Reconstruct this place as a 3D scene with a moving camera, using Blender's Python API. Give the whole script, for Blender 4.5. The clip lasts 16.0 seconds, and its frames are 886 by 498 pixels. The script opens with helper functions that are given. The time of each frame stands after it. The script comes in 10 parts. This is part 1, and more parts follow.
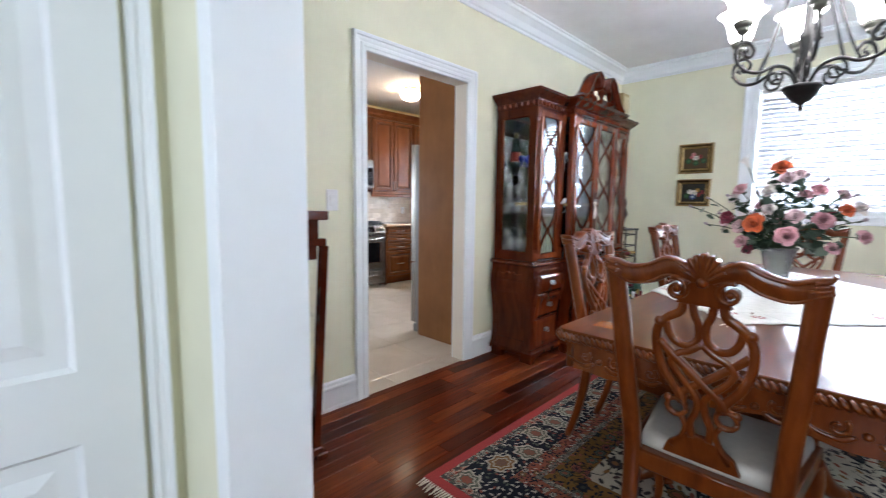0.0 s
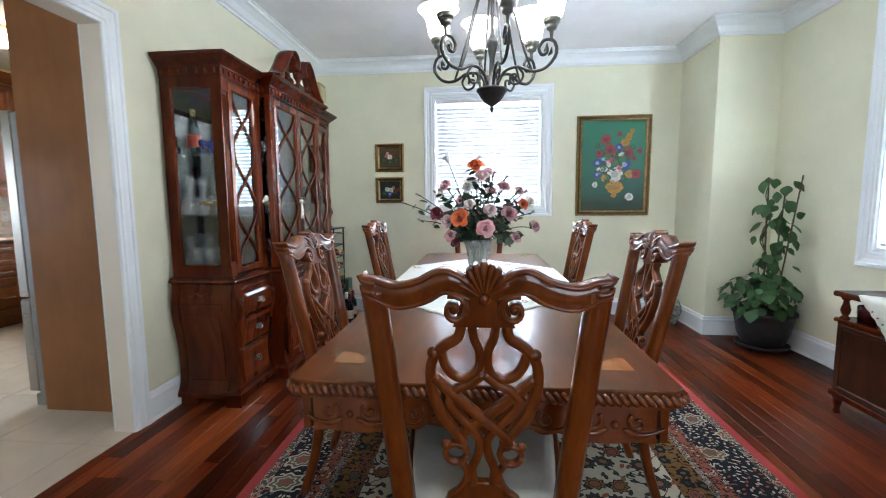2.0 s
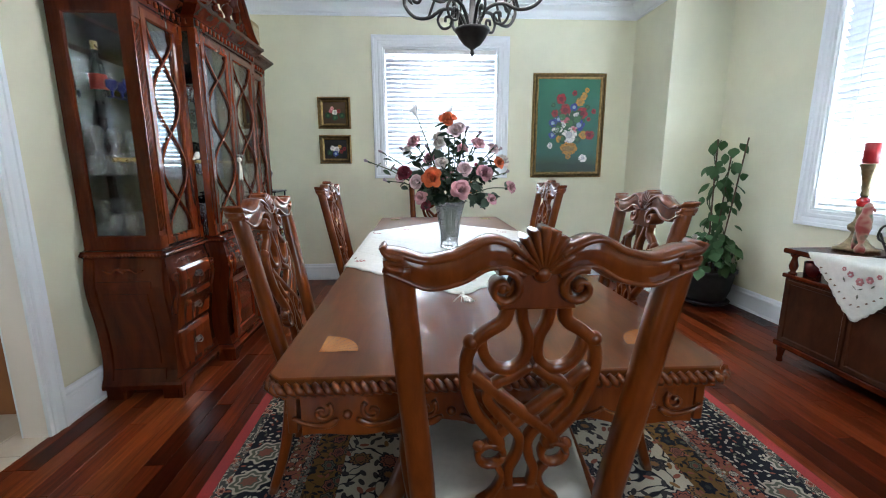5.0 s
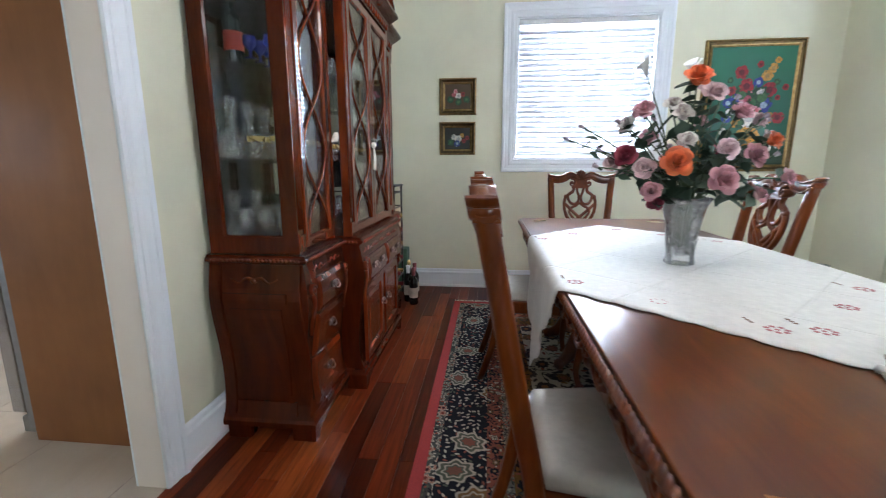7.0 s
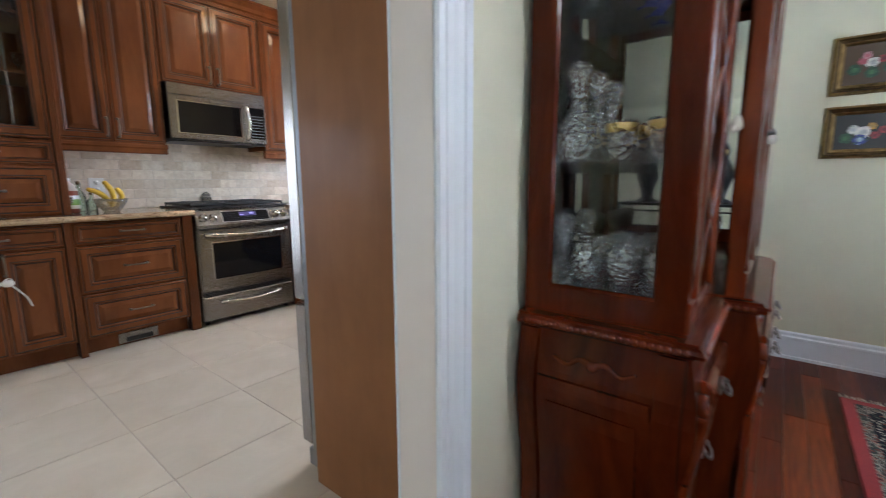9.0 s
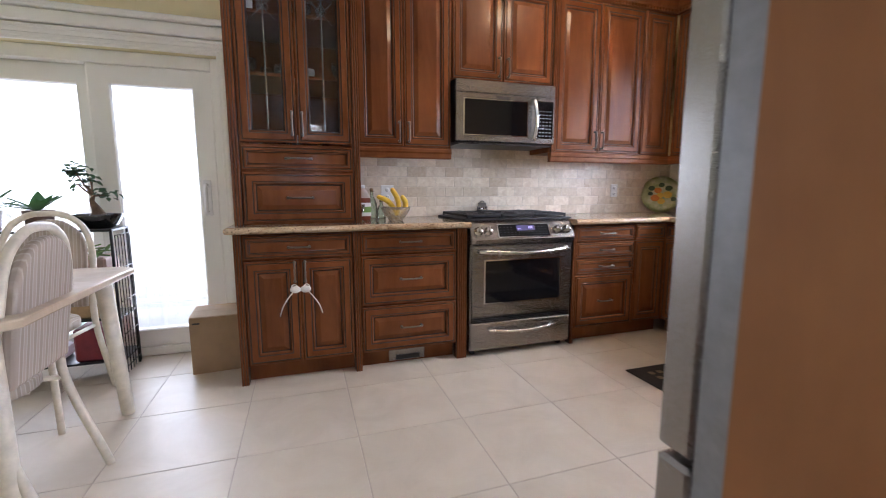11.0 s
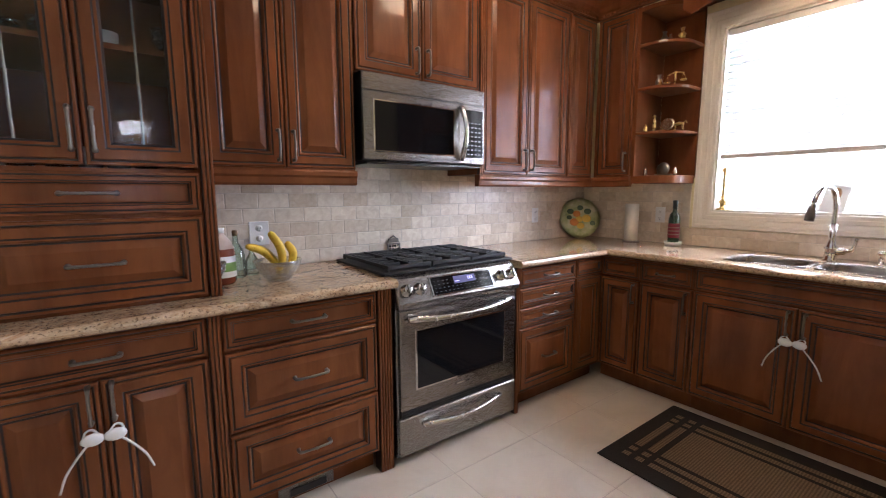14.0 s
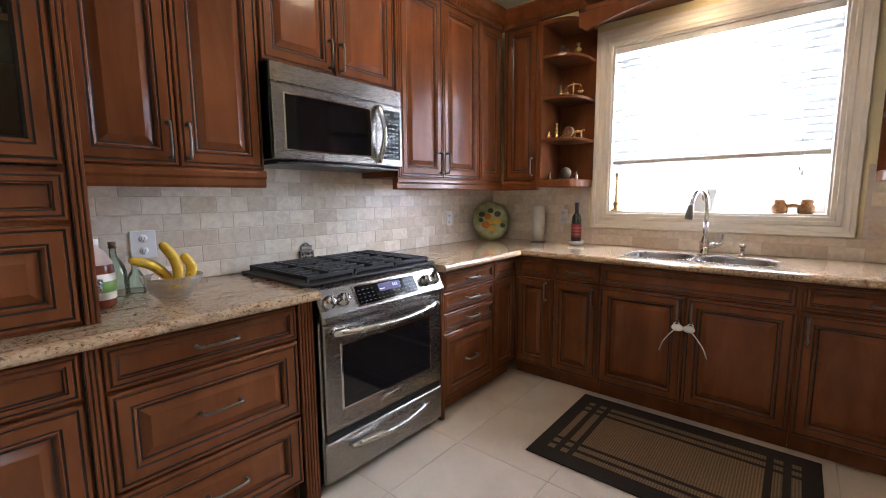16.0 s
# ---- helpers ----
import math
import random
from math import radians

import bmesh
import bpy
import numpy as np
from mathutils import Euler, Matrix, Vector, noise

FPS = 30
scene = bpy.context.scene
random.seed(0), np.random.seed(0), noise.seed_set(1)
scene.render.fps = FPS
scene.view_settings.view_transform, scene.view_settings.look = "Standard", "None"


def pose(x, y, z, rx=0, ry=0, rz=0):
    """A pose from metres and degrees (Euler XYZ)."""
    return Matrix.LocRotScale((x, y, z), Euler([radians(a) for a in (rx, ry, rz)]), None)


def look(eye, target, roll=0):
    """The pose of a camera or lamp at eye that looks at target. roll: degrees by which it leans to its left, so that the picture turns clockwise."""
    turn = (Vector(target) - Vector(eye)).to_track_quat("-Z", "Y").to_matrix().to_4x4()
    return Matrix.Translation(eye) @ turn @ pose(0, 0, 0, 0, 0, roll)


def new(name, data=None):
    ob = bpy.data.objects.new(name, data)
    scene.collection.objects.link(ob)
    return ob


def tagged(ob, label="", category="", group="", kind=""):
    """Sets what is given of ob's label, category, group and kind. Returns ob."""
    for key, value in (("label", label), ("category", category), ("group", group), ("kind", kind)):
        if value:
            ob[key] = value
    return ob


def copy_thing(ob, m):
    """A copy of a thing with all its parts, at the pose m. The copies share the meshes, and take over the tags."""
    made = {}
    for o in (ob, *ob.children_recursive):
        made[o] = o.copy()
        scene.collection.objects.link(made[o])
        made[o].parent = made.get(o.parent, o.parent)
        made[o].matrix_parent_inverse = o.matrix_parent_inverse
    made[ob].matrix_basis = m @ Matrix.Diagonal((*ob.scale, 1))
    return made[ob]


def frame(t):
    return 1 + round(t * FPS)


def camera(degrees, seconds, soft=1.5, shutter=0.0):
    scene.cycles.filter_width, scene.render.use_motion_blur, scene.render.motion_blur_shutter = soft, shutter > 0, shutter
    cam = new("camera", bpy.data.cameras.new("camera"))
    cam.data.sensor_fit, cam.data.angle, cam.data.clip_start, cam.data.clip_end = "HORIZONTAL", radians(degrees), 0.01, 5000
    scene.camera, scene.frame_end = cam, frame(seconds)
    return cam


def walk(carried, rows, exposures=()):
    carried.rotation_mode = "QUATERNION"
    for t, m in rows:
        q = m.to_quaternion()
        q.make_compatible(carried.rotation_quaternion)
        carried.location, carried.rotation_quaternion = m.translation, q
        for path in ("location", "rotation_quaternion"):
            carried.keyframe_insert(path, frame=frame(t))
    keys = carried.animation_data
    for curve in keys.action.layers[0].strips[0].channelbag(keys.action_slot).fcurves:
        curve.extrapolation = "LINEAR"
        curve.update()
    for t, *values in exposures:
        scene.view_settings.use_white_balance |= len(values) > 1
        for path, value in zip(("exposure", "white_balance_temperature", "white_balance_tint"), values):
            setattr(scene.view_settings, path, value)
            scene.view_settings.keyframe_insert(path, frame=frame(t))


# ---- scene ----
cam = camera(92.5, 16.0, soft=1.0, shutter=0.3)
PATH = [
    (0, (0.003, 0.155, 1.22), (1.420, 1.556, 1.013), 0.7),
    (0.5, (0.131, 0.224, 1.209), (1.845, 1.236, 1.018), 0.4),
    (1, (0.235, 0.304, 1.201), (2.117, 0.96, 1.033), -0.3),
    (1.5, (0.328, 0.378, 1.217), (2.281, 0.766, 1.036), -0.3),
    (2, (0.401, 0.44, 1.217), (2.382, 0.626, 1.009), -0.4),
    (2.5, (0.443, 0.475, 1.219), (2.427, 0.529, 0.977), -0.5),
    (3, (0.465, 0.515, 1.239), (2.444, 0.484, 0.955), -0.4),
    (5.3, (0.665, 0.687, 1.192), (2.625, 0.579, 0.809), -0.2),
    (5.5, (0.727, 0.742, 1.196), (2.687, 0.637, 0.808), -0.2),
    (6, (0.902, 0.894, 1.163), (2.863, 0.831, 0.777), -0.1),
    (6.5, (1.059, 1.052, 1.144), (3.02, 1.111, 0.758), -0.0),
    (7, (1.205, 1.193, 1.127), (3.158, 1.401, 0.749), -0.1),
    (7.5, (1.376, 1.342, 1.121), (3.304, 1.722, 0.749), 0.0),
    (8, (1.547, 1.47, 1.116), (3.403, 2.127, 0.763), -0.4),
    (8.5, (1.674, 1.631, 1.12), (3.413, 2.559, 0.782), -0.3),
    (9, (1.785, 1.792, 1.118), (3.332, 3.021, 0.805), -0.3),
    (9.5, (1.972, 1.965, 1.1), (3.209, 3.51, 0.809), -0.6),
    (10, (2.077, 2.166, 1.112), (3.058, 3.886, 0.834), -0.0),
    (10.2, (2.075, 2.265, 1.096), (2.969, 4.034, 0.832), -0.0),
    (12.3, (2.151, 3.234, 1.201), (2.603, 5.16, 0.907), -0.3),
    (12.5, (2.163, 3.294, 1.215), (2.685, 5.202, 0.917), -0.2),
    (13, (2.185, 3.429, 1.252), (2.932, 5.261, 0.957), -0.3),
    (13.5, (2.188, 3.512, 1.28), (3.175, 5.23, 1.005), -0.1),
    (14, (2.175, 3.59, 1.303), (3.354, 5.184, 1.038), -0.2),
    (14.5, (2.155, 3.661, 1.319), (3.487, 5.128, 1.052), -0.3),
    (15, (2.143, 3.698, 1.309), (3.574, 5.071, 1.052), -0.3),
    (15.5, (2.147, 3.709, 1.294), (3.63, 5.027, 1.047), -0.4),
    (16, (2.143, 3.733, 1.295), (3.664, 5.008, 1.049), -0.4),
]
walk(cam, [(t, look(eye, target, roll)) for t, eye, target, roll in PATH],
     exposures=[(0, 0.86, 5850, 15), (1.2, 0.78, 5800, 9), (3, 0.66, 5850, 9), (6.5, 0.62, 5800, 11), (8, 0.74, 5750, 13), (9, 0.66, 5650, 13), (9.7, 0.76, 5750, 16), (12.5, 0.82, 5800, 21), (14, 0.74, 5750, 21), (16, 0.68, 5700, 17)])

# ---- world and light ----
world = bpy.data.worlds.new("sky")
scene.world = world
world.use_nodes = True
sky = world.node_tree.nodes.new("ShaderNodeTexSky")
sky.sky_type, sky.sun_disc, sky.sun_elevation, sky.sun_rotation = "NISHITA", False, radians(42), radians(150)
world.node_tree.links.new(sky.outputs[0], world.node_tree.nodes["Background"].inputs[0])
world.node_tree.nodes["Background"].inputs[1].default_value = 0.12


def lamp(name, kind, m, power, colour=(1, 1, 1), **values):
    data = bpy.data.lights.new(name, kind)
    data.energy, data.color = power, colour
    if kind == "AREA":
        data.shape, data.size, data.size_y = "RECTANGLE", values["size"], values["size_y"]
    elif kind == "SUN":
        data.angle = values["angle"]
    else:
        data.shadow_soft_size = values.get("radius", 0.05)
    ob = new(name, data)
    ob.matrix_world = m
    return ob


# soft daylight from a bright overcast sky
lamp("sun", "SUN", look((0, 0, 10), (-3, 4, 0)), 0.8, (1, 0.96, 0.9), angle=radians(12))
# the sky's light in the openings of the windows and of the patio door
SKYLIGHT = (0.86, 0.94, 1.0)
lamp("window_light", "AREA", look((5.46, 0.39, 1.80), (3.0, 0.39, 2.5)), 130, SKYLIGHT, size=1.2, size_y=1.2)
lamp("window_light", "AREA", look((2.70, -2.42, 1.66), (2.70, 0, 2.5)), 118, SKYLIGHT, size=1.5, size_y=1.5)
lamp("window_light", "AREA", look((5.78, 4.22, 1.76), (3.0, 4.22, 1.4)), 120, SKYLIGHT, size=1.24, size_y=1.2)
lamp("window_light", "AREA", look((0.55, 6.25, 1.05), (0.9, 3.0, 0.9)), 48, SKYLIGHT, size=2.0, size_y=1.8)
# added panel for the unseen foyer's daylight; the hall has no built opening
lamp("hall_light", "AREA", look((-2.3, -0.6, 1.6), (0.5, -0.2, 1.2)), 34, SKYLIGHT, size=1.4, size_y=1.8)

# ---- materials ----
def shader(name):
    m = bpy.data.materials.new(name)
    m.use_nodes = True
    nt = m.node_tree
    return m, nt, nt.nodes["Principled BSDF"]


def node(nt, kind, **values):
    n = nt.nodes.new(kind)
    for key, value in values.items():
        n.inputs[key.replace("_", " ")].default_value = value
    return n


def ramp(nt, source, stops):
    n = nt.nodes.new("ShaderNodeValToRGB")
    el = n.color_ramp.elements
    while len(el) < len(stops):
        el.new(0.5)
    for e, (p, c) in zip(el, stops):
        e.position, e.color = p, (*c, 1)
    nt.links.new(source, n.inputs[0])
    return n.outputs[0]


def coords(nt, scale=(1, 1, 1), turn=(0, 0, 0), space="Object"):
    tc, mp = nt.nodes.new("ShaderNodeTexCoord"), nt.nodes.new("ShaderNodeMapping")
    mp.inputs["Scale"].default_value, mp.inputs["Rotation"].default_value = scale, [radians(a) for a in turn]
    nt.links.new(tc.outputs[space], mp.inputs[0])
    return mp.outputs[0]


def world_coords(nt, scale=(1, 1, 1)):
    g, mp = nt.nodes.new("ShaderNodeNewGeometry"), nt.nodes.new("ShaderNodeMapping")
    mp.inputs["Scale"].default_value = scale
    nt.links.new(g.outputs["Position"], mp.inputs[0])
    return mp.outputs[0]


def noise_tex(nt, where, scale, detail=4, rough=0.6, warp=0.0):
    n = node(nt, "ShaderNodeTexNoise", Scale=scale, Detail=detail, Roughness=rough, Distortion=warp)
    nt.links.new(where, n.inputs["Vector"])
    return n.outputs[0]


def mix(nt, a, b, fac, mode="MIX"):
    n = nt.nodes.new("ShaderNodeMix")
    n.data_type, n.blend_type = "RGBA", mode
    for sock, v in ((n.inputs[0], fac), (n.inputs[6], a), (n.inputs[7], b)):
        if isinstance(v, bpy.types.NodeSocket):
            nt.links.new(v, sock)
        else:
            sock.default_value = v if isinstance(v, float) else (*v, 1)
    return n.outputs[2]


def bump(nt, bsdf, height, strength=0.3, distance=0.002):
    b = node(nt, "ShaderNodeBump", Strength=strength, Distance=distance)
    nt.links.new(height, b.inputs["Height"])
    nt.links.new(b.outputs[0], bsdf.inputs["Normal"])


def paint(name, colour, rough=0.6, grain=120, relief=0.15, vary=0.06, coat=0.0):
    """Rolled or sprayed paint with faint mottling."""
    m, nt, b = shader(name)
    at = world_coords(nt)
    lo, hi = [c * (1 - vary) for c in colour], [min(1, c * (1 + vary)) for c in colour]
    nt.links.new(ramp(nt, noise_tex(nt, at, 1.7, 5), [(0.3, lo), (0.7, hi)]), b.inputs["Base Color"])
    fine = noise_tex(nt, at, grain, 3)
    bump(nt, b, fine, relief, 0.001)
    b.inputs["Roughness"].default_value, b.inputs["Coat Weight"].default_value = rough, coat
    return m


def wood(name, dark, light, scale=(2, 30, 30), rough=0.3, coat=0.4, vary=0.0, turn=(0, 0, 0), sheen=0.1):
    """Grained wood under varnish; the grain runs along the axis of the smallest scale."""
    m, nt, b = shader(name)
    at = coords(nt, scale, turn)
    info = nt.nodes.new("ShaderNodeObjectInfo")
    if vary:
        add = nt.nodes.new("ShaderNodeVectorMath")
        add.operation = "MULTIPLY_ADD"
        nt.links.new(info.outputs["Random"], add.inputs[0])
        add.inputs[1].default_value = (37, 19, 53)
        nt.links.new(at, add.inputs[2])
        at = add.outputs[0]
    grain = noise_tex(nt, at, 1.0, 6, 0.62, 0.6)
    colour = ramp(nt, grain, [(0.28, dark), (0.72, light)])
    cloud = ramp(nt, noise_tex(nt, coords(nt, (3, 3, 3)), 1.0, 3), [(0.3, (0.78, 0.78, 0.78)), (0.7, (1, 1, 1))])
    colour = mix(nt, colour, cloud, 1.0, "MULTIPLY")
    if vary:
        tone = ramp(nt, info.outputs["Random"], [(0, (1 - vary,) * 3), (0.45, (1, 0.97, 0.94)), (0.78, (1 + vary * 0.8, 1 + vary * 0.9, 1 + vary * 0.8)), (1, (1 + 2.2 * vary, 1 + 4.0 * vary, 1 + 3.6 * vary))])
        colour = mix(nt, colour, tone, 1.0, "MULTIPLY")
    nt.links.new(colour, b.inputs["Base Color"])
    b.inputs["Roughness"].default_value, b.inputs["Coat Weight"].default_value, b.inputs["Coat Roughness"].default_value = rough, coat, sheen
    b.inputs["Specular IOR Level"].default_value = 0.10
    bump(nt, b, grain, 0.12, 0.0008)
    return m


def metal(name, colour, rough=0.3, brushed=(1, 1, 1), vary=0.1):
    m, nt, b = shader(name)
    b.inputs["Metallic"].default_value = 1.0
    at = coords(nt, brushed)
    n = noise_tex(nt, at, 40, 3)
    nt.links.new(ramp(nt, n, [(0.3, [c * (1 - vary) for c in colour]), (0.7, colour)]), b.inputs["Base Color"])
    r = node(nt, "ShaderNodeMapRange")
    r.inputs["To Min"].default_value, r.inputs["To Max"].default_value = rough * 0.75, rough * 1.25
    nt.links.new(n, r.inputs[0])
    nt.links.new(r.outputs[0], b.inputs["Roughness"])
    return m


def plain(name, colour, rough=0.5, metallic=0.0, coat=0.0, vary=0.12, scale=25, relief=0.1):
    m, nt, b = shader(name)
    n = noise_tex(nt, coords(nt), scale, 4)
    nt.links.new(ramp(nt, n, [(0.3, [c * (1 - vary) for c in colour]), (0.7, [min(1, c * (1 + vary)) for c in colour])]), b.inputs["Base Color"])
    b.inputs["Roughness"].default_value, b.inputs["Metallic"].default_value, b.inputs["Coat Weight"].default_value = rough, metallic, coat
    if relief:
        bump(nt, b, n, relief, 0.001)
    return m


def glass(name, tint=(1, 1, 1), gloss=0.08, rough=0.02, edge=0.8, cut=0.0, milk=0.0):
    """Thin clear glass: lets light straight through, with a little gloss."""
    m = bpy.data.materials.new(name)
    m.use_nodes = True
    nt = m.node_tree
    nt.nodes.remove(nt.nodes["Principled BSDF"])
    t, g, mx = nt.nodes.new("ShaderNodeBsdfTransparent"), nt.nodes.new("ShaderNodeBsdfGlossy"), nt.nodes.new("ShaderNodeMixShader")
    t.inputs[0].default_value = (*tint, 1)
    g.inputs["Roughness"].default_value = rough
    lw = nt.nodes.new("ShaderNodeFresnel")
    lw.inputs[0].default_value = 1.45
    mul = nt.nodes.new("ShaderNodeMath")
    mul.operation = "MULTIPLY_ADD"
    mul.inputs[1].default_value, mul.inputs[2].default_value = edge, gloss * 0.5
    nt.links.new(lw.outputs[0], mul.inputs[0])
    if cut:
        facet = node(nt, "ShaderNodeTexVoronoi", Scale=85.0)
        nt.links.new(coords(nt), facet.inputs["Vector"])
        bp = node(nt, "ShaderNodeBump", Strength=cut, Distance=0.01)
        nt.links.new(facet.outputs["Distance"], bp.inputs["Height"])
        nt.links.new(bp.outputs[0], g.inputs["Normal"])
        nt.links.new(bp.outputs[0], lw.inputs["Normal"])
    nt.links.new(mul.outputs[0], mx.inputs[0])
    nt.links.new(t.outputs[0], mx.inputs[1])
    nt.links.new(g.outputs[0], mx.inputs[2])
    out = mx
    if milk:
        df, out = nt.nodes.new("ShaderNodeBsdfDiffuse"), nt.nodes.new("ShaderNodeMixShader")
        df.inputs[0].default_value = (0.9, 0.93, 0.95, 1)
        out.inputs[0].default_value = milk
        nt.links.new(mx.outputs[0], out.inputs[1])
        nt.links.new(df.outputs[0], out.inputs[2])
    nt.links.new(out.outputs[0], nt.nodes["Material Output"].inputs[0])
    return m


def glow(name, colour, power):
    m, nt, b = shader(name)
    b.inputs["Base Color"].default_value = (*colour, 1)
    b.inputs["Emission Color"].default_value, b.inputs["Emission Strength"].default_value = (*colour, 1), power
    return m


def lit_cloth(name, colour, through_share=0.5, petals=False):
    """Thin white stuff that lets light through: blinds, petals, leaves."""
    m = bpy.data.materials.new(name)
    m.use_nodes = True
    nt = m.node_tree
    b = nt.nodes["Principled BSDF"]
    n = noise_tex(nt, coords(nt), 40, 3)
    c = ramp(nt, n, [(0.3, [v * 0.88 for v in colour]), (0.7, colour)])
    if petals:
        island = nt.nodes.new("ShaderNodeNewGeometry").outputs["Random Per Island"]
        c = mix(nt, c, ramp(nt, island, [(0.0, (0.62, 0.52, 0.52)), (0.4, (0.96, 0.92, 0.92)), (1.0, (1.22, 1.22, 1.20))]), 1.0, "MULTIPLY")
    t, mx = nt.nodes.new("ShaderNodeBsdfTranslucent"), nt.nodes.new("ShaderNodeMixShader")
    nt.links.new(c, b.inputs["Base Color"])
    nt.links.new(c, t.inputs[0])
    b.inputs["Roughness"].default_value = 0.55
    mx.inputs[0].default_value = through_share
    nt.links.new(b.outputs[0], mx.inputs[1])
    nt.links.new(t.outputs[0], mx.inputs[2])
    nt.links.new(mx.outputs[0], nt.nodes["Material Output"].inputs[0])
    return m


WALL = paint("cream_wall_paint", (0.76, 0.75, 0.57))
KWALL = paint("warm_kitchen_wall_paint", (0.76, 0.68, 0.42))
CEIL = paint("white_ceiling_paint", (0.88, 0.88, 0.89), 0.8)
TRIM = paint("white_trim_paint", (0.83, 0.87, 0.89), 0.35, 60, 0.08, 0.03)
JAMB = paint("ivory_jamb_paint", (0.82, 0.75, 0.68), 0.4, 60, 0.08, 0.03)
PATIOWHITE = paint("warm_white_door_paint", (0.83, 0.82, 0.78), 0.4, 60, 0.08, 0.03)
IVORY = paint("ivory_window_paint", (0.78, 0.74, 0.66), 0.4, 60, 0.08, 0.03)
PLANK = wood("cherry_floor_plank", (0.046, 0.0055, 0.0016), (0.140, 0.022, 0.0050), (3, 60, 10), 0.30, 0.10, vary=0.6, sheen=0.12)
SUBFLOOR = plain("dark_joint", (0.05, 0.02, 0.012), 0.8)
CHERRY = wood("dark_cherry_furniture_wood", (0.060, 0.0085, 0.0025), (0.190, 0.034, 0.007), (14, 14, 2.5), 0.26, 0.55, sheen=0.05)
CHERRY_DARK = wood("mahogany_cabinet_wood", (0.040, 0.0052, 0.0013), (0.115, 0.0180, 0.0036), (14, 14, 2.5), 0.26, 0.26, sheen=0.05)
CHAIRWOOD = wood("reddish_chair_wood", (0.082, 0.0150, 0.0024), (0.205, 0.049, 0.008), (18, 18, 3), 0.28, 0.75, sheen=0.05)
TABLEWOOD = wood("polished_table_veneer", (0.078, 0.0175, 0.0026), (0.155, 0.042, 0.0070), (2.5, 16, 16), 0.28, 0.36, sheen=0.10)
INLAY = wood("light_inlay_veneer", (0.32, 0.12, 0.038), (0.42, 0.175, 0.055), (6, 20, 20), 0.2, 0.5)
MAPLE = wood("glazed_maple_cabinet", (0.130, 0.041, 0.0135), (0.220, 0.077, 0.027), (9, 9, 1.6), 0.34, 0.20)
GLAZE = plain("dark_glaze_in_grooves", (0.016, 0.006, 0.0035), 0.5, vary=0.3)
PANELSIDE = wood("brown_laminate_panel", (0.265, 0.115, 0.046), (0.310, 0.140, 0.058), (9, 9, 1.2), 0.5, 0.05)
SATIN = metal("satin_handle_steel", (0.56, 0.54, 0.51), 0.26)
STEEL = metal("brushed_steel", (0.31, 0.29, 0.268), 0.27, (1, 30, 30))
CHROME = metal("polished_chrome", (0.78, 0.78, 0.78), 0.08)
PEWTER = metal("aged_pewter", (0.22, 0.205, 0.185), 0.30)
BRASS = metal("old_brass", (0.55, 0.38, 0.14), 0.28)
IRON = plain("dark_bronze_iron", (0.035, 0.034, 0.032), 0.38, 0.7, vary=0.3)
BLACK = plain("black_enamel", (0.012, 0.012, 0.013), 0.3, vary=0.2)
BLACKGLASS = plain("black_appliance_glass", (0.006, 0.006, 0.007), 0.06, coat=0.0, relief=0)
CASTIRON = plain("cast_iron_grate", (0.018, 0.018, 0.02), 0.55, vary=0.3, relief=0.3)
WINDOWGLASS = glass("window_glass")
CLEAR = glass("clear_cabinet_glass", (0.98, 0.99, 0.985), 0.02, edge=0.25)
CRYSTAL = glass("cut_crystal", (0.90, 0.93, 0.95), 0.60, 0.02, edge=1.6, cut=0.9, milk=0.02)
DOORGLASS = glass("bevelled_door_glass", (0.98, 0.99, 0.985), 0.16, edge=0.7)
VASEGLASS = glass("clear_cut_vase", (0.97, 0.98, 0.98), 0.24, 0.04, edge=1.3, cut=0.22, milk=0.05)
ANTIQUE = metal("antique_bronze", (0.34, 0.27, 0.16), 0.34, vary=0.5)
SLAT = lit_cloth("white_blind_slat", (0.84, 0.86, 0.90), 0.17)
SLATB = lit_cloth("white_side_blind_slat", (0.84, 0.86, 0.90), 0.035)
KSLAT = lit_cloth("white_kitchen_slat", (0.88, 0.88, 0.88), 0.42)
BLINDRAIL = plain("beige_blind_rail", (0.62, 0.56, 0.50), 0.5)
WHITE = plain("white_plastic", (0.78, 0.78, 0.77), 0.4, vary=0.04)
CLOTH = lit_cloth("white_embroidered_linen", (0.78, 0.77, 0.70), 0.15)
SKYGLOW = glow("hazy_daylight", (0.95, 0.98, 1.0), 1.3)

# ---- mesh tools ----
def link_mesh(name, bm, mats, parent=None):
    me = bpy.data.meshes.new(name)
    bm.normal_update()
    bm.to_mesh(me)
    bm.free()
    for m in mats if isinstance(mats, (list, tuple)) else [mats]:
        me.materials.append(m)
    ob = new(name, me)
    ob.parent = parent
    return ob


def part(name, bm, material, parent, label=""):
    ob = link_mesh(name, bm, material, parent)
    return tagged(ob, label)


def thing(name, label, category, m=None, group="", kind=""):
    ob = new(name)
    ob.empty_display_size = 0.05
    if m is not None:
        ob.matrix_world = m
    return tagged(ob, label, category, group, kind)


def structure(name, bm, material, label=""):
    return tagged(link_mesh(name, bm, material), label, kind="structure")


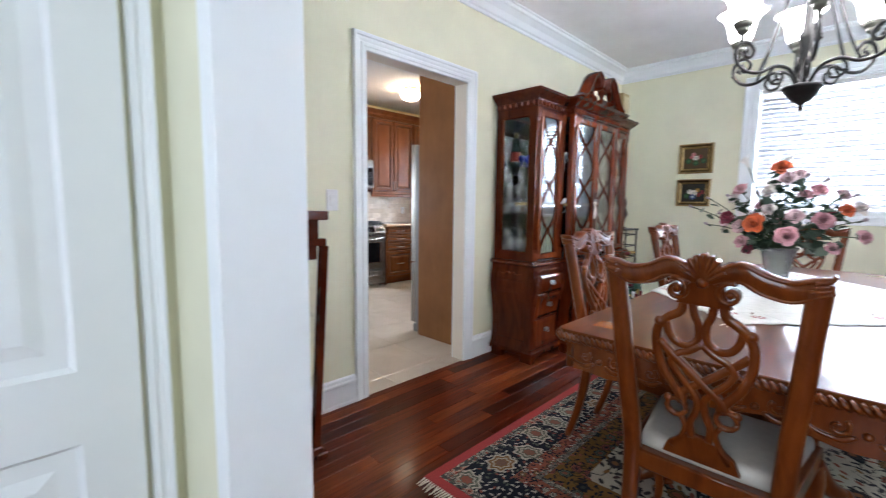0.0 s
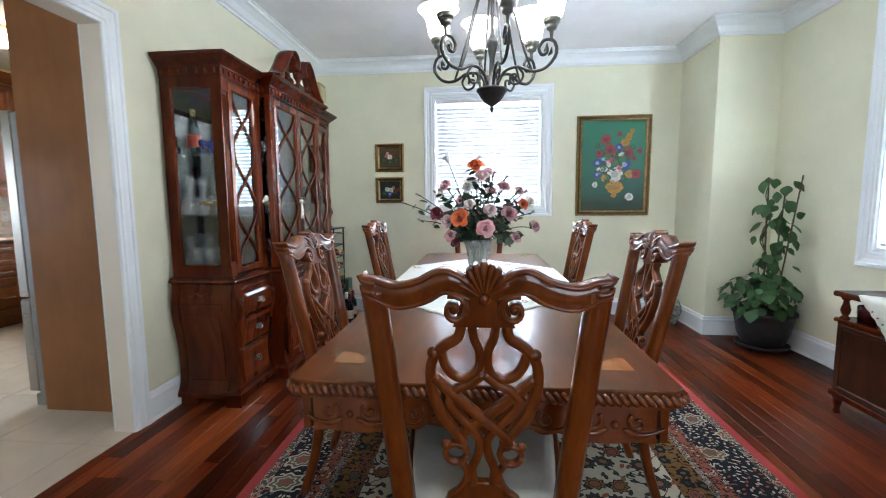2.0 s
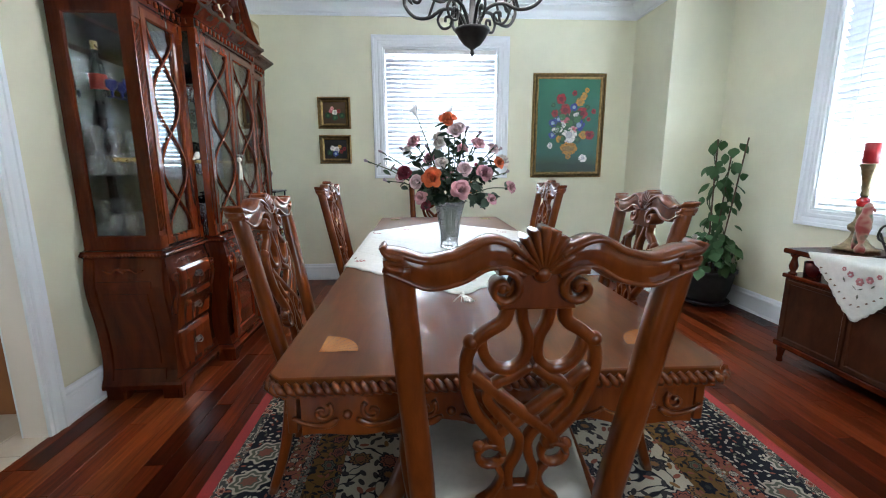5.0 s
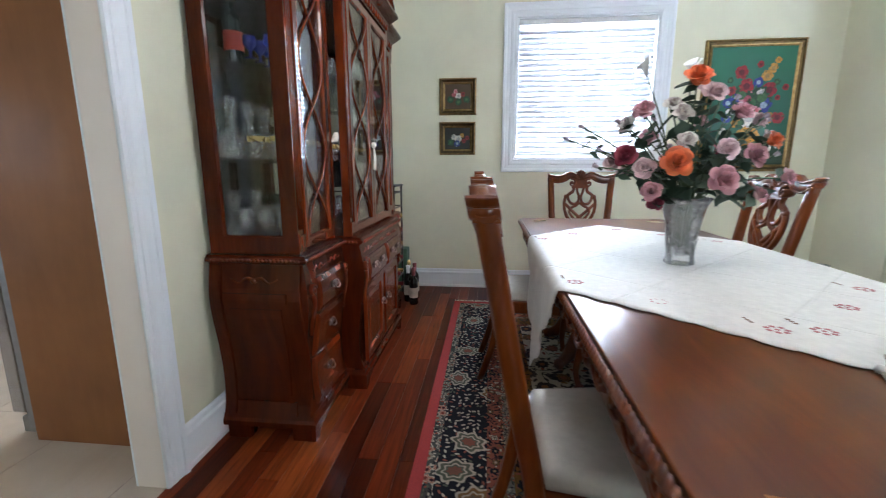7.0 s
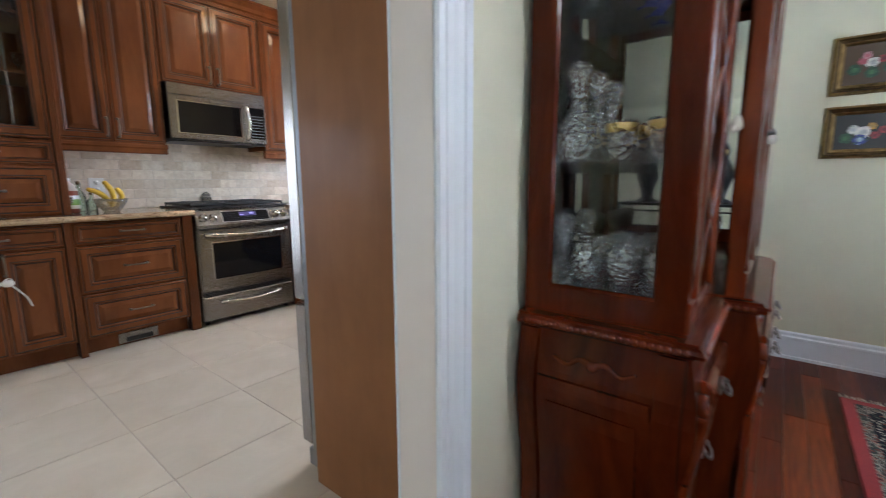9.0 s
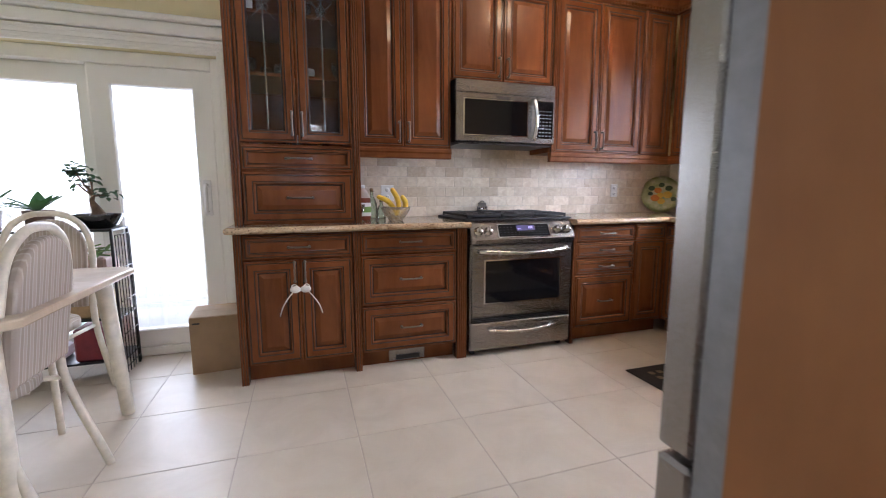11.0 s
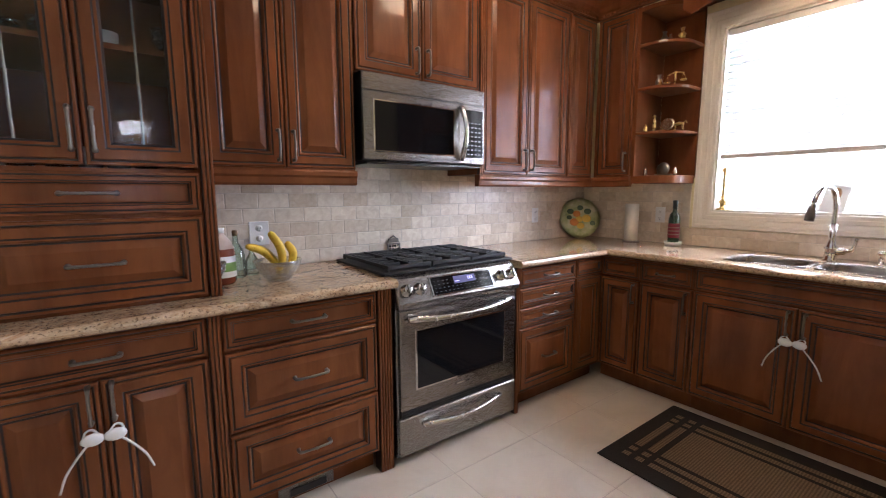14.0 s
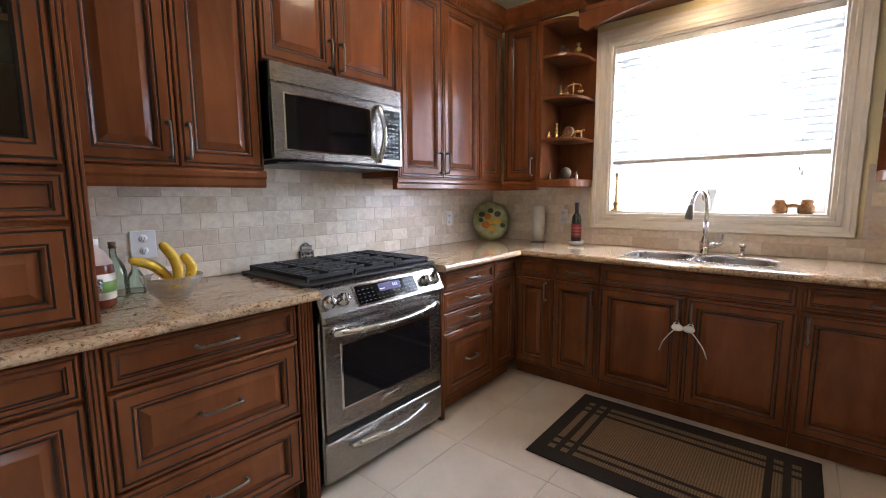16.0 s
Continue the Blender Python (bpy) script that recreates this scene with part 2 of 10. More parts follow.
def box(bm, x0, x1, y0, y1, z0, z1, bevel=0.0, mat=0, segs=1):
    vs = [bm.verts.new((x, y, z)) for x in (x0, x1) for y in (y0, y1) for z in (z0, z1)]
    fs = [bm.faces.new([vs[i] for i in f]) for f in ((0, 1, 3, 2), (4, 6, 7, 5), (0, 4, 5, 1), (2, 3, 7, 6), (0, 2, 6, 4), (1, 5, 7, 3))]
    for f in fs:
        f.material_index = mat
    if bevel:
        es = {e for f in fs for e in f.edges}
        out = bmesh.ops.bevel(bm, geom=list(es), offset=bevel, segments=segs, affect="EDGES", profile=0.5)
        for f in out["faces"]:
            f.material_index = mat
            f.smooth = segs > 1
    return bm


def boxes(*specs, bevel=0.0):
    bm = bmesh.new()
    for s in specs:
        box(bm, *s, bevel=bevel)
    return bm


def loft(bm, rings, closed=True, caps=True, smooth=True, mat=0):
    """Skin between rings of points."""
    rows = [[bm.verts.new(p) for p in r] for r in rings]
    n = len(rows[0])
    for a, b in zip(rows, rows[1:]):
        for i in range(n if closed else n - 1):
            j = (i + 1) % n
            f = bm.faces.new((a[i], a[j], b[j], b[i]))
            f.smooth, f.material_index = smooth, mat
    if caps and closed:
        bm.faces.new(rows[0][::-1]).material_index = mat
        bm.faces.new(rows[-1]).material_index = mat
    return bm


def lathe(bm, profile, at=(0, 0, 0), segs=20, mat=0, caps=True, smooth=True):
    """Turned shape: profile of (radius, height)."""
    rings = [[(at[0] + r * math.cos(2 * math.pi * i / segs), at[1] + r * math.sin(2 * math.pi * i / segs), at[2] + z) for i in range(segs)] for r, z in profile]
    return loft(bm, rings, True, caps, smooth, mat)


def tube(bm, points, radius, segs=8, mat=0, flat=1.0):
    """Round bar along points; radius may be a list."""
    pts = [Vector(p) for p in points]
    rs = radius if isinstance(radius, (list, tuple)) else [radius] * len(pts)
    rings, up = [], None
    for i, p in enumerate(pts):
        d = (pts[min(i + 1, len(pts) - 1)] - pts[max(i - 1, 0)]).normalized()
        if up is None:
            up = d.orthogonal().normalized()
        up = (up - d * up.dot(d))
        up = up.normalized() if up.length > 1e-6 else d.orthogonal().normalized()
        side = d.cross(up)
        rings.append([p + rs[i] * (up * math.cos(2 * math.pi * k / segs) + side * flat * math.sin(2 * math.pi * k / segs)) for k in range(segs)])
    return loft(bm, rings, True, True, True, mat)


def smooth_path(points, steps=6):
    """Catmull-Rom through the points."""
    p = [Vector(q) for q in points]
    p = [2 * p[0] - p[1]] + p + [2 * p[-1] - p[-2]]
    out = []
    for i in range(1, len(p) - 2):
        for k in range(steps):
            t = k / steps
            out.append(0.5 * (2 * p[i] + (p[i + 1] - p[i - 1]) * t + (2 * p[i - 1] - 5 * p[i] + 4 * p[i + 1] - p[i + 2]) * t * t + (3 * p[i] - p[i - 1] - 3 * p[i + 1] + p[i + 2]) * t ** 3))
    return out + [p[-2]]


def ribbon(bm, points, width, y0, y1, mat=0, bevel=0.25):
    """Flat carved strap along a path in the x-z plane, from y0 to y1, with chamfered edges. width may be a list."""
    pts = [Vector((p[0], 0, p[1])) for p in points]
    ws = width if isinstance(width, (list, tuple)) else [width] * len(pts)
    rings = []
    for i, p in enumerate(pts):
        d = (pts[min(i + 1, len(pts) - 1)] - pts[max(i - 1, 0)]).normalized()
        s = Vector((d.z, 0, -d.x)) * ws[i] / 2
        ym = y0 + (y1 - y0) * bevel
        yn = y1 - (y1 - y0) * bevel
        ring = []
        for k, y in ((1 - bevel, y0), (1, ym), (1, yn), (1 - bevel, y1), (-1 + bevel, y1), (-1, yn), (-1, ym), (-1 + bevel, y0)):
            q = p + s * k
            ring.append((q.x, y, q.z))
        rings.append(ring)
    return loft(bm, rings, True, True, True, mat)


def prism(bm, outline, y0, y1, mat=0, bevel=0.0, axis="y"):
    """Solid from an outline in the x-z plane (axis y), x-y (z) or y-z (x)."""
    put = {"y": lambda u, v, w: (u, w, v), "z": lambda u, v, w: (u, v, w), "x": lambda u, v, w: (w, u, v)}[axis]
    a = [bm.verts.new(put(u, v, y0)) for u, v in outline]
    b = [bm.verts.new(put(u, v, y1)) for u, v in outline]
    fs = [bm.faces.new(a), bm.faces.new(b[::-1])]
    n = len(a)
    for i in range(n):
        fs.append(bm.faces.new((a[i], b[i], b[(i + 1) % n], a[(i + 1) % n])))
    for f in fs:
        f.material_index = mat
    bmesh.ops.recalc_face_normals(bm, faces=fs)
    if bevel:
        es = [e for f in fs[:2] for e in f.edges]
        out = bmesh.ops.bevel(bm, geom=es, offset=bevel, segments=2, affect="EDGES", profile=0.5)
        for f in out["faces"]:
            f.material_index, f.smooth = mat, True
    return bm


def nested(bm, x0, x1, z0, z1, rings, y=0.0, back=None, hole=False):
    """Moulded panel facing -y: rings of (inset, proud, material). With a hole it is a frame. back: depth behind y of the flat back."""
    loops = []
    for inset, proud, mat in rings:
        loops.append(([bm.verts.new((u, y - proud, v)) for u, v in ((x0 + inset, z0 + inset), (x1 - inset, z0 + inset), (x1 - inset, z1 - inset), (x0 + inset, z1 - inset))], mat))
    if back is not None:
        first = [bm.verts.new((v.co.x, y + back, v.co.z)) for v in loops[0][0]]
        loops.insert(0, (first, loops[0][1]))
    for (a, _), (b, mat) in zip(loops, loops[1:]):
        for i in range(4):
            bm.faces.new((a[i], a[(i + 1) % 4], b[(i + 1) % 4], b[i])).material_index = mat
    if not hole:
        bm.faces.new(loops[-1][0]).material_index = loops[-1][1]
    return bm


def turned(bm, m):
    bmesh.ops.transform(bm, matrix=m, verts=bm.verts[:])
    return bm


def sweep_moulding(bm, path, profile, closed=False, mat=0):
    """Moulding with profile (out, up) along a plan path (x, y, z); 'out' is to the left of the way."""
    pts = [Vector(p) for p in path]
    n = len(pts)
    rings = []
    for i, p in enumerate(pts):
        a = (p - pts[i - 1]).normalized() if (i or closed) else None
        b = (pts[(i + 1) % n] - p).normalized() if (i < n - 1 or closed) else None
        la = Vector((-a.y, a.x, 0)) if a is not None else None
        lb = Vector((-b.y, b.x, 0)) if b is not None else None
        if la is None:
            s = lb
        elif lb is None:
            s = la
        else:
            s = (la + lb) / max(0.2, 1 + la.dot(lb))
        rings.append([(p.x + s.x * o, p.y + s.y * o, p.z + u) for o, u in profile])
    if closed:
        rings.append(rings[0])
    return loft(bm, rings, True, not closed, False, mat)

# ---- the large structure ----
CEILING = 2.79
NORTH, NORTH_K = 2.318, 2.425   # dining and kitchen face of the wall between the rooms
EAST, SOUTH = 5.15, -2.13       # dining room's window walls
KEAST, KNORTH = 5.41, 5.88      # kitchen's window wall and range wall
DOOR_X0, DOOR_X1, DOOR_Z = 1.526, 2.42, 2.115


def wall_with_hole(name, x0, x1, y0, y1, hole, material, label, top=CEILING):
    """Upright wall box; the hole (a0, a1, z0, z1) runs along the wall's longer side."""
    bm = bmesh.new()
    along_x = x1 - x0 > y1 - y0
    a0, a1 = (x0, x1) if along_x else (y0, y1)
    h0, h1, z0, z1 = hole
    for b0, b1, c0, c1 in ((a0, h0, 0, top), (h1, a1, 0, top), (h0, h1, 0, z0), (h0, h1, z1, top)):
        if b1 - b0 > 0.001 and c1 - c0 > 0.001:
            box(bm, *((b0, b1, y0, y1) if along_x else (x0, x1, b0, b1)), (c0 if c0 > 0 else -0.02), c1)
    bmesh.ops.remove_doubles(bm, verts=bm.verts[:], dist=0.0001)
    return structure(name, bm, material, label)


# wall between dining room and kitchen: two leaves, each in its room's paint
MID = (NORTH + NORTH_K) / 2
wall_with_hole("wall_north", 0.43, EAST + 0.25, NORTH, MID, (DOOR_X0 - 0.01, DOOR_X1 + 0.01, 0, DOOR_Z + 0.01), WALL, "pale cream painted dining room wall with a doorway")
wall_with_hole("wall_kitchen_south", -1.6, KEAST + 0.4, MID, NORTH_K, (DOOR_X0 - 0.01, DOOR_X1 + 0.01, 0, DOOR_Z + 0.01), KWALL, "warm cream painted kitchen wall")
wall_with_hole("wall_east", EAST, EAST + 0.25, SOUTH - 0.3, NORTH, (-0.19, 0.97, 1.20, 2.37), WALL, "pale cream painted wall with a window")
wall_with_hole("wall_south", -2.6, EAST, SOUTH - 0.25, SOUTH, (1.90, 3.43, 0.90, 2.40), WALL, "pale cream painted wall with a window")
structure("wall_chase", boxes((4.455, EAST, SOUTH, -1.605, 0, CEILING)), WALL, "boxed-out corner of the cream wall")
wall_with_hole("wall_west", 0.27, 0.43, SOUTH, MID, (-1.40, 1.00, 0, 2.35), WALL, "cream wall with the wide opening to the hall")
structure("wall_hall_north", boxes((-2.6, 0.27, 1.33, 1.45, 0, CEILING)), WALL, "cream hall wall")
structure("wall_hall_west", boxes((-2.72, -2.6, SOUTH - 0.25, 1.45, 0, CEILING)), WALL, "cream hall wall")
wall_with_hole("wall_kitchen_east", KEAST, KEAST + 0.28, NORTH_K, KNORTH + 0.25, (3.60, 4.845, 1.165, 2.36), KWALL, "cream kitchen wall with a wide window")
wall_with_hole("wall_kitchen_north", -1.6, KEAST, KNORTH, KNORTH + 0.25, (-0.62, 1.60, 0.0, 1.98), KWALL, "warm cream kitchen wall with a patio door")
structure("wall_kitchen_west", boxes((-1.72, -1.6, MID, KNORTH + 0.25, 0, CEILING)), KWALL, "warm cream kitchen wall")
structure("ceiling", boxes((-2.72, EAST + 0.25, SOUTH - 0.25, MID, CEILING, CEILING + 0.12)), CEIL, "white painted ceiling")
structure("ceiling_kitchen", boxes((-1.72, KEAST + 0.28, MID, KNORTH + 0.25, CEILING, CEILING + 0.12)), CEIL, "white painted kitchen ceiling")

# crown moulding and baseboards
CROWN = [(0.0, -0.135), (0.012, -0.135), (0.016, -0.118), (0.03, -0.108), (0.05, -0.07), (0.085, -0.04), (0.10, -0.034), (0.104, -0.014), (0.118, -0.010), (0.118, 0.0), (0.0, 0.0)]
bm = bmesh.new()
sweep_moulding(bm, [(EAST, NORTH, CEILING - 0.001), (0.43, NORTH, CEILING - 0.001), (0.43, SOUTH, CEILING - 0.001), (4.455, SOUTH, CEILING - 0.001), (4.455, -1.605, CEILING - 0.001), (EAST, -1.605, CEILING - 0.001)], CROWN, True)
structure("crown_moulding", bm, TRIM, "white stepped crown moulding under the ceiling")
BASE = [(0.0, 0.0), (0.020, 0.0), (0.020, 0.018), (0.016, 0.022), (0.016, 0.125), (0.020, 0.130), (0.020, 0.142), (0.012, 0.150), (0.011, 0.166), (0.004, 0.175), (0.0, 0.175)]


def baseboard(path):
    bm = bmesh.new()
    sweep_moulding(bm, [(x, y, 0.0) for x, y in path], BASE)
    return structure("baseboard", bm, TRIM, "tall white moulded baseboard")


baseboard([(DOOR_X0 - 0.098, NORTH), (0.43, NORTH), (0.43, 1.105)])
baseboard([(0.43, -1.5), (0.43, SOUTH), (4.455, SOUTH), (4.455, -1.605), (EAST, -1.605), (EAST, NORTH), (DOOR_X1 + 0.093, NORTH)])
baseboard([(0.27, 1.05), (0.27, 1.33)][::-1])
bm = bmesh.new()
sweep_moulding(bm, [(-0.75, KNORTH, 0), (-1.6, KNORTH, 0), (-1.6, NORTH_K, 0), (DOOR_X0 - 0.1, NORTH_K, 0)], BASE)
structure("baseboard_kitchen", bm, TRIM, "white baseboard")

# casings: fluted boards round the openings
CASING = [(0.0, 0.006), (0.004, 0.013), (0.020, 0.013), (0.024, 0.017), (0.040, 0.017), (0.044, 0.013), (0.056, 0.017), (0.070, 0.019), (0.074, 0.024), (0.090, 0.026), (0.094, 0.020)]


def casing(name, x0, x1, z0, z1, width, m, material, label, sides="lrt", feet=True):
    """Moulded casing outside the opening (x0, x1, z0, z1), facing -y before the pose m."""
    bm = bmesh.new()
    k = width / 0.094
    loops = []
    full = "b" in sides
    for off, proud in [(0.0, 0.0)] + CASING + [(0.094, 0.0)]:
        o = off * k
        pts = [(x0 - o, z0 if not full else z0 - o), (x0 - o, z1 + o), (x1 + o, z1 + o), (x1 + o, z0 if not full else z0 - o)]
        loops.append([bm.verts.new((x, -proud, z)) for x, z in pts])
    for a, b in zip(loops, loops[1:]):
        for i in range(4 if full else 3):
            j = (i + 1) % 4
            bm.faces.new((a[i], b[i], b[j], a[j]))
    if not full:
        for side in (0, 3):
            bm.faces.new([l[side] for l in loops])
    bmesh.ops.recalc_face_normals(bm, faces=bm.faces[:])
    ob = structure(name, bm, material, label)
    ob.matrix_world = m
    return ob


casing("casing_kitchen_door", DOOR_X0, DOOR_X1, 0, DOOR_Z, 0.098, pose(0, NORTH, 0), TRIM, "white fluted door casing")
casing("casing_kitchen_side", -DOOR_X1, -DOOR_X0, 0, DOOR_Z, 0.094, pose(0, NORTH_K, 0, 0, 0, 180), TRIM, "white door casing on the kitchen side")
structure("door_jamb", boxes((DOOR_X0 - 0.012, DOOR_X0, NORTH - 0.004, NORTH_K + 0.004, 0, DOOR_Z), (DOOR_X1, DOOR_X1 + 0.012, NORTH - 0.004, NORTH_K + 0.004, 0, DOOR_Z), (DOOR_X0 - 0.012, DOOR_X1 + 0.012, NORTH - 0.004, NORTH_K + 0.004, DOOR_Z, DOOR_Z + 0.012), bevel=0.002), JAMB, "ivory lining of the doorway")
casing("casing_hall_side", -1.00, 1.40, 0, 2.35, 0.055, pose(0.27, 0, 0, 0, 0, -90) @ Matrix.Diagonal((1, 0.3, 1, 1)), TRIM, "white casing of the hall opening")
casing("casing_dining_side", -1.40, 1.00, 0, 2.35, 0.10, pose(0.43, 0, 0, 0, 0, 90), TRIM, "white casing of the hall opening")
structure("opening_jamb", boxes((0.262, 0.438, 0.985, 1.00, 0, 2.35), (0.262, 0.438, -1.40, -1.385, 0, 2.35), (0.262, 0.438, -1.385, 0.985, 2.335, 2.35), bevel=0.002), TRIM, "white lining of the wide opening")

# hall door, closed, six hinged centimetres from the corner
door = tagged(new("door_1"), "closed white two-panel interior door in the hall", "door", kind="structure")
door.matrix_world = pose(-0.595, 1.308, 0.0)
bm = bmesh.new()
DW, DH = 0.78, 2.03
for z0, z1 in ((0.0, 0.25), (0.70, 0.86), (1.88, DH)):
    box(bm, 0.11, DW - 0.11, 0.0, 0.036, z0, z1)
box(bm, 0, 0.11, 0.0, 0.036, 0, DH)
box(bm, DW - 0.11, DW, 0.0, 0.036, 0, DH)
part("door_leaf", bm, TRIM, door)
for z0, z1 in ((0.25, 0.70), (0.86, 1.88)):
    bm = bmesh.new()
    nested(bm, 0.11, DW - 0.11, z0, z1, [(0, 0, 0), (0.010, -0.010, 0), (0.045, -0.010, 0), (0.075, -0.001, 0)])
    part("door_panel", bm, TRIM, door)
for z in (0.26, 1.75):
    bm = bmesh.new()
    box(bm, DW - 0.004, DW + 0.012, -0.012, 0.002, z, z + 0.09, 0.002)
    part("hinge", bm, PEWTER, door, "grey metal hinge")
bm = bmesh.new()
lathe(bm, [(0.026, 0), (0.026, 0.006), (0.011, 0.012), (0.011, 0.03), (0.026, 0.04), (0.028, 0.052), (0.018, 0.062), (0.004, 0.065)], segs=16)
turned(bm, pose(0.06, 0, 0.98, 90))
part("door_knob", bm, PEWTER, door)
casing("casing_hall_door", -0.605, 0.197, 0, 2.04, 0.048, pose(0, 1.33, 0), TRIM, "white casing of the hall door")

# floors: the base under planks and tiles
structure("floor", boxes((-2.72, EAST + 0.25, SOUTH - 0.25, NORTH + 0.004, -0.14, -0.018)), SUBFLOOR, "dark cherry plank floor")
structure("floor_kitchen", boxes((-1.72, KEAST + 0.28, NORTH + 0.008, KNORTH + 0.25, -0.14, -0.002)), plain("tile_grout", (0.44, 0.38, 0.32), 0.9), "large cream floor tiles")


# ---- windows ----
def window(name, width, z0, z1, m, depth, sill_material, slats, label, panes=2, blind_bottom=None, slat_material=None):
    """Window set in its opening, facing -y before the pose m; x runs from 0 to width."""
    w = tagged(new(name), label, "window", kind="structure")
    w.matrix_world = m
    bm = boxes((0, 0.012, 0, depth, z0, z1), (width - 0.012, width, 0, depth, z0, z1), (0.012, width - 0.012, 0, depth, z0, z0 + 0.012), (0.012, width - 0.012, 0, depth, z1 - 0.012, z1))
    part("window_lining", bm, sill_material, w)
    bm = bmesh.new()
    y = depth - 0.07
    step = (width - 0.024) / panes
    for i in range(panes):
        a = 0.012 + i * step
        nested(bm, a, a + step, z0 + 0.012, z1 - 0.012, [(0, 0, 0), (0.042, 0.0, 0), (0.05, -0.012, 0), (0.05, -0.03, 0)], y=y, back=0.05, hole=True)
    part("window_frame", bm, WHITE, w, "white vinyl frame")
    for i in range(panes):
        a = 0.012 + i * step
        p = part("pane", boxes((a + 0.05, a + step - 0.05, y + 0.028, y + 0.032, z0 + 0.062, z1 - 0.062)), WINDOWGLASS, w)
        p.visible_shadow = False
    if slats:
        bottom = z0 + 0.03 if blind_bottom is None else blind_bottom
        part("head_rail", boxes((0.016, width - 0.016, 0.012, 0.055, z1 - 0.055, z1 - 0.013), bevel=0.004), WHITE, w)
        part("bottom_rail", boxes((0.018, width - 0.018, 0.016, 0.048, bottom - (0.010 if blind_bottom else 0), bottom + 0.018), bevel=0.004), BLINDRAIL if blind_bottom else WHITE, w)
        bm = bmesh.new()
        prof = [(-0.025 + 0.05 * k / 4, 0.004 * (1 - (k / 2 - 1) ** 2)) for k in range(5)]
        loft(bm, [[(x, u, v) for u, v in prof] + [(x, u, v - 0.0015) for u, v in prof[::-1]] for x in (0.02, width - 0.02)])
        turned(bm, pose(0, 0, 0, slats))
        slat = None
        n = int((z1 - 0.07 - bottom - 0.02) / 0.043)
        for k in range(n):
            if slat is None:
                slat = part("slat", bm, slat_material or SLAT, w)
                ob = slat
            else:
                ob = new("slat", slat.data)
                ob.parent = w
            ob.location = (0, 0.034, bottom + 0.04 + k * 0.043)
        for x in (0.18, width / 2, width - 0.18):
            part("ladder_cord", boxes((x - 0.0015, x + 0.0015, 0.006, 0.009, bottom, z1 - 0.05)), WHITE, w)
        if blind_bottom:
            for x, drop in ((width - 0.150, 0.10), (width - 0.135, 0.13)):
                bm = bmesh.new()
                tube(bm, [(x, 0.004, z1 - 0.06), (x, 0.004, bottom - drop + 0.03)], 0.0014, 5)
                lathe(bm, [(0.002, 0.034), (0.005, 0.03), (0.008, 0.004), (0.006, 0.0)], (x, 0.004, bottom - drop), 10)
                part("pull_cord", bm, WHITE, w, "white pull cord with a tassel")
    return w


window("window_1", 1.16, 1.20, 2.37, pose(EAST, 0.97, 0, 0, 0, -90), 0.22, TRIM, 52, "white-trimmed window with closed white blinds", 1)
window("window_2", 1.53, 0.90, 2.40, pose(3.43, SOUTH, 0, 0, 0, 180), 0.22, TRIM, -52, "white-trimmed window with white blinds", 2, None, SLATB)
window("window_3", 1.245, 1.165, 2.36, pose(KEAST, 4.845, 0, 0, 0, -90), 0.25, IVORY, 40, "ivory kitchen window with a half-raised blind", 2, 1.53, KSLAT)
casing("casing_window_1", -0.97, 0.19, 1.20, 2.37, 0.115, pose(EAST, 0, 0, 0, 0, -90), TRIM, "white moulded window casing", "lrtb")
casing("casing_window_2", -3.43, -1.90, 0.90, 2.40, 0.115, pose(0, SOUTH, 0, 0, 0, 180), TRIM, "white moulded window casing", "lrtb")
casing("casing_window_3", -4.845, -3.60, 1.165, 2.36, 0.115, pose(KEAST, 0, 0, 0, 0, -90), IVORY, "wide ivory window casing", "lrtb")

# daylight haze beyond the openings
for name, m, w, h in (("backdrop_east", pose(8.5, 1.5, 1.6, 90, 0, -90), 16, 9), ("backdrop_south", pose(2.5, -5.5, 1.6, 90, 0, 180), 16, 9), ("backdrop_north", pose(0.5, 10.0, 1.6, 90, 0, 0), 16, 9)):
    bm = bmesh.new()
    vs = [bm.verts.new(p) for p in ((-w / 2, -h / 2, 0), (w / 2, -h / 2, 0), (w / 2, h / 2, 0), (-w / 2, h / 2, 0))]
    bm.faces.new(vs)
    structure(name, bm, SKYGLOW, "bright hazy daylight outside").matrix_world = m
# washed-out daylight glare is put into the ground's pale colour
structure("ground", boxes((-40, 40, -40, 40, -0.5, -0.3)), plain("glare_paled_ground", (0.42, 0.43, 0.40), 0.9), "ground outside the house, coloured pale for daylight glare")

# patio door: two glazed leaves with a blind behind the glass
patio = tagged(new("door_2"), "white sliding patio door with sheer blinds", "patio door", kind="structure")
patio.matrix_world = pose(-0.62, KNORTH + 0.06, 0)
part("door_frame", boxes((0, 0.05, 0, 0.14, 0, 1.98), (2.17, 2.22, 0, 0.14, 0, 1.98), (0.05, 2.17, 0, 0.14, 1.90, 1.98), (0.05, 2.17, 0, 0.14, 0, 0.06), bevel=0.004), PATIOWHITE, patio)
for a, b, y in ((0.05, 1.52, 0.075), (1.475, 2.17, 0.02)):
    bm = bmesh.new()
    nested(bm, a, b, 0.06, 1.90, [(0, 0, 0), (0.010, 0.004, 0), (0.115, 0.004, 0), (0.125, -0.012, 0), (0.125, -0.035, 0)], y=y, back=0.045, hole=True)
    leaf = part("door_leaf", bm, PATIOWHITE, patio)
    p = part("pane", boxes((a + 0.125, b - 0.125, y + 0.018, y + 0.022, 0.185, 1.775)), WINDOWGLASS, leaf)
    p.visible_shadow = False
bm = bmesh.new()
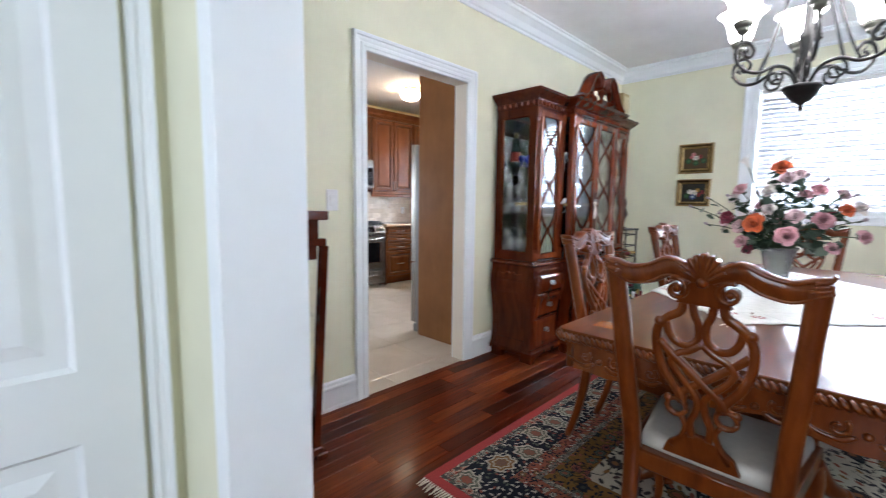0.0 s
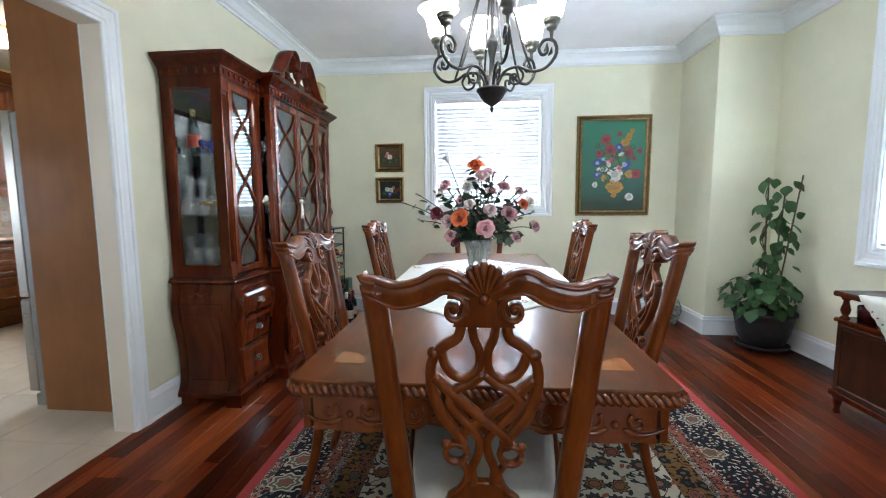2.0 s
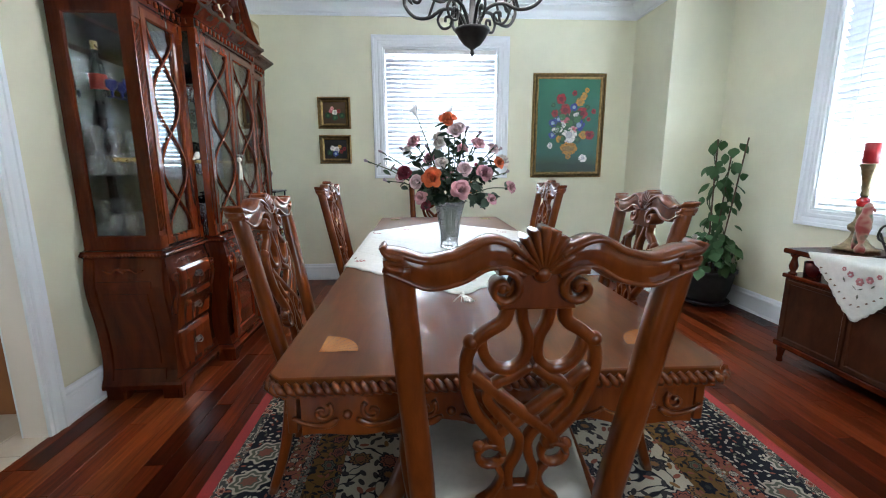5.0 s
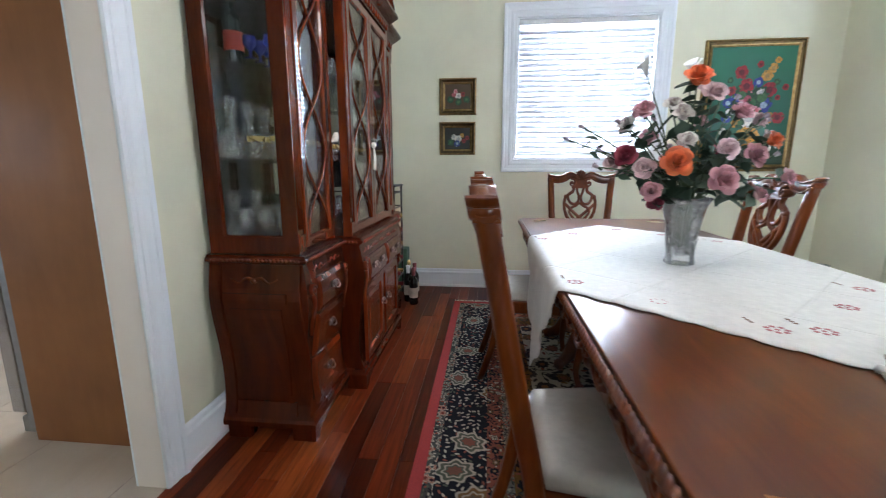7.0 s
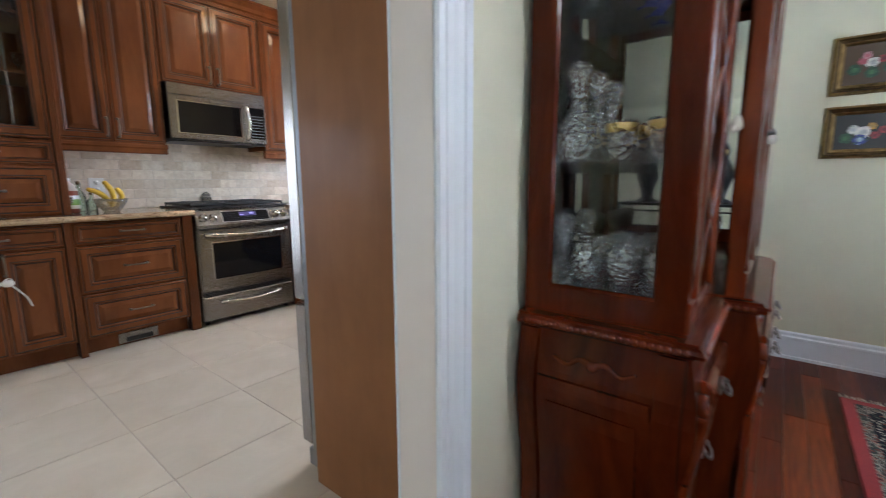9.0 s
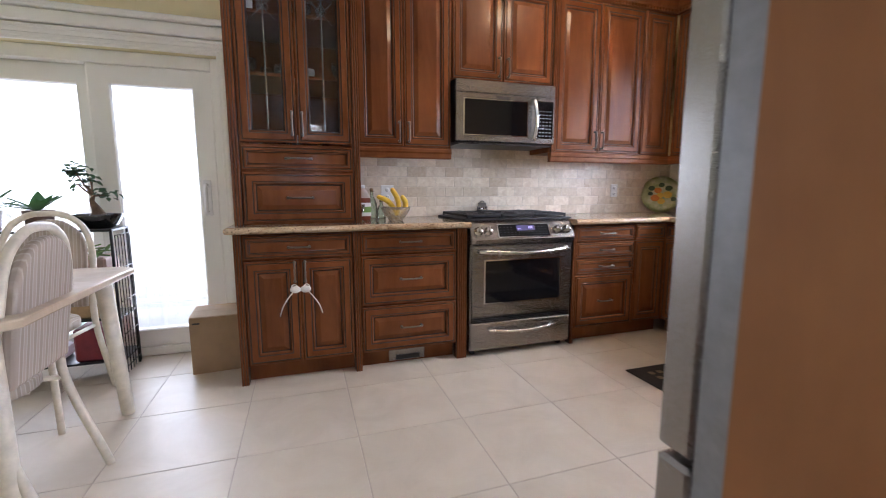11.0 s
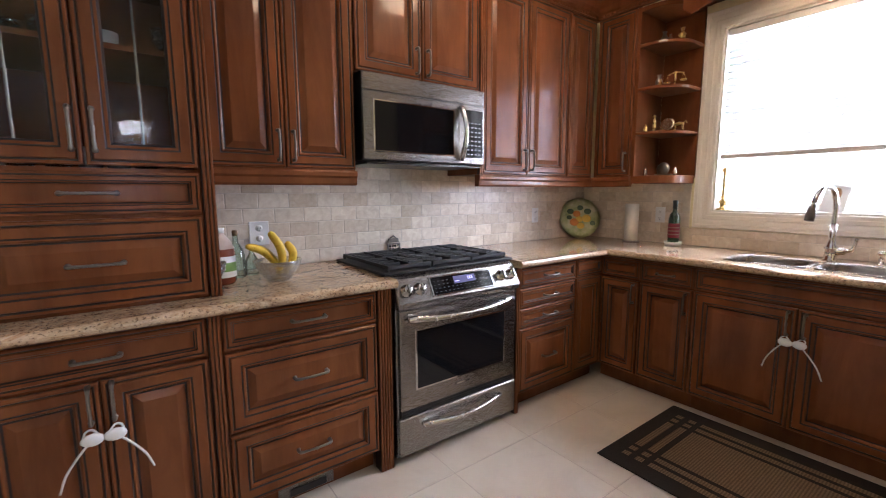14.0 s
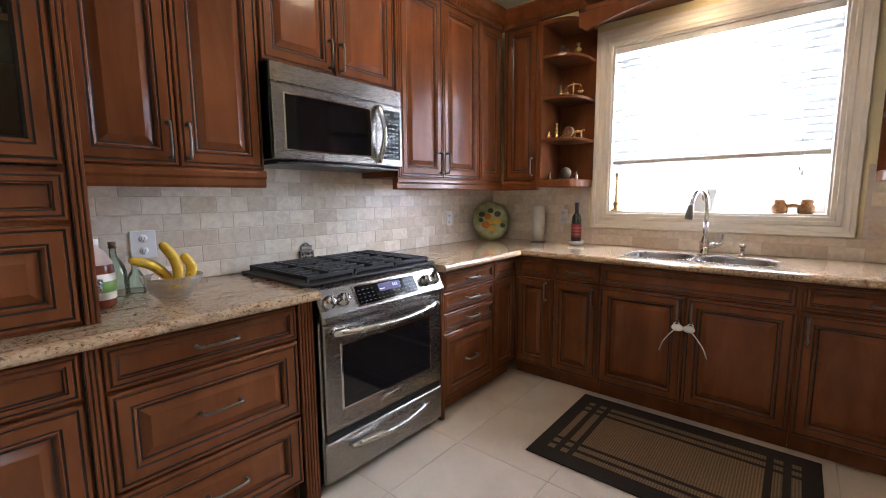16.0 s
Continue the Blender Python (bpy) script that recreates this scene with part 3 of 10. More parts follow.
tube(bm, smooth_path([(2.10, 0.01, 0.98), (2.10, -0.04, 0.99), (2.10, -0.045, 1.07), (2.10, -0.04, 1.15), (2.10, 0.01, 1.16)]), 0.011, 8)
part("door_handle", bm, WHITE, patio)
part("latch_plate", boxes((2.075, 2.125, 0.004, 0.016, 0.95, 1.19), bevel=0.004), WHITE, patio)
casing("casing_patio", -0.62, 1.60, 0.0, 1.98, 0.09, pose(0, KNORTH, 0), PATIOWHITE, "white moulded patio door casing")
structure("trim_patio_head", boxes((-0.76, 1.715, KNORTH - 0.045, KNORTH - 0.001, 2.075, 2.15), (-0.80, 1.718, KNORTH - 0.075, KNORTH - 0.001, 2.15, 2.185), bevel=0.008), PATIOWHITE, "ivory moulded head over the patio door")
# balcony rail outside
rail = thing("balcony_railing", "white balcony railing outside the patio door", "railing", pose(-0.8, KNORTH + 1.3, 0))
part("top_rail", boxes((0, 3.0, 0, 0.06, 0.92, 0.97), bevel=0.005), WHITE, rail)
part("bottom_rail", boxes((0, 3.0, 0.01, 0.05, 0.08, 0.12), bevel=0.005), WHITE, rail)
for x in (0.0, 2.93):
    part("rail_post", boxes((x, x + 0.07, -0.005, 0.065, -0.04, 0.98), bevel=0.005), WHITE, rail)
bal = None
for k in range(24):
    if bal is None:
        bal = part("baluster", boxes((0, 0.035, 0.012, 0.047, 0.12, 0.92)), WHITE, rail)
        ob = bal
    else:
        ob = new("baluster", bal.data)
        ob.parent = rail
    ob.location = (0.05 + k * 0.12, 0, 0)
structure("balcony_deck", boxes((-1.4, 3.2, KNORTH + 0.25, KNORTH + 1.6, -0.12, -0.04)), plain("grey_deck", (0.5, 0.5, 0.48), 0.8), "pale balcony deck")

# ---- kitchen cabinets ----
def granite():
    m, nt, b = shader("tan_granite")
    at = world_coords(nt, (1, 1, 1))
    vein = noise_tex(nt, world_coords(nt, (3.5, 9, 9)), 1.6, 8, 0.7, 1.6)
    base = ramp(nt, vein, [(0.28, (0.16, 0.09, 0.05)), (0.42, (0.40, 0.26, 0.15)), (0.53, (0.55, 0.41, 0.27)), (0.62, (0.38, 0.22, 0.11)), (0.72, (0.60, 0.50, 0.38)), (0.80, (0.30, 0.19, 0.11))])
    speck = ramp(nt, noise_tex(nt, at, 95, 4, 0.7), [(0.38, (0.10, 0.07, 0.05)), (0.46, (1, 1, 1)), (0.58, (1, 1, 1)), (0.66, (1.5, 1.45, 1.35))])
    nt.links.new(mix(nt, base, speck, 0.75, "MULTIPLY"), b.inputs["Base Color"])
    b.inputs["Roughness"].default_value, b.inputs["Coat Weight"].default_value = 0.12, 0.3
    return m


GRANITE = granite()
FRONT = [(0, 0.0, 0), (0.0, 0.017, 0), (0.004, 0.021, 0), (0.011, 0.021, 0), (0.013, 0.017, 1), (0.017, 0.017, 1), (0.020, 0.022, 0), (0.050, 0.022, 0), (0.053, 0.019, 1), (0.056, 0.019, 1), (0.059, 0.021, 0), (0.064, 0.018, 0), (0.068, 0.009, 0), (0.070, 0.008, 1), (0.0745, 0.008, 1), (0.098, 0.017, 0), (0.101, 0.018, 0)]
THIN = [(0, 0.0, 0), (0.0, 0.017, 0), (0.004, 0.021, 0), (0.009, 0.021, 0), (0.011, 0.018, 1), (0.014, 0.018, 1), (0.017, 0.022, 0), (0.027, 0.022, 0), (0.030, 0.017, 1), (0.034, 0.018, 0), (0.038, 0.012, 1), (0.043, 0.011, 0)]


def bar_handle(parent, x, z, length, upright, y=-0.022, material=None):
    """Arched pull with swollen ends."""
    bm = bmesh.new()
    h = length / 2
    pts = smooth_path([(-h, 0, 0), (-h, -0.022, 0), (-h * 0.75, -0.030, 0), (0, -0.033, 0), (h * 0.75, -0.030, 0), (h, -0.022, 0), (h, 0, 0)], 4)
    rs = [0.0048 + 0.0022 * abs(p.x / h) ** 4 + 0.0012 * (1 if abs(p.x) < h * 0.12 else 0) for p in pts]
    tube(bm, pts, rs, 7)
    for s in (-1, 1):
        lathe(bm, [(0.008, 0), (0.009, 0.002), (0.006, 0.006)], segs=10)
        turned_verts = bm.verts[-30:]
        bmesh.ops.transform(bm, matrix=pose(s * h, 0, 0, 90), verts=turned_verts)
    turned(bm, pose(x, y, z) @ pose(0, 0, 0, 0, 90 if upright else 0, 0))
    return part("handle", bm, material or PEWTER, parent, "pewter bar handle")


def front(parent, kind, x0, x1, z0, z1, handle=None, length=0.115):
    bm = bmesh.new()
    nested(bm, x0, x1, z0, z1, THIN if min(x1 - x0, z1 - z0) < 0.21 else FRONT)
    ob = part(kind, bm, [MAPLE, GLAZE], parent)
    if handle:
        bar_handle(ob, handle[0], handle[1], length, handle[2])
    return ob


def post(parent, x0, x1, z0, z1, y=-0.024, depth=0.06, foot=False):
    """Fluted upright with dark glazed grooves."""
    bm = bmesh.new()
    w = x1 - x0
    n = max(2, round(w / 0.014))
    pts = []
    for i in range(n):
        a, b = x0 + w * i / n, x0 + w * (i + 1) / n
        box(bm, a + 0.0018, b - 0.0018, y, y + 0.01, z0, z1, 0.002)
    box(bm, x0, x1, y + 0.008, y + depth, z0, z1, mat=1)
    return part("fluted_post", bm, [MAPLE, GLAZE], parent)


def cabinet(name, label, m, x0, x1, z0, z1, depth, toe=True, category="cabinet", group="kitchen cabinets"):
    c = thing(name, label, category, m, group)
    part("body", boxes((x0, x1, 0.001, depth, z0, z1)), MAPLE, c)
    if toe:
        part("toe_kick", boxes((x0, x1, 0.06, depth, 0, z0)), MAPLE, c)
    return c


N = pose(0, 5.257, 0)
E_ = pose(4.772, 5.27, 0, 0, 0, -90)
D = 0.60
c = cabinet("base_cabinet", "glazed maple base cabinet with a drawer and two doors", N, 1.755, 2.365, 0.105, 0.879, D)
front(c, "drawer_front", 1.762, 2.358, 0.735, 0.868, (2.06, 0.80, False))
front(c, "door", 1.762, 2.056, 0.115, 0.722, (2.030, 0.655, True))
front(c, "door", 2.062, 2.358, 0.115, 0.722, (2.088, 0.655, True))
post(c, 1.715, 1.755, 0, 0.879, depth=D)
post(c, 2.366, 2.405, 0, 0.879)
c = cabinet("base_cabinet", "glazed maple base cabinet with three drawers beside the range", N, 2.406, 3.03, 0.105, 0.879, D)
for z0, z1 in ((0.735, 0.868), (0.415, 0.722), (0.115, 0.402)):
    front(c, "drawer_front", 2.412, 3.024, z0, z1, (2.72, (z0 + z1) / 2 + 0.005, False), 0.13)
post(c, 3.031, 3.100, 0, 0.879)
vent = part("vent_plate", boxes((2.585, 2.825, 0.050, 0.058, 0.012, 0.085), bevel=0.002), STEEL, c, "bent steel vent plate")
part("vent_hole", boxes((2.63, 2.79, 0.044, 0.0495, 0.02, 0.05)), BLACK, vent)
c = cabinet("base_cabinet", "glazed maple base cabinet with four narrow drawers", N, 3.912, 4.46, 0.105, 0.879, D)
for z0, z1 in ((0.755, 0.868), (0.635, 0.745), (0.515, 0.625), (0.115, 0.505)):
    front(c, "drawer_front", 3.945, 4.455, z0, z1, (4.2, (z0 + z1) / 2, False), 0.11)
post(c, 3.913, 3.942, 0, 0.879)
c = cabinet("base_cabinet", "narrow glazed maple corner cabinet", N, 4.461, 4.77, 0.105, 0.879, D)
front(c, "drawer_front", 4.465, 4.745, 0.755, 0.868)
front(c, "door", 4.465, 4.745, 0.115, 0.745)
for x0, x1, label in ((0.0, 0.295, "narrow glazed maple base cabinet in the corner"), (0.296, 0.615, "glazed maple base cabinet with drawer and door"), (1.576, 2.16, "glazed maple base cabinet with drawer and door"), (2.161, 2.74, "glazed maple base cabinet with drawer and door")):
    c = cabinet("base_cabinet", label, E_, x0, x1, 0.105, 0.879, D)
    a = x0 + (0.03 if x0 == 0 else 0.005)
    front(c, "drawer_front", a, x1 - 0.005, 0.745, 0.868, ((a + x1) / 2, 0.805, False) if x0 else None, 0.10)
    front(c, "door", a, x1 - 0.005, 0.115, 0.733, ((x0 + 0.035) if x0 > 1 else (x1 - 0.035), 0.65, True))
c = cabinet("sink_cabinet", "glazed maple sink cabinet with two doors tied by a white lock", E_, 0.616, 1.575, 0.105, 0.879, D)
front(c, "drawer_front", 0.622, 1.569, 0.745, 0.868)
front(c, "door", 0.622, 1.092, 0.115, 0.733, (1.062, 0.655, True))
front(c, "door", 1.099, 1.569, 0.115, 0.733, (1.130, 0.655, True))


def child_lock(m):
    """White plastic cord lock looped over two handles."""
    lock = thing("child_lock", "white plastic child lock tied round two cabinet handles", "child lock", m, "child locks")
    for s in (-1, 1):
        bm = bmesh.new()
        lathe(bm, [(0.004, -0.006), (0.022, -0.006), (0.026, 0), (0.022, 0.006), (0.004, 0.007)], segs=16)
        turned(bm, pose(s * 0.028, -0.062, 0, 90) @ Matrix.Diagonal((1.15, 0.8, 1, 1)))
        part("clasp", bm, WHITE, lock)
        bm = bmesh.new()
        tube(bm, smooth_path([(s * 0.04, -0.062, -0.012), (s * 0.07, -0.058, -0.05), (s * 0.10, -0.05, -0.10), (s * 0.118, -0.04, -0.155)], 5), 0.0035, 6)
        part("loose_cord", bm, WHITE, lock)
        bm = bmesh.new()
        tube(bm, smooth_path([(s * 0.05, -0.062, 0.008), (s * 0.044, -0.048, 0.022), (s * 0.028, -0.044, 0.024), (s * 0.012, -0.06, 0.010)], 5), 0.0035, 6)
        part("loop", bm, WHITE, lock)
    return lock


child_lock(pose(2.059, 5.257, 0.558))
child_lock(pose(4.772, 5.27 - 1.096, 0.568, 0, 0, -90))

# worktop with a rounded front edge
NOSE = [(-0.0 + 0.0, 0.0)] + [(0.022 * math.sin(a), 0.02 - 0.02 * math.cos(a)) for a in [math.pi * k / 8 for k in range(1, 8)]] + [(0.0, 0.04)]
wt = thing("worktop", "polished tan granite worktop with a rounded edge", "worktop")
part("slab", boxes((1.70, 3.112, 5.21, KNORTH, 0.88, 0.92)), GRANITE, wt)
bm = bmesh.new()
sweep_moulding(bm, [(3.112, 5.21, 0.88), (1.70, 5.21, 0.88), (1.70, KNORTH, 0.88)][::-1], [(-o, u) for o, u in NOSE])
part("rounded_edge", bm, GRANITE, wt)
part("back_strip", boxes((3.112, 3.906, 5.80, KNORTH, 0.88, 0.92)), GRANITE, wt)


def slab_with_holes(xs, ys, gaps, z0, z1):
    """One sheet of stone over a grid of cells, with some cells left out."""
    bm = bmesh.new()
    vs = {(i, j, z): bm.verts.new((x, y, z)) for i, x in enumerate(xs) for j, y in enumerate(ys) for z in (z0, z1)}
    cells = {(i, j) for i in range(len(xs) - 1) for j in range(len(ys) - 1)} - gaps
    for i, j in cells:
        for z in (z0, z1):
            bm.faces.new([vs[a, b_, z] for a, b_ in ((i, j), (i + 1, j), (i + 1, j + 1), (i, j + 1))])
        for (di, dj), (p, q) in (((0, -1), ((i, j), (i + 1, j))), ((1, 0), ((i + 1, j), (i + 1, j + 1))), ((0, 1), ((i + 1, j + 1), (i, j + 1))), ((-1, 0), ((i, j + 1), (i, j)))):
            if (i + di, j + dj) not in cells:
                bm.faces.new([vs[p[0], p[1], z0], vs[q[0], q[1], z0], vs[q[0], q[1], z1], vs[p[0], p[1], z1]])
    bmesh.ops.delete(bm, geom=[v for v in bm.verts if not v.link_faces], context="VERTS")
    bmesh.ops.recalc_face_normals(bm, faces=bm.faces[:])
    return bm


part("slab", slab_with_holes([3.906, 4.745, 4.86, 5.20, KEAST], [2.50, 3.80, 4.165, 4.195, 4.56, 5.21, KNORTH], {(0, k) for k in range(5)} | {(2, 1), (2, 3)}, 0.88, 0.92), GRANITE, wt)
bm = bmesh.new()
sweep_moulding(bm, [(4.745, 2.50, 0.88), (4.745, 5.21, 0.88), (3.906, 5.21, 0.88)], NOSE)
part("rounded_edge", bm, GRANITE, wt)

# double sink
sink = thing("sink", "double-bowl stainless steel sink under the window", "sink", pose(0, 0, 0))


def superellipse(cx, cy, rx, ry, z, n=32, e=3.2):
    out = []
    for i in range(n):
        a = 2 * math.pi * i / n
        c_, s_ = math.cos(a), math.sin(a)
        out.append((cx + rx * abs(c_) ** (2 / e) * (1 if c_ >= 0 else -1), cy + ry * abs(s_) ** (2 / e) * (1 if s_ >= 0 else -1), z))
    return out


for y0, y1 in ((4.185, 4.575), (3.785, 4.175)):
    bm = bmesh.new()
    cy, ry = (y0 + y1) / 2, (y1 - y0) / 2
    loft(bm, [superellipse(5.03, cy, 0.185, ry, 0.921), superellipse(5.03, cy, 0.184, ry - 0.002, 0.9245), superellipse(5.03, cy, 0.172, ry - 0.014, 0.9235), superellipse(5.03, cy, 0.165, ry - 0.02, 0.912), superellipse(5.03, cy, 0.155, ry - 0.03, 0.76), superellipse(5.03, cy, 0.12, ry - 0.07, 0.735), superellipse(5.03, cy, 0.03, 0.03, 0.733)], True, False)
    bm.faces.new([bm.verts.new(p) for p in superellipse(5.03, cy, 0.03, 0.03, 0.7331)])
    part("bowl", bm, STEEL, sink)

faucet = thing("faucet", "tall chrome pull-down kitchen faucet", "faucet", pose(5.27, 4.18, 0.921))
bm = bmesh.new()
lathe(bm, [(0.034, 0), (0.034, 0.006), (0.028, 0.012), (0.027, 0.06), (0.030, 0.066), (0.030, 0.075), (0.022, 0.09), (0.016, 0.12), (0.015, 0.20)], segs=18)
part("body", bm, CHROME, faucet)
bm = bmesh.new()
pts = smooth_path([(0, 0, 0.19), (0, 0, 0.30), (-0.02, 0.01, 0.375), (-0.08, 0.03, 0.405), (-0.14, 0.05, 0.37), (-0.165, 0.06, 0.31)], 6)
tube(bm, pts, 0.013, 10)
part("spout", bm, CHROME, faucet)
bm = bmesh.new()
tube(bm, [(-0.163, 0.059, 0.318), (-0.168, 0.061, 0.30), (-0.178, 0.065, 0.25), (-0.184, 0.067, 0.225)], [0.014, 0.017, 0.023, 0.021], 12)
part("spray_head", bm, PEWTER, faucet)
bm = bmesh.new()
tube(bm, smooth_path([(0, -0.02, 0.05), (0, -0.055, 0.06), (0.0, -0.085, 0.07), (0.0, -0.10, 0.13)], 5), [0.02] * 6 + [0.012] * 5 + [0.008] * 5, 10)
part("lever", bm, CHROME, faucet)
soap = thing("soap_pump", "short chrome soap pump beside the faucet", "soap pump", pose(5.27, 3.98, 0.921))
bm = bmesh.new()
lathe(bm, [(0.022, 0), (0.022, 0.006), (0.012, 0.012), (0.011, 0.05), (0.018, 0.056), (0.018, 0.07), (0.008, 0.075)], segs=14)
part("body", bm, CHROME, soap)
bm = bmesh.new()
tube(bm, smooth_path([(0, 0, 0.065), (-0.03, 0, 0.068), (-0.06, 0, 0.062)], 4), 0.006, 8)
part("nozzle", bm, CHROME, soap)

# upper cabinets
U = pose(0, 5.572, 0)
UD = KNORTH - 5.572 - 0.002
RAIL = [(0.0, 0.0), (0.012, 0.0), (0.018, 0.01), (0.018, 0.035), (0.026, 0.045), (0.026, 0.062), (0.020, 0.072), (0.0, 0.072)]
TOPS = 2.53


def light_rail(parent, x0, x1, y=0.0):
    bm = bmesh.new()
    sweep_moulding(bm, [(x1, y, 1.338), (x0, y, 1.338)], [(o, u) for o, u in RAIL])
    for v in bm.verts:
        v.co.y = 2 * y - v.co.y if v.co.y > y else v.co.y
    bmesh.ops.recalc_face_normals(bm, faces=bm.faces[:])
    box(bm, x0, x1, y, y + 0.02, 1.338, 1.41)
    return part("light_rail", bm, MAPLE, parent)


def upper(label, m, x0, x1, z0, doors, depth, rail=True):
    c = cabinet("wall_cabinet", label, m, x0, x1, z0, TOPS, depth, False)
    for a, b, hx in doors:
        front(c, "door", a, b, z0 + 0.006, TOPS - 0.006, (hx, z0 + 0.10, True) if hx else None, 0.125)
    if rail:
        light_rail(c, x0, x1)
    return c


upper("tall glazed maple wall cabinet with two doors", U, 2.44, 3.10, 1.411, ((2.447, 2.757, 2.727), (2.763, 3.094, 2.793)), UD)
upper("short glazed maple cabinet over the microwave", U, 3.101, 3.90, 1.885, ((3.108, 3.487, 3.455), (3.493, 3.894, 3.525)), UD, False)
c = upper("tall glazed maple wall cabinet with two doors", U, 3.901, 4.735, 1.411, ((3.935, 4.318, 4.288), (4.324, 4.728, 4.354)), UD)
post(c, 3.903, 3.933, 1.411, TOPS)
upper("narrow glazed maple corner wall cabinet", U, 4.736, 5.06, 1.411, ((4.742, 5.03, None),), UD)
UE = pose(5.06, 5.55, 0, 0, 0, -90)
ED = KEAST - 5.06 - 0.002
upper("glazed maple wall cabinet in the corner", UE, 0.0, 0.30, 1.411, ((0.03, 0.295, 0.265),), ED)


def shelf_unit(m, label):
    """Open end unit with quarter-round shelves, x from 0 (cabinet side) to 0.265 (window side)."""
    s = thing("corner_shelf", label, "shelf", m, "open shelves")
    part("back_panel", boxes((0.0, 0.262, ED - 0.016, ED, 1.40, TOPS)), MAPLE, s)
    part("side_panel", boxes((-0.018, 0.0, 0.0, ED - 0.017, 1.36, TOPS)), MAPLE, s)
    outline = [(0.0, 0.0), (0.07, 0.0)] + [(0.07 + 0.19 * math.sin(a), 0.20 - 0.20 * math.cos(a)) for a in [math.pi / 2 * k / 6 for k in range(1, 7)]] + [(0.262, ED - 0.017), (0.0, ED - 0.017)]
    for z, t in ((1.358, 0.055), (1.69, 0.022), (1.985, 0.022), (2.27, 0.022), (2.50, 0.03)):
        bm = bmesh.new()
        prism(bm, outline, z, z + t, bevel=0.005, axis="z")
        part("shelf", bm, MAPLE, s)
    return s


shelf_unit(pose(5.06, 5.55 - 0.32, 0, 0, 0, -90), "open maple end shelf with small brass ornaments")
shelf_unit(pose(5.06, 3.17, 0, 0, 0, -90) @ Matrix.Diagonal((-1, 1, 1, 1)), "open maple end shelf with small ornaments")
upper("glazed maple wall cabinet beside the window", pose(5.06, 3.15, 0, 0, 0, -90), 0.0, 0.6, 1.411, ((0.006, 0.594, 0.04),), ED)

# crown over the cabinets, with dentils
KCROWN = [(0.0, 0.0), (0.03, 0.0), (0.03, 0.03), (0.045, 0.04), (0.055, 0.065), (0.085, 0.095), (0.095, 0.10), (0.095, 0.115), (0.0, 0.115)]
bm = bmesh.new()
sweep_moulding(bm, [(KEAST, 4.965, TOPS), (5.06, 4.965, TOPS), (5.06, 5.572, TOPS), (2.44, 5.572, TOPS)], KCROWN)
for k in range(85):
    x = 2.46 + k * 0.03
    if x < 5.0:
        box(bm, x, x + 0.016, 5.572 - 0.040, 5.572 - 0.029, TOPS + 0.006, TOPS + 0.026)
for k in range(20):
    y = 4.98 + k * 0.028
    if y < 5.53:
        box(bm, 5.06 - 0.040, 5.06 - 0.029, y, y + 0.015, TOPS + 0.006, TOPS + 0.026)
tagged(link_mesh("cabinet_crown", bm, MAPLE), "maple crown moulding with dentils on top of the cabinets", "moulding")

# valance across the window
bm = bmesh.new()
n = 24
outline = [(0.0, 2.53), (0.0, 2.44)] + [(0.06 + 1.38 * k / n, 2.40 + 0.10 * math.sin(math.pi * k / n) ** 0.7) for k in range(n + 1)] + [(1.50, 2.44), (1.50, 2.53)]
prism(bm, outline, 0.0, 0.02, bevel=0.003)
box(bm, 0.0, 1.50, -0.005, 0.30, 2.531, 2.56)
v = link_mesh("valance", bm, MAPLE)
v.matrix_world = pose(5.10, 4.985, 0, 0, 0, -90)
tagged(v, "arched maple valance above the window", "valance")

# glass-fronted hutch standing on the worktop
H_ = pose(0, 5.352, 0)
HD = KNORTH - 5.352 - 0.002
h = thing("glass_hutch", "glazed maple hutch with leaded glass doors over two drawers", "cabinet", H_, "kitchen cabinets")
part("carcass", boxes((1.765, 2.395, 0.0, HD, 0.921, 1.385), (1.765, 1.783, 0, HD, 1.3851, TOPS), (2.377, 2.395, 0, HD, 1.3851, TOPS), (1.783, 2.377, HD - 0.012, HD, 1.3851, TOPS), (1.783, 2.377, 0, HD - 0.013, TOPS - 0.02, TOPS)), MAPLE, h)
for z in (1.762, 2.095):
    part("shelf", boxes((1.784, 2.376, 0.02, HD - 0.014, z, z + 0.018)), MAPLE, h)
front(h, "drawer_front", 1.772, 2.388, 1.236, 1.372, (2.08, 1.304, False), 0.14)
front(h, "drawer_front", 1.772, 2.388, 0.935, 1.222, (2.08, 1.078, False), 0.14)
post(h, 1.718, 1.764, 0.921, TOPS, depth=0.05)
post(h, 2.396, 2.436, 0.921, TOPS, depth=0.05)
part("side_panel", boxes((1.722, 1.764, 0.03, HD, 0.921, TOPS)), MAPLE, h)
part("side_panel", boxes((2.396, 2.432, 0.03, HD, 0.921, TOPS)), MAPLE, h)
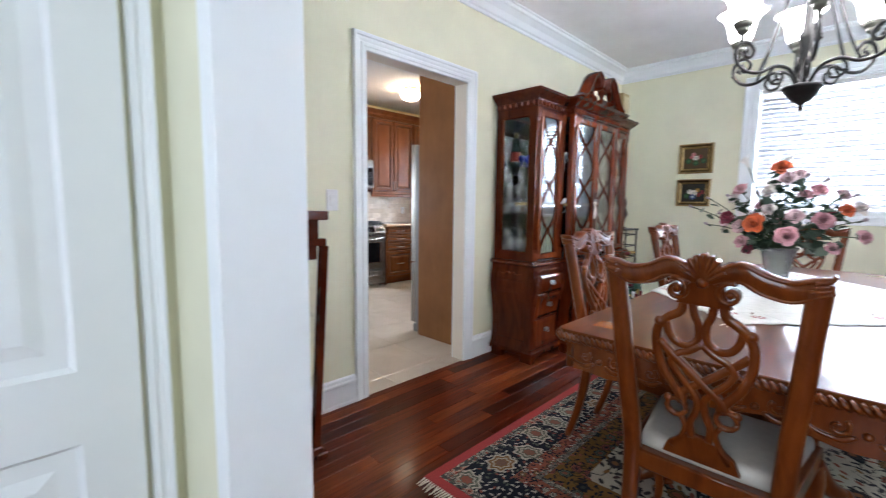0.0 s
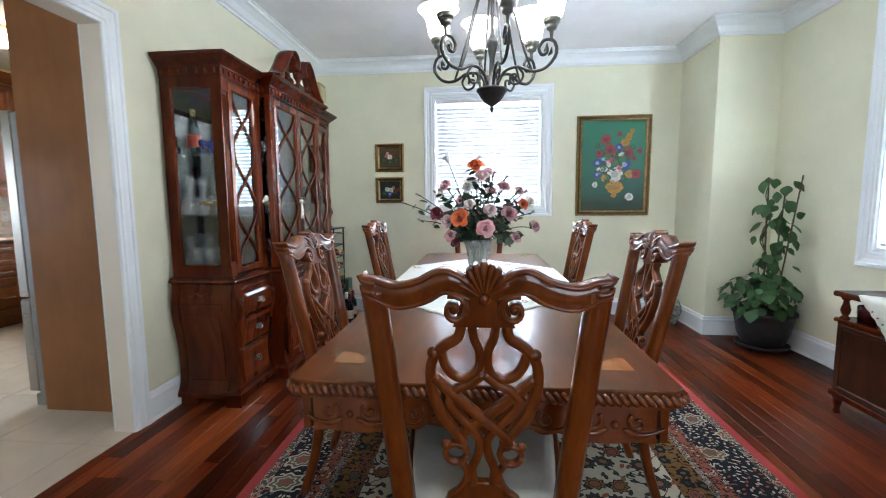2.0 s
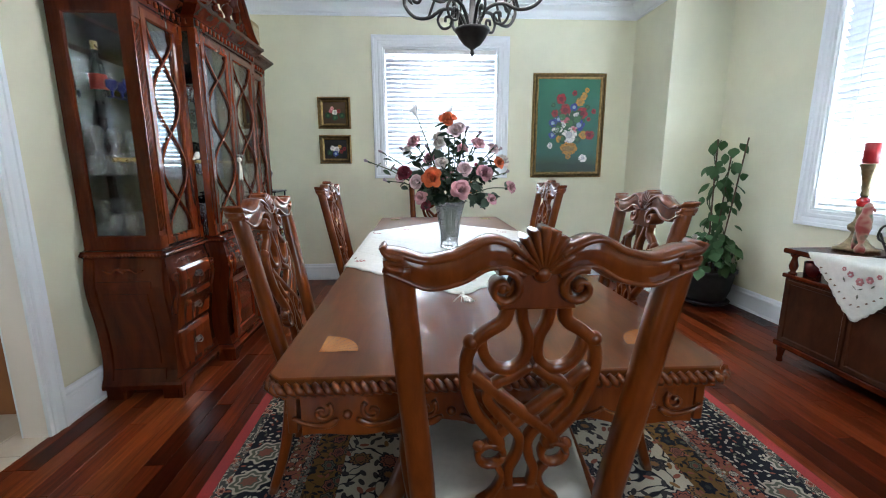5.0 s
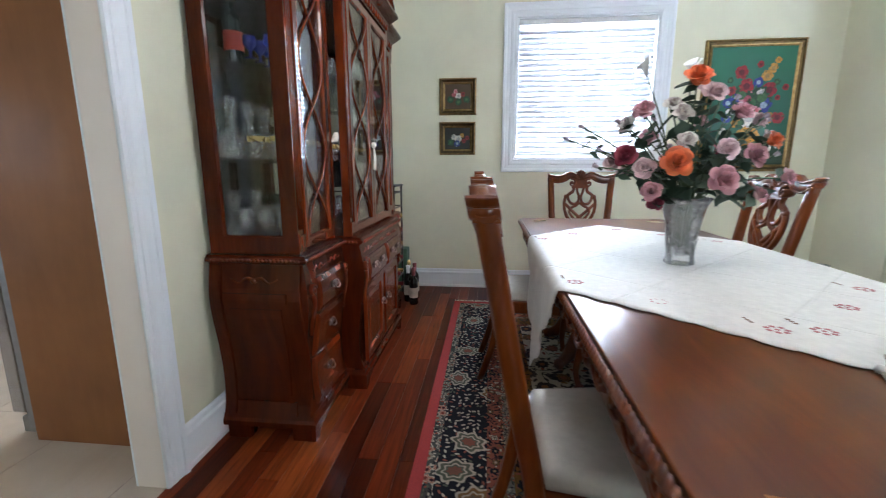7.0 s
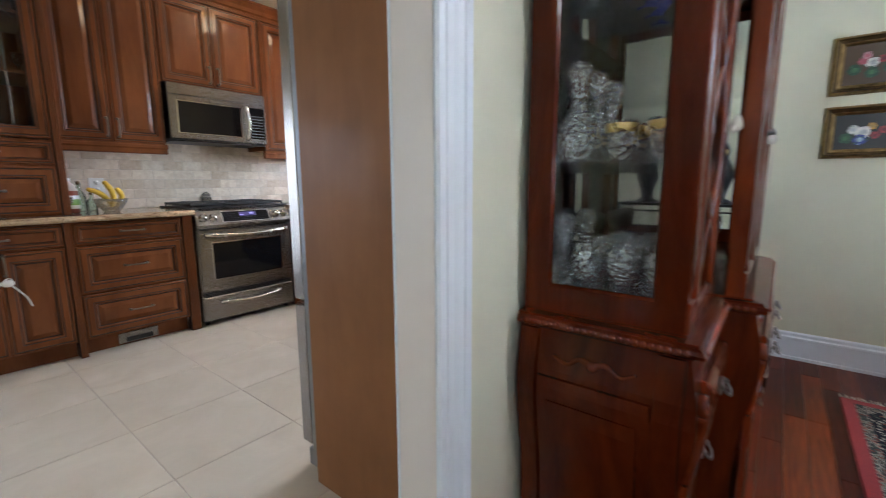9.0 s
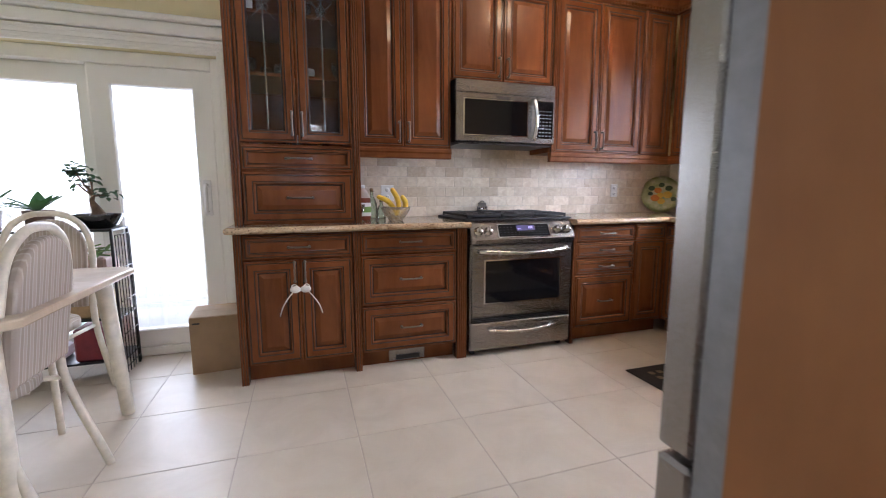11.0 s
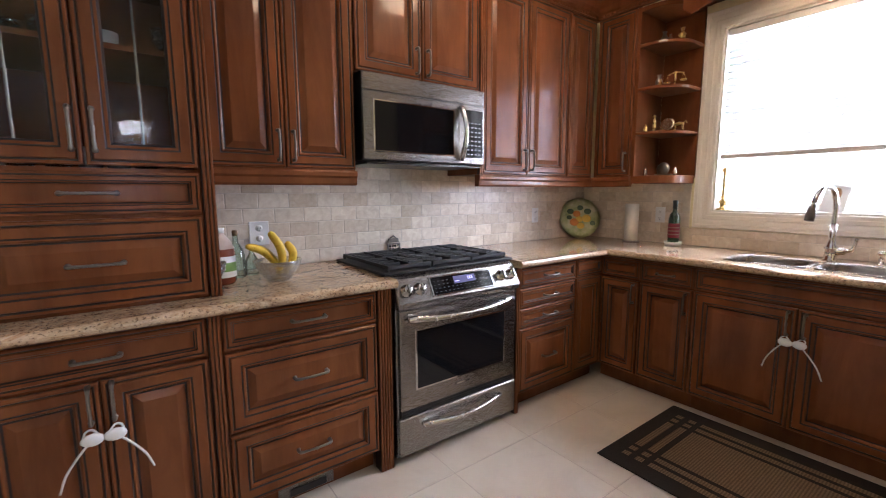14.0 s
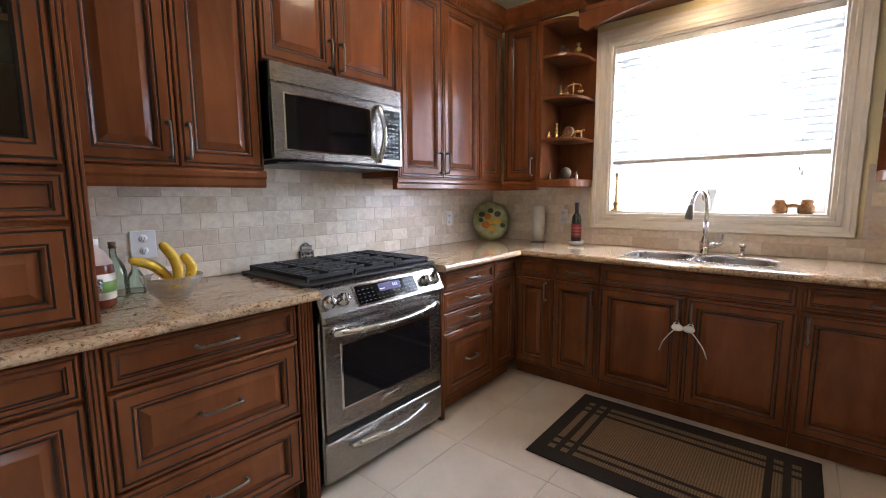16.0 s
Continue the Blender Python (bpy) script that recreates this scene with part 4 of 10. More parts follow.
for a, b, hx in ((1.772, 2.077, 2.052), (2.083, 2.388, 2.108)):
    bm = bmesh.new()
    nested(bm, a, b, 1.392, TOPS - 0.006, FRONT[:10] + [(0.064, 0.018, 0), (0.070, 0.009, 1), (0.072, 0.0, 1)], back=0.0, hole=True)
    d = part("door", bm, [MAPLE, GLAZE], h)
    part("pane", boxes((a + 0.06, b - 0.06, -0.004, -0.001, 1.452, TOPS - 0.066)), CLEAR, d).visible_shadow = False
    mid = (a + b) / 2
    bm = bmesh.new()
    box(bm, mid - 0.0035, mid + 0.0035, -0.009, -0.0045, 1.455, TOPS - 0.07, 0.001)
    for (p, q) in (((-0.060, 2.06), (0.0, 2.12)), ((0.060, 2.06), (0.0, 2.12)), ((-0.060, 2.18), (0.0, 2.12)), ((0.060, 2.18), (0.0, 2.12)), ((-0.030, 2.12), (0.0, 2.17)), ((0.030, 2.12), (0.0, 2.17))):
        tube(bm, [(mid + p[0], -0.007, p[1]), (mid + q[0], -0.007, q[1])], 0.0025, 5)
    part("lead_came", bm, PEWTER, d, "grey lead strips")
    bar_handle(d, hx, 1.50, 0.125, True)
bm = bmesh.new()
sweep_moulding(bm, [(2.44, 5.352, TOPS), (1.712, 5.352, TOPS), (1.712, KNORTH, TOPS)][::-1], [(-o, u) for o, u in KCROWN])
tagged(link_mesh("cabinet_crown", bm, MAPLE), "maple crown moulding on top of the hutch", "moulding")

# fridge enclosure
enc = thing("fridge_surround", "tall brown wooden end panels and cabinet round the fridge", "cabinet", pose(0, 0, 0))
part("end_panel", boxes((2.622, 2.642, NORTH_K + 0.03, 3.065, 0, 2.55), bevel=0.0015), PANELSIDE, enc)
part("end_panel", boxes((3.575, 3.595, NORTH_K + 0.03, 3.065, 0, 2.55), bevel=0.0015), PANELSIDE, enc)
fridge = thing("fridge", "stainless steel bottom-freezer fridge behind a brown panel", "fridge", pose(2.655, 2.52, 0))
part("body", boxes((0.0, 0.90, 0.0, 0.62, 0.03, 1.76), bevel=0.004), plain("grey_fridge_side", (0.20, 0.20, 0.21), 0.4, 0.3), fridge)
for z0, z1, n in ((0.09, 0.665, "freezer_drawer"), (0.68, 1.775, "door")):
    x = [(0.008, 0.892)] if n == "freezer_drawer" else [(0.008, 0.448), (0.453, 0.892)]
    for a, b in x:
        d = part(n, boxes((a, b, 0.63, 0.70, z0, z1), bevel=0.008), STEEL, fridge)
        bm = bmesh.new()
        if n == "door":
            hx = b - 0.035 if a < 0.1 else a + 0.035
            tube(bm, smooth_path([(hx, 0.70, 0.80), (hx, 0.745, 0.81), (hx, 0.75, 1.2), (hx, 0.745, 1.59), (hx, 0.70, 1.60)], 4), 0.012, 8)
        else:
            tube(bm, smooth_path([(0.12, 0.70, 0.60), (0.13, 0.745, 0.60), (0.45, 0.75, 0.60), (0.77, 0.745, 0.60), (0.78, 0.70, 0.60)], 4), 0.012, 8)
        part("handle", bm, STEEL, d)
part("grille", boxes((0.01, 0.89, 0.55, 0.66, 0.001, 0.075), bevel=0.004), plain("grey_plastic", (0.18, 0.18, 0.18), 0.5), fridge)
part("upper_box", boxes((2.643, 3.574, NORTH_K + 0.03, 3.05, 1.84, 2.55), bevel=0.002), MAPLE, enc)

# ---- range, microwave and kitchen small things ----
KNOBM = metal("satin_knob", (0.5, 0.49, 0.47), 0.22)
DISPLAY = glow("violet_display", (0.03, 0.02, 0.12), 0.05)
rng = thing("range", "stainless steel slide-in gas range with black grates", "stove", pose(3.118, 5.232, 0))
W = 0.778
part("body", boxes((0.004, W - 0.004, 0.022, 0.60, 0.03, 0.90)), BLACK, rng)
for x in (0.03, W - 0.06):
    for y in (0.05, 0.52):
        part("foot", boxes((x, x + 0.03, y, y + 0.03, 0.0, 0.032)), BLACK, rng)
for x in (0.0, W - 0.012):
    part("side_trim", boxes((x, x + 0.012, -0.002, 0.03, 0.045, 0.772), bevel=0.003), STEEL, rng)
# oven door
d = part("oven_door", boxes((0.014, W - 0.014, -0.018, 0.02, 0.272, 0.765), bevel=0.006), STEEL, rng)
part("window", boxes((0.105, W - 0.105, -0.0205, -0.0185, 0.372, 0.655), bevel=0.0008), BLACKGLASS, d, "black glass oven window")
bm = bmesh.new()
nested(bm, 0.095, W - 0.095, 0.362, 0.665, [(0, 0, 0), (0.002, 0.003, 0), (0.009, 0.003, 0), (0.0105, 0.0, 0)], y=-0.0181, hole=True)
part("window_trim", bm, CHROME, d)
part("badge", boxes((0.335, 0.435, -0.021, -0.0185, 0.322, 0.340), bevel=0.001), PEWTER, d)
part("badge_bar", boxes((0.342, 0.428, -0.0222, -0.0211, 0.327, 0.335)), CHROME, d)


def bow_handle(parent, x0, x1, z, out, sag, thick, y=-0.018):
    bm = bmesh.new()
    pts = [(x0 + (x1 - x0) * k / 16, y - out * math.sin(math.pi * (0.09 + 0.82 * k / 16)) , z - sag * math.sin(math.pi * k / 16)) for k in range(17)]
    pts = [(pts[0][0], y + 0.004, z)] + pts + [(pts[-1][0], y + 0.004, z)]
    tube(bm, pts, [thick * 0.8] + [thick * (0.9 + 0.25 * abs(k / 8 - 1)) for k in range(17)] + [thick * 0.8], 10)
    return part("handle", bm, SATIN, parent)


bow_handle(d, 0.06, W - 0.06, 0.722, 0.058, 0.012, 0.016)
for k in range(3):
    part("vent_slot", boxes((0.02, W - 0.02, -0.012, 0.02, 0.238 + 0.011 * k, 0.2445 + 0.011 * k)), BLACK, rng)
dr = part("warming_drawer", boxes((0.006, W - 0.006, -0.016, 0.02, 0.045, 0.232), bevel=0.005), STEEL, rng)
bow_handle(dr, 0.14, W - 0.14, 0.182, 0.045, 0.012, 0.014, -0.016)
# sloped control panel
bm = bmesh.new()
prism(bm, [(-0.026, 0.772), (-0.036, 0.80), (0.022, 0.905), (0.055, 0.918), (0.09, 0.918), (0.09, 0.772)], 0.0, W, bevel=0.004, axis="x")
cp = part("control_panel", bm, STEEL, rng)
SL = pose(W / 2, -0.0072, 0.8525, -28.9)
bm = bmesh.new()
box(bm, -0.19, 0.19, -0.004, 0.0, -0.042, 0.042, 0.0015)
turned(bm, SL)
part("display_panel", bm, BLACKGLASS, cp, "black touch panel")
bm = bmesh.new()
nested(bm, -0.198, 0.198, -0.05, 0.05, [(0, 0, 0), (0.001, 0.005, 0), (0.007, 0.005, 0), (0.008, 0.0, 0)], hole=True)
turned(bm, SL)
part("display_trim", bm, CHROME, cp)
bm = bmesh.new()
for k in range(3):
    box(bm, 0.035 + 0.012 * k, 0.043 + 0.012 * k, -0.0052, -0.0042, 0.012, 0.028)
box(bm, -0.05, -0.02, -0.0052, -0.0042, 0.008, 0.012)
box(bm, -0.055, 0.085, -0.0048, -0.0041, -0.002, 0.036, mat=1)
turned(bm, SL)
part("digits", bm, [glow("lit_digits", (0.4, 0.35, 0.9), 0.3), DISPLAY], cp, "violet lit digits")
bm = bmesh.new()
for i in range(14):
    for j in range(4):
        if not (4 <= i <= 9 and j > 1):
            box(bm, -0.178 + 0.0262 * i, -0.168 + 0.0262 * i, -0.0049, -0.0041, -0.032 + 0.018 * j, -0.029 + 0.018 * j)
turned(bm, SL)
part("touch_marks", bm, plain("grey_print", (0.10, 0.10, 0.11), 0.5), cp)
for x in (-0.335, -0.262, 0.262, 0.335):
    bm = bmesh.new()
    lathe(bm, [(0.030, 0), (0.030, 0.004), (0.0235, 0.006), (0.0225, 0.028), (0.019, 0.033), (0.003, 0.033)], segs=20)
    box(bm, -0.005, 0.005, -0.021, 0.021, 0.03, 0.042, 0.002)
    turned(bm, SL @ pose(x, 0, 0, 90))
    part("knob", bm, KNOBM, cp)
# cooktop and grates
bm = bmesh.new()
prism(bm, [(-0.022, 0.05), (-0.028, 0.075), (-0.028, 0.60), (W + 0.028, 0.60), (W + 0.028, 0.075), (W + 0.022, 0.05)], 0.9205, 0.934, bevel=0.004, axis="z")
part("cooktop", bm, CASTIRON, rng)
for gx in range(3):
    a = 0.006 + gx * 0.257
    bm = bmesh.new()
    x0, x1, y0, y1 = a, a + 0.251, 0.075, 0.585
    for u0, u1, v0, v1 in ((x0, x1, y0, y0 + 0.014), (x0, x1, y1 - 0.014, y1), (x0, x0 + 0.012, y0, y1), (x1 - 0.012, x1, y0, y1), (x0, x1, 0.322, 0.336)):
        box(bm, u0, u1, v0, v1, 0.944, 0.962, 0.002)
    for v in (0.135, 0.195, 0.255, 0.40, 0.46, 0.52):
        box(bm, x0 + 0.012, x0 + 0.10, v - 0.006, v + 0.006, 0.946, 0.966, 0.002)
        box(bm, x1 - 0.10, x1 - 0.012, v - 0.006, v + 0.006, 0.946, 0.966, 0.002)
    for v in (0.20, 0.46):
        box(bm, (x0 + x1) / 2 - 0.006, (x0 + x1) / 2 + 0.006, v - 0.11, v + 0.11, 0.946, 0.967, 0.002)
    for u in (x0 + 0.006, x1 - 0.006):
        for v in (y0 + 0.007, y1 - 0.007):
            box(bm, u - 0.005, u + 0.005, v - 0.005, v + 0.005, 0.934, 0.946)
    part("grate", bm, CASTIRON, rng)
    for v in (0.20, 0.46):
        bm = bmesh.new()
        lathe(bm, [(0.045, 0), (0.045, 0.006), (0.034, 0.008), (0.034, 0.012), (0.004, 0.013)], ((x0 + x1) / 2, v, 0.9335), 18)
        part("burner", bm, BLACK, rng)

mw = thing("microwave", "stainless steel over-the-range microwave with a bow handle", "microwave", pose(3.119, 5.528, 0))
part("body", boxes((0.0, 0.778, 0.0, KNORTH - 5.53, 1.462, 1.884), bevel=0.003), BLACK, mw)
part("top_band", boxes((0.0, 0.778, -0.022, 0.0, 1.795, 1.880), bevel=0.004), STEEL, mw)
d = part("door", boxes((0.0, 0.585, -0.026, 0.0, 1.464, 1.792), bevel=0.004), STEEL, mw)
part("window", boxes((0.06, 0.545, -0.0275, -0.0262, 1.512, 1.748), bevel=0.0006), BLACKGLASS, d, "black glass window")
bm = bmesh.new()
nested(bm, 0.052, 0.553, 1.504, 1.756, [(0, 0, 0), (0.002, 0.002, 0), (0.007, 0.002, 0), (0.008, 0.0, 0)], y=-0.0261, hole=True)
part("window_trim", bm, CHROME, d)
bm = bmesh.new()
pts = [(0.598, -0.026 - 0.052 * math.sin(math.pi * (0.06 + 0.88 * k / 12)), 1.49 + 0.28 * k / 12) for k in range(13)]
tube(bm, [(0.598, -0.02, 1.488)] + pts + [(0.598, -0.02, 1.772)], [0.012] + [0.013 + 0.004 * abs(k / 6 - 1) for k in range(13)] + [0.012], 10)
part("handle", bm, CHROME, d)
part("control_plate", boxes((0.588, 0.778, -0.024, 0.0, 1.464, 1.792), bevel=0.004), STEEL, mw)
kp = part("keypad", boxes((0.632, 0.762, -0.0255, -0.0242, 1.50, 1.765), bevel=0.0006), BLACKGLASS, mw, "black keypad")
bm = bmesh.new()
for i in range(4):
    for j in range(8):
        box(bm, 0.645 + 0.028 * i, 0.662 + 0.028 * i, -0.0262, -0.0256, 1.515 + 0.025 * j, 1.523 + 0.025 * j)
part("key_print", bm, plain("light_print", (0.16, 0.16, 0.17), 0.5), kp)
part("badge", boxes((0.30, 0.40, -0.0285, -0.0262, 1.763, 1.781), bevel=0.001), PEWTER, d)
part("filter", boxes((0.1, 0.68, 0.03, 0.28, 1.452, 1.4618), bevel=0.002), STEEL, mw)
part("underside", boxes((0.02, 0.76, -0.01, 0.33, 1.445, 1.452)), BLACK, mw)

# outlets and switches
def outlet(m, label, w=0.072, h=0.115, toggles=False):
    o = thing("outlet" if not toggles else "light_switch", label, "outlet" if not toggles else "switch", m, "outlets")
    part("plate", boxes((-w / 2, w / 2, -0.006, 0, -h / 2, h / 2), bevel=0.002), WHITE, o)
    if toggles:
        part("rocker", boxes((-0.017, 0.017, -0.010, -0.006, -0.034, 0.034), bevel=0.002), WHITE, o)
        return o
    for z in (-0.026, 0.026):
        bm = bmesh.new()
        lathe(bm, [(0.017, 0), (0.017, 0.003), (0.002, 0.003)], segs=16)
        turned(bm, pose(0, -0.0055, z, 90))
        s = part("socket", bm, WHITE, o)
        part("slots", boxes((-0.007, -0.005, -0.0092, -0.0082, z - 0.006, z + 0.006), (0.005, 0.007, -0.0092, -0.0082, z - 0.005, z + 0.005), (-0.002, 0.002, -0.0092, -0.0082, z - 0.012, z - 0.008)), BLACK, s)
    return o


outlet(pose(2.70, KNORTH - 0.010, 1.10), "white wall outlet on the backsplash", 0.095, 0.12)
outlet(pose(4.77, KNORTH - 0.010, 1.12), "white wall outlet on the backsplash")
outlet(pose(KEAST - 0.010, 5.19, 1.13, 0, 0, -90), "white wall outlet on the backsplash")
outlet(pose(1.285, NORTH - 0.001, 1.24), "white rocker light switch beside the doorway", 0.075, 0.12, True)

# kitchen mat
mat_ = thing("kitchen_mat", "dark brown woven mat with a tan striped border", "mat", pose(3.965, 3.56, 0.0005))
MATD = plain("dark_brown_weave", (0.016, 0.010, 0.007), 0.95, vary=0.3, scale=160, relief=0.6)
m, nt, b = shader("tan_weave")
wv = nt.nodes.new("ShaderNodeTexWave")
wv.bands_direction = "Y"
wv.inputs["Scale"].default_value, wv.inputs["Distortion"].default_value = 26, 0.6
nt.links.new(coords(nt), wv.inputs[0])
nt.links.new(mix(nt, ramp(nt, wv.outputs[0], [(0.2, (0.145, 0.090, 0.048)), (0.8, (0.235, 0.160, 0.095))]), ramp(nt, noise_tex(nt, coords(nt), 180, 3), [(0.3, (0.6, 0.6, 0.6)), (0.7, (1, 1, 1))]), 1.0, "MULTIPLY"), b.inputs["Base Color"])
b.inputs["Roughness"].default_value = 0.95
bump(nt, b, wv.outputs[0], 0.5, 0.002)
MATT = m
MW_, ML = 0.795, 1.16
part("base", boxes((0, MW_, 0, ML, 0, 0.008), bevel=0.003), MATD, mat_)


def bands(total, edge, stripe, gap):
    """Spans (start, end, kind) across the mat: two stripes, the field, two stripes."""
    a, b = edge, edge + stripe + gap
    c, d_ = total - edge - stripe, total - edge - 2 * stripe - gap
    return [(a, a + stripe, 1), (b, b + stripe, 1), (b + stripe + gap, d_ - gap, 0), (d_, d_ + stripe, 1), (c, c + stripe, 1)]


for u0, u1, ku in bands(MW_, 0.10, 0.036, 0.026):
    for v0, v1, kv in bands(ML, 0.075, 0.036, 0.030):
        part("stripe" if ku or kv else "field", boxes((u0, u1, v0, v1, 0.0078, 0.0095), bevel=0.0006), MATT, mat_)

# ---- dining room furniture ----
def mesh_copy(name, source, parent, m, label=""):
    ob = new(name, source.data)
    ob.parent = parent
    ob.matrix_basis = m
    return tagged(ob, label)


# Persian rug
RX0, RX1, RY0, RY1 = 1.22, 4.66, -0.90, 1.46


def calc(nt, op, a, b=0.0):
    n = nt.nodes.new("ShaderNodeMath")
    n.operation = op
    for sock, v in ((n.inputs[0], a), (n.inputs[1], b)):
        if isinstance(v, bpy.types.NodeSocket):
            nt.links.new(v, sock)
        else:
            sock.default_value = v
    return n.outputs[0]


def motif(nt, at, scale, petals, stretch=1.0, loose=0.8):
    """Repeating motif: distance from its heart (in cells, lobed or stretched) and a random tone."""
    vor = node(nt, "ShaderNodeTexVoronoi", Scale=scale, Randomness=loose)
    vor.voronoi_dimensions = "2D"
    nt.links.new(at, vor.inputs["Vector"])
    d = nt.nodes.new("ShaderNodeVectorMath")
    d.operation = "SUBTRACT"
    nt.links.new(at, d.inputs[0])
    nt.links.new(vor.outputs["Position"], d.inputs[1])
    tone = nt.nodes.new("ShaderNodeSeparateColor")
    nt.links.new(vor.outputs["Color"], tone.inputs[0])
    spin = nt.nodes.new("ShaderNodeVectorRotate")
    spin.rotation_type = "Z_AXIS"
    nt.links.new(d.outputs[0], spin.inputs["Vector"])
    nt.links.new(calc(nt, "MULTIPLY", tone.outputs[1], 6.283), spin.inputs["Angle"])
    xy = nt.nodes.new("ShaderNodeSeparateXYZ")
    nt.links.new(spin.outputs[0], xy.inputs[0])
    x, y = calc(nt, "MULTIPLY", xy.outputs[0], scale), calc(nt, "MULTIPLY", xy.outputs[1], scale * stretch)
    r = calc(nt, "SQRT", calc(nt, "ADD", calc(nt, "MULTIPLY", x, x), calc(nt, "MULTIPLY", y, y)))
    if petals:
        lobe = calc(nt, "COSINE", calc(nt, "MULTIPLY", calc(nt, "ARCTAN2", y, x), float(petals)))
        r = calc(nt, "MULTIPLY", r, calc(nt, "SUBTRACT", 1.0, calc(nt, "MULTIPLY", lobe, 0.13)))
    return r, tone.outputs[0]


def rug_material(name, ground, outline, fills, leaf, vine, flower_scale, leaf_scale, seed, size=0.36, petals=8, sparse=0.0):
    """Woven pattern: outlined blossoms, scattered leaves and thin vines on one ground."""
    m, nt, b = shader(name)
    off = nt.nodes.new("ShaderNodeVectorMath")
    off.operation = "ADD"
    nt.links.new(coords(nt), off.inputs[0])
    off.inputs[1].default_value = (seed, seed * 0.7, 0)
    at = off.outputs[0]
    line = calc(nt, "ABSOLUTE", calc(nt, "SUBTRACT", noise_tex(nt, at, flower_scale * 0.8, 2, 0.5, 0.8), 0.5))
    c = mix(nt, ground, vine, ramp(nt, line, [(0.010, (1, 1, 1)), (0.016, (0, 0, 0))]))
    lr, lt = motif(nt, at, leaf_scale, 0, 2.1, 0.9)
    leaf_tone = ramp(nt, lt, [(0.0, leaf), (0.62, leaf), (0.64, fills[0]), (0.80, fills[0]), (0.82, fills[1]), (1.0, fills[1])])
    c = mix(nt, c, leaf_tone, ramp(nt, lr, [(0.36, (1, 1, 1)), (0.40, (0, 0, 0))]))
    fr, ft = motif(nt, at, flower_scale, petals, 1.25, 0.7)
    pick = ramp(nt, ft, [(0.0, fills[0]), (0.40, fills[0]), (0.42, fills[1]), (0.7, fills[1]), (0.72, fills[2]), (1.0, fills[2])])
    heart = ramp(nt, ft, [(0.0, fills[2]), (0.5, fills[0]), (1.0, fills[1])])
    inner = mix(nt, heart, pick, ramp(nt, fr, [(size * 0.36, (0, 0, 0)), (size * 0.42, (1, 1, 1))]))
    inner = mix(nt, inner, outline, ramp(nt, fr, [(size * 0.50, (0, 0, 0)), (size * 0.54, (1, 1, 1)), (size * 0.62, (1, 1, 1)), (size * 0.66, (0, 0, 0))]))
    inner = mix(nt, inner, outline, ramp(nt, fr, [(size * 0.84, (0, 0, 0)), (size * 0.88, (1, 1, 1))]))
    shown = ramp(nt, fr, [(size, (1, 1, 1)), (size * 1.06, (0, 0, 0))])
    if sparse:
        shown = mix(nt, shown, ramp(nt, ft, [(sparse, (0, 0, 0)), (sparse + 0.01, (1, 1, 1))]), 1.0, "MULTIPLY")
    c = mix(nt, c, inner, shown)
    pile = noise_tex(nt, at, 420, 2)
    c = mix(nt, c, ramp(nt, noise_tex(nt, at, 3.0, 4), [(0.3, (0.75, 0.75, 0.75)), (0.7, (1.05, 1.05, 1.05))]), 1.0, "MULTIPLY")
    c = mix(nt, c, ramp(nt, pile, [(0.3, (0.7, 0.7, 0.7)), (0.7, (1.1, 1.1, 1.1))]), 0.7, "MULTIPLY")
    nt.links.new(c, b.inputs["Base Color"])
    b.inputs["Roughness"].default_value, b.inputs["Specular IOR Level"].default_value = 0.95, 0.1
    bump(nt, b, pile, 0.7, 0.003)
    return m


CREAM, NAVY, RUST, GOLD, SAGE = (0.46, 0.41, 0.32), (0.016, 0.017, 0.024), (0.30, 0.070, 0.040), (0.22, 0.12, 0.045), (0.11, 0.12, 0.085)
RUG_RED = plain("rug_red_edge", (0.30, 0.030, 0.028), 0.95, vary=0.25, scale=220, relief=0.5)
CORAL = (0.26, 0.085, 0.055)
RUG_EDGE = rug_material("rug_outer_stripe", (0.07, 0.072, 0.065), CREAM, (RUST, SAGE, NAVY), CREAM, NAVY, 19.0, 48.0, 2.2, 0.40, 6)
RUG_BORDER = rug_material("rug_dark_border", NAVY, CREAM, (CORAL, SAGE, GOLD), CREAM, NAVY, 5.6, 36.0, 0.3, 0.40, 7, 0.45)
RUG_RUST = rug_material("rug_rust_band", CORAL, NAVY, (CREAM, GOLD, NAVY), NAVY, NAVY, 17.0, 44.0, 1.7, 0.30, 6)
RUG_GUARD = rug_material("rug_guard_stripe", (0.20, 0.18, 0.15), NAVY, (CREAM, RUST, SAGE), NAVY, NAVY, 30.0, 60.0, 3.1, 0.36, 4)
RUG_BAND = rug_material("rug_gold_band", (0.17, 0.088, 0.026), NAVY, (NAVY, CORAL, SAGE), NAVY, (0.05, 0.035, 0.02), 11.0, 30.0, 6.4, 0.34, 6)
RUG_HEART = rug_material("rug_cream_field", CREAM, NAVY, (CORAL, GOLD, (0.06, 0.05, 0.05)), (0.045, 0.042, 0.045), NAVY, 7.5, 19.0, 5.1, 0.34, 9, 0.25)
rug = thing("rug", "red-edged Persian rug with dark floral border and cream fringe", "rug", pose(RX0, RY0, 0.0006))
RW, RL = RX1 - RX0, RY1 - RY0


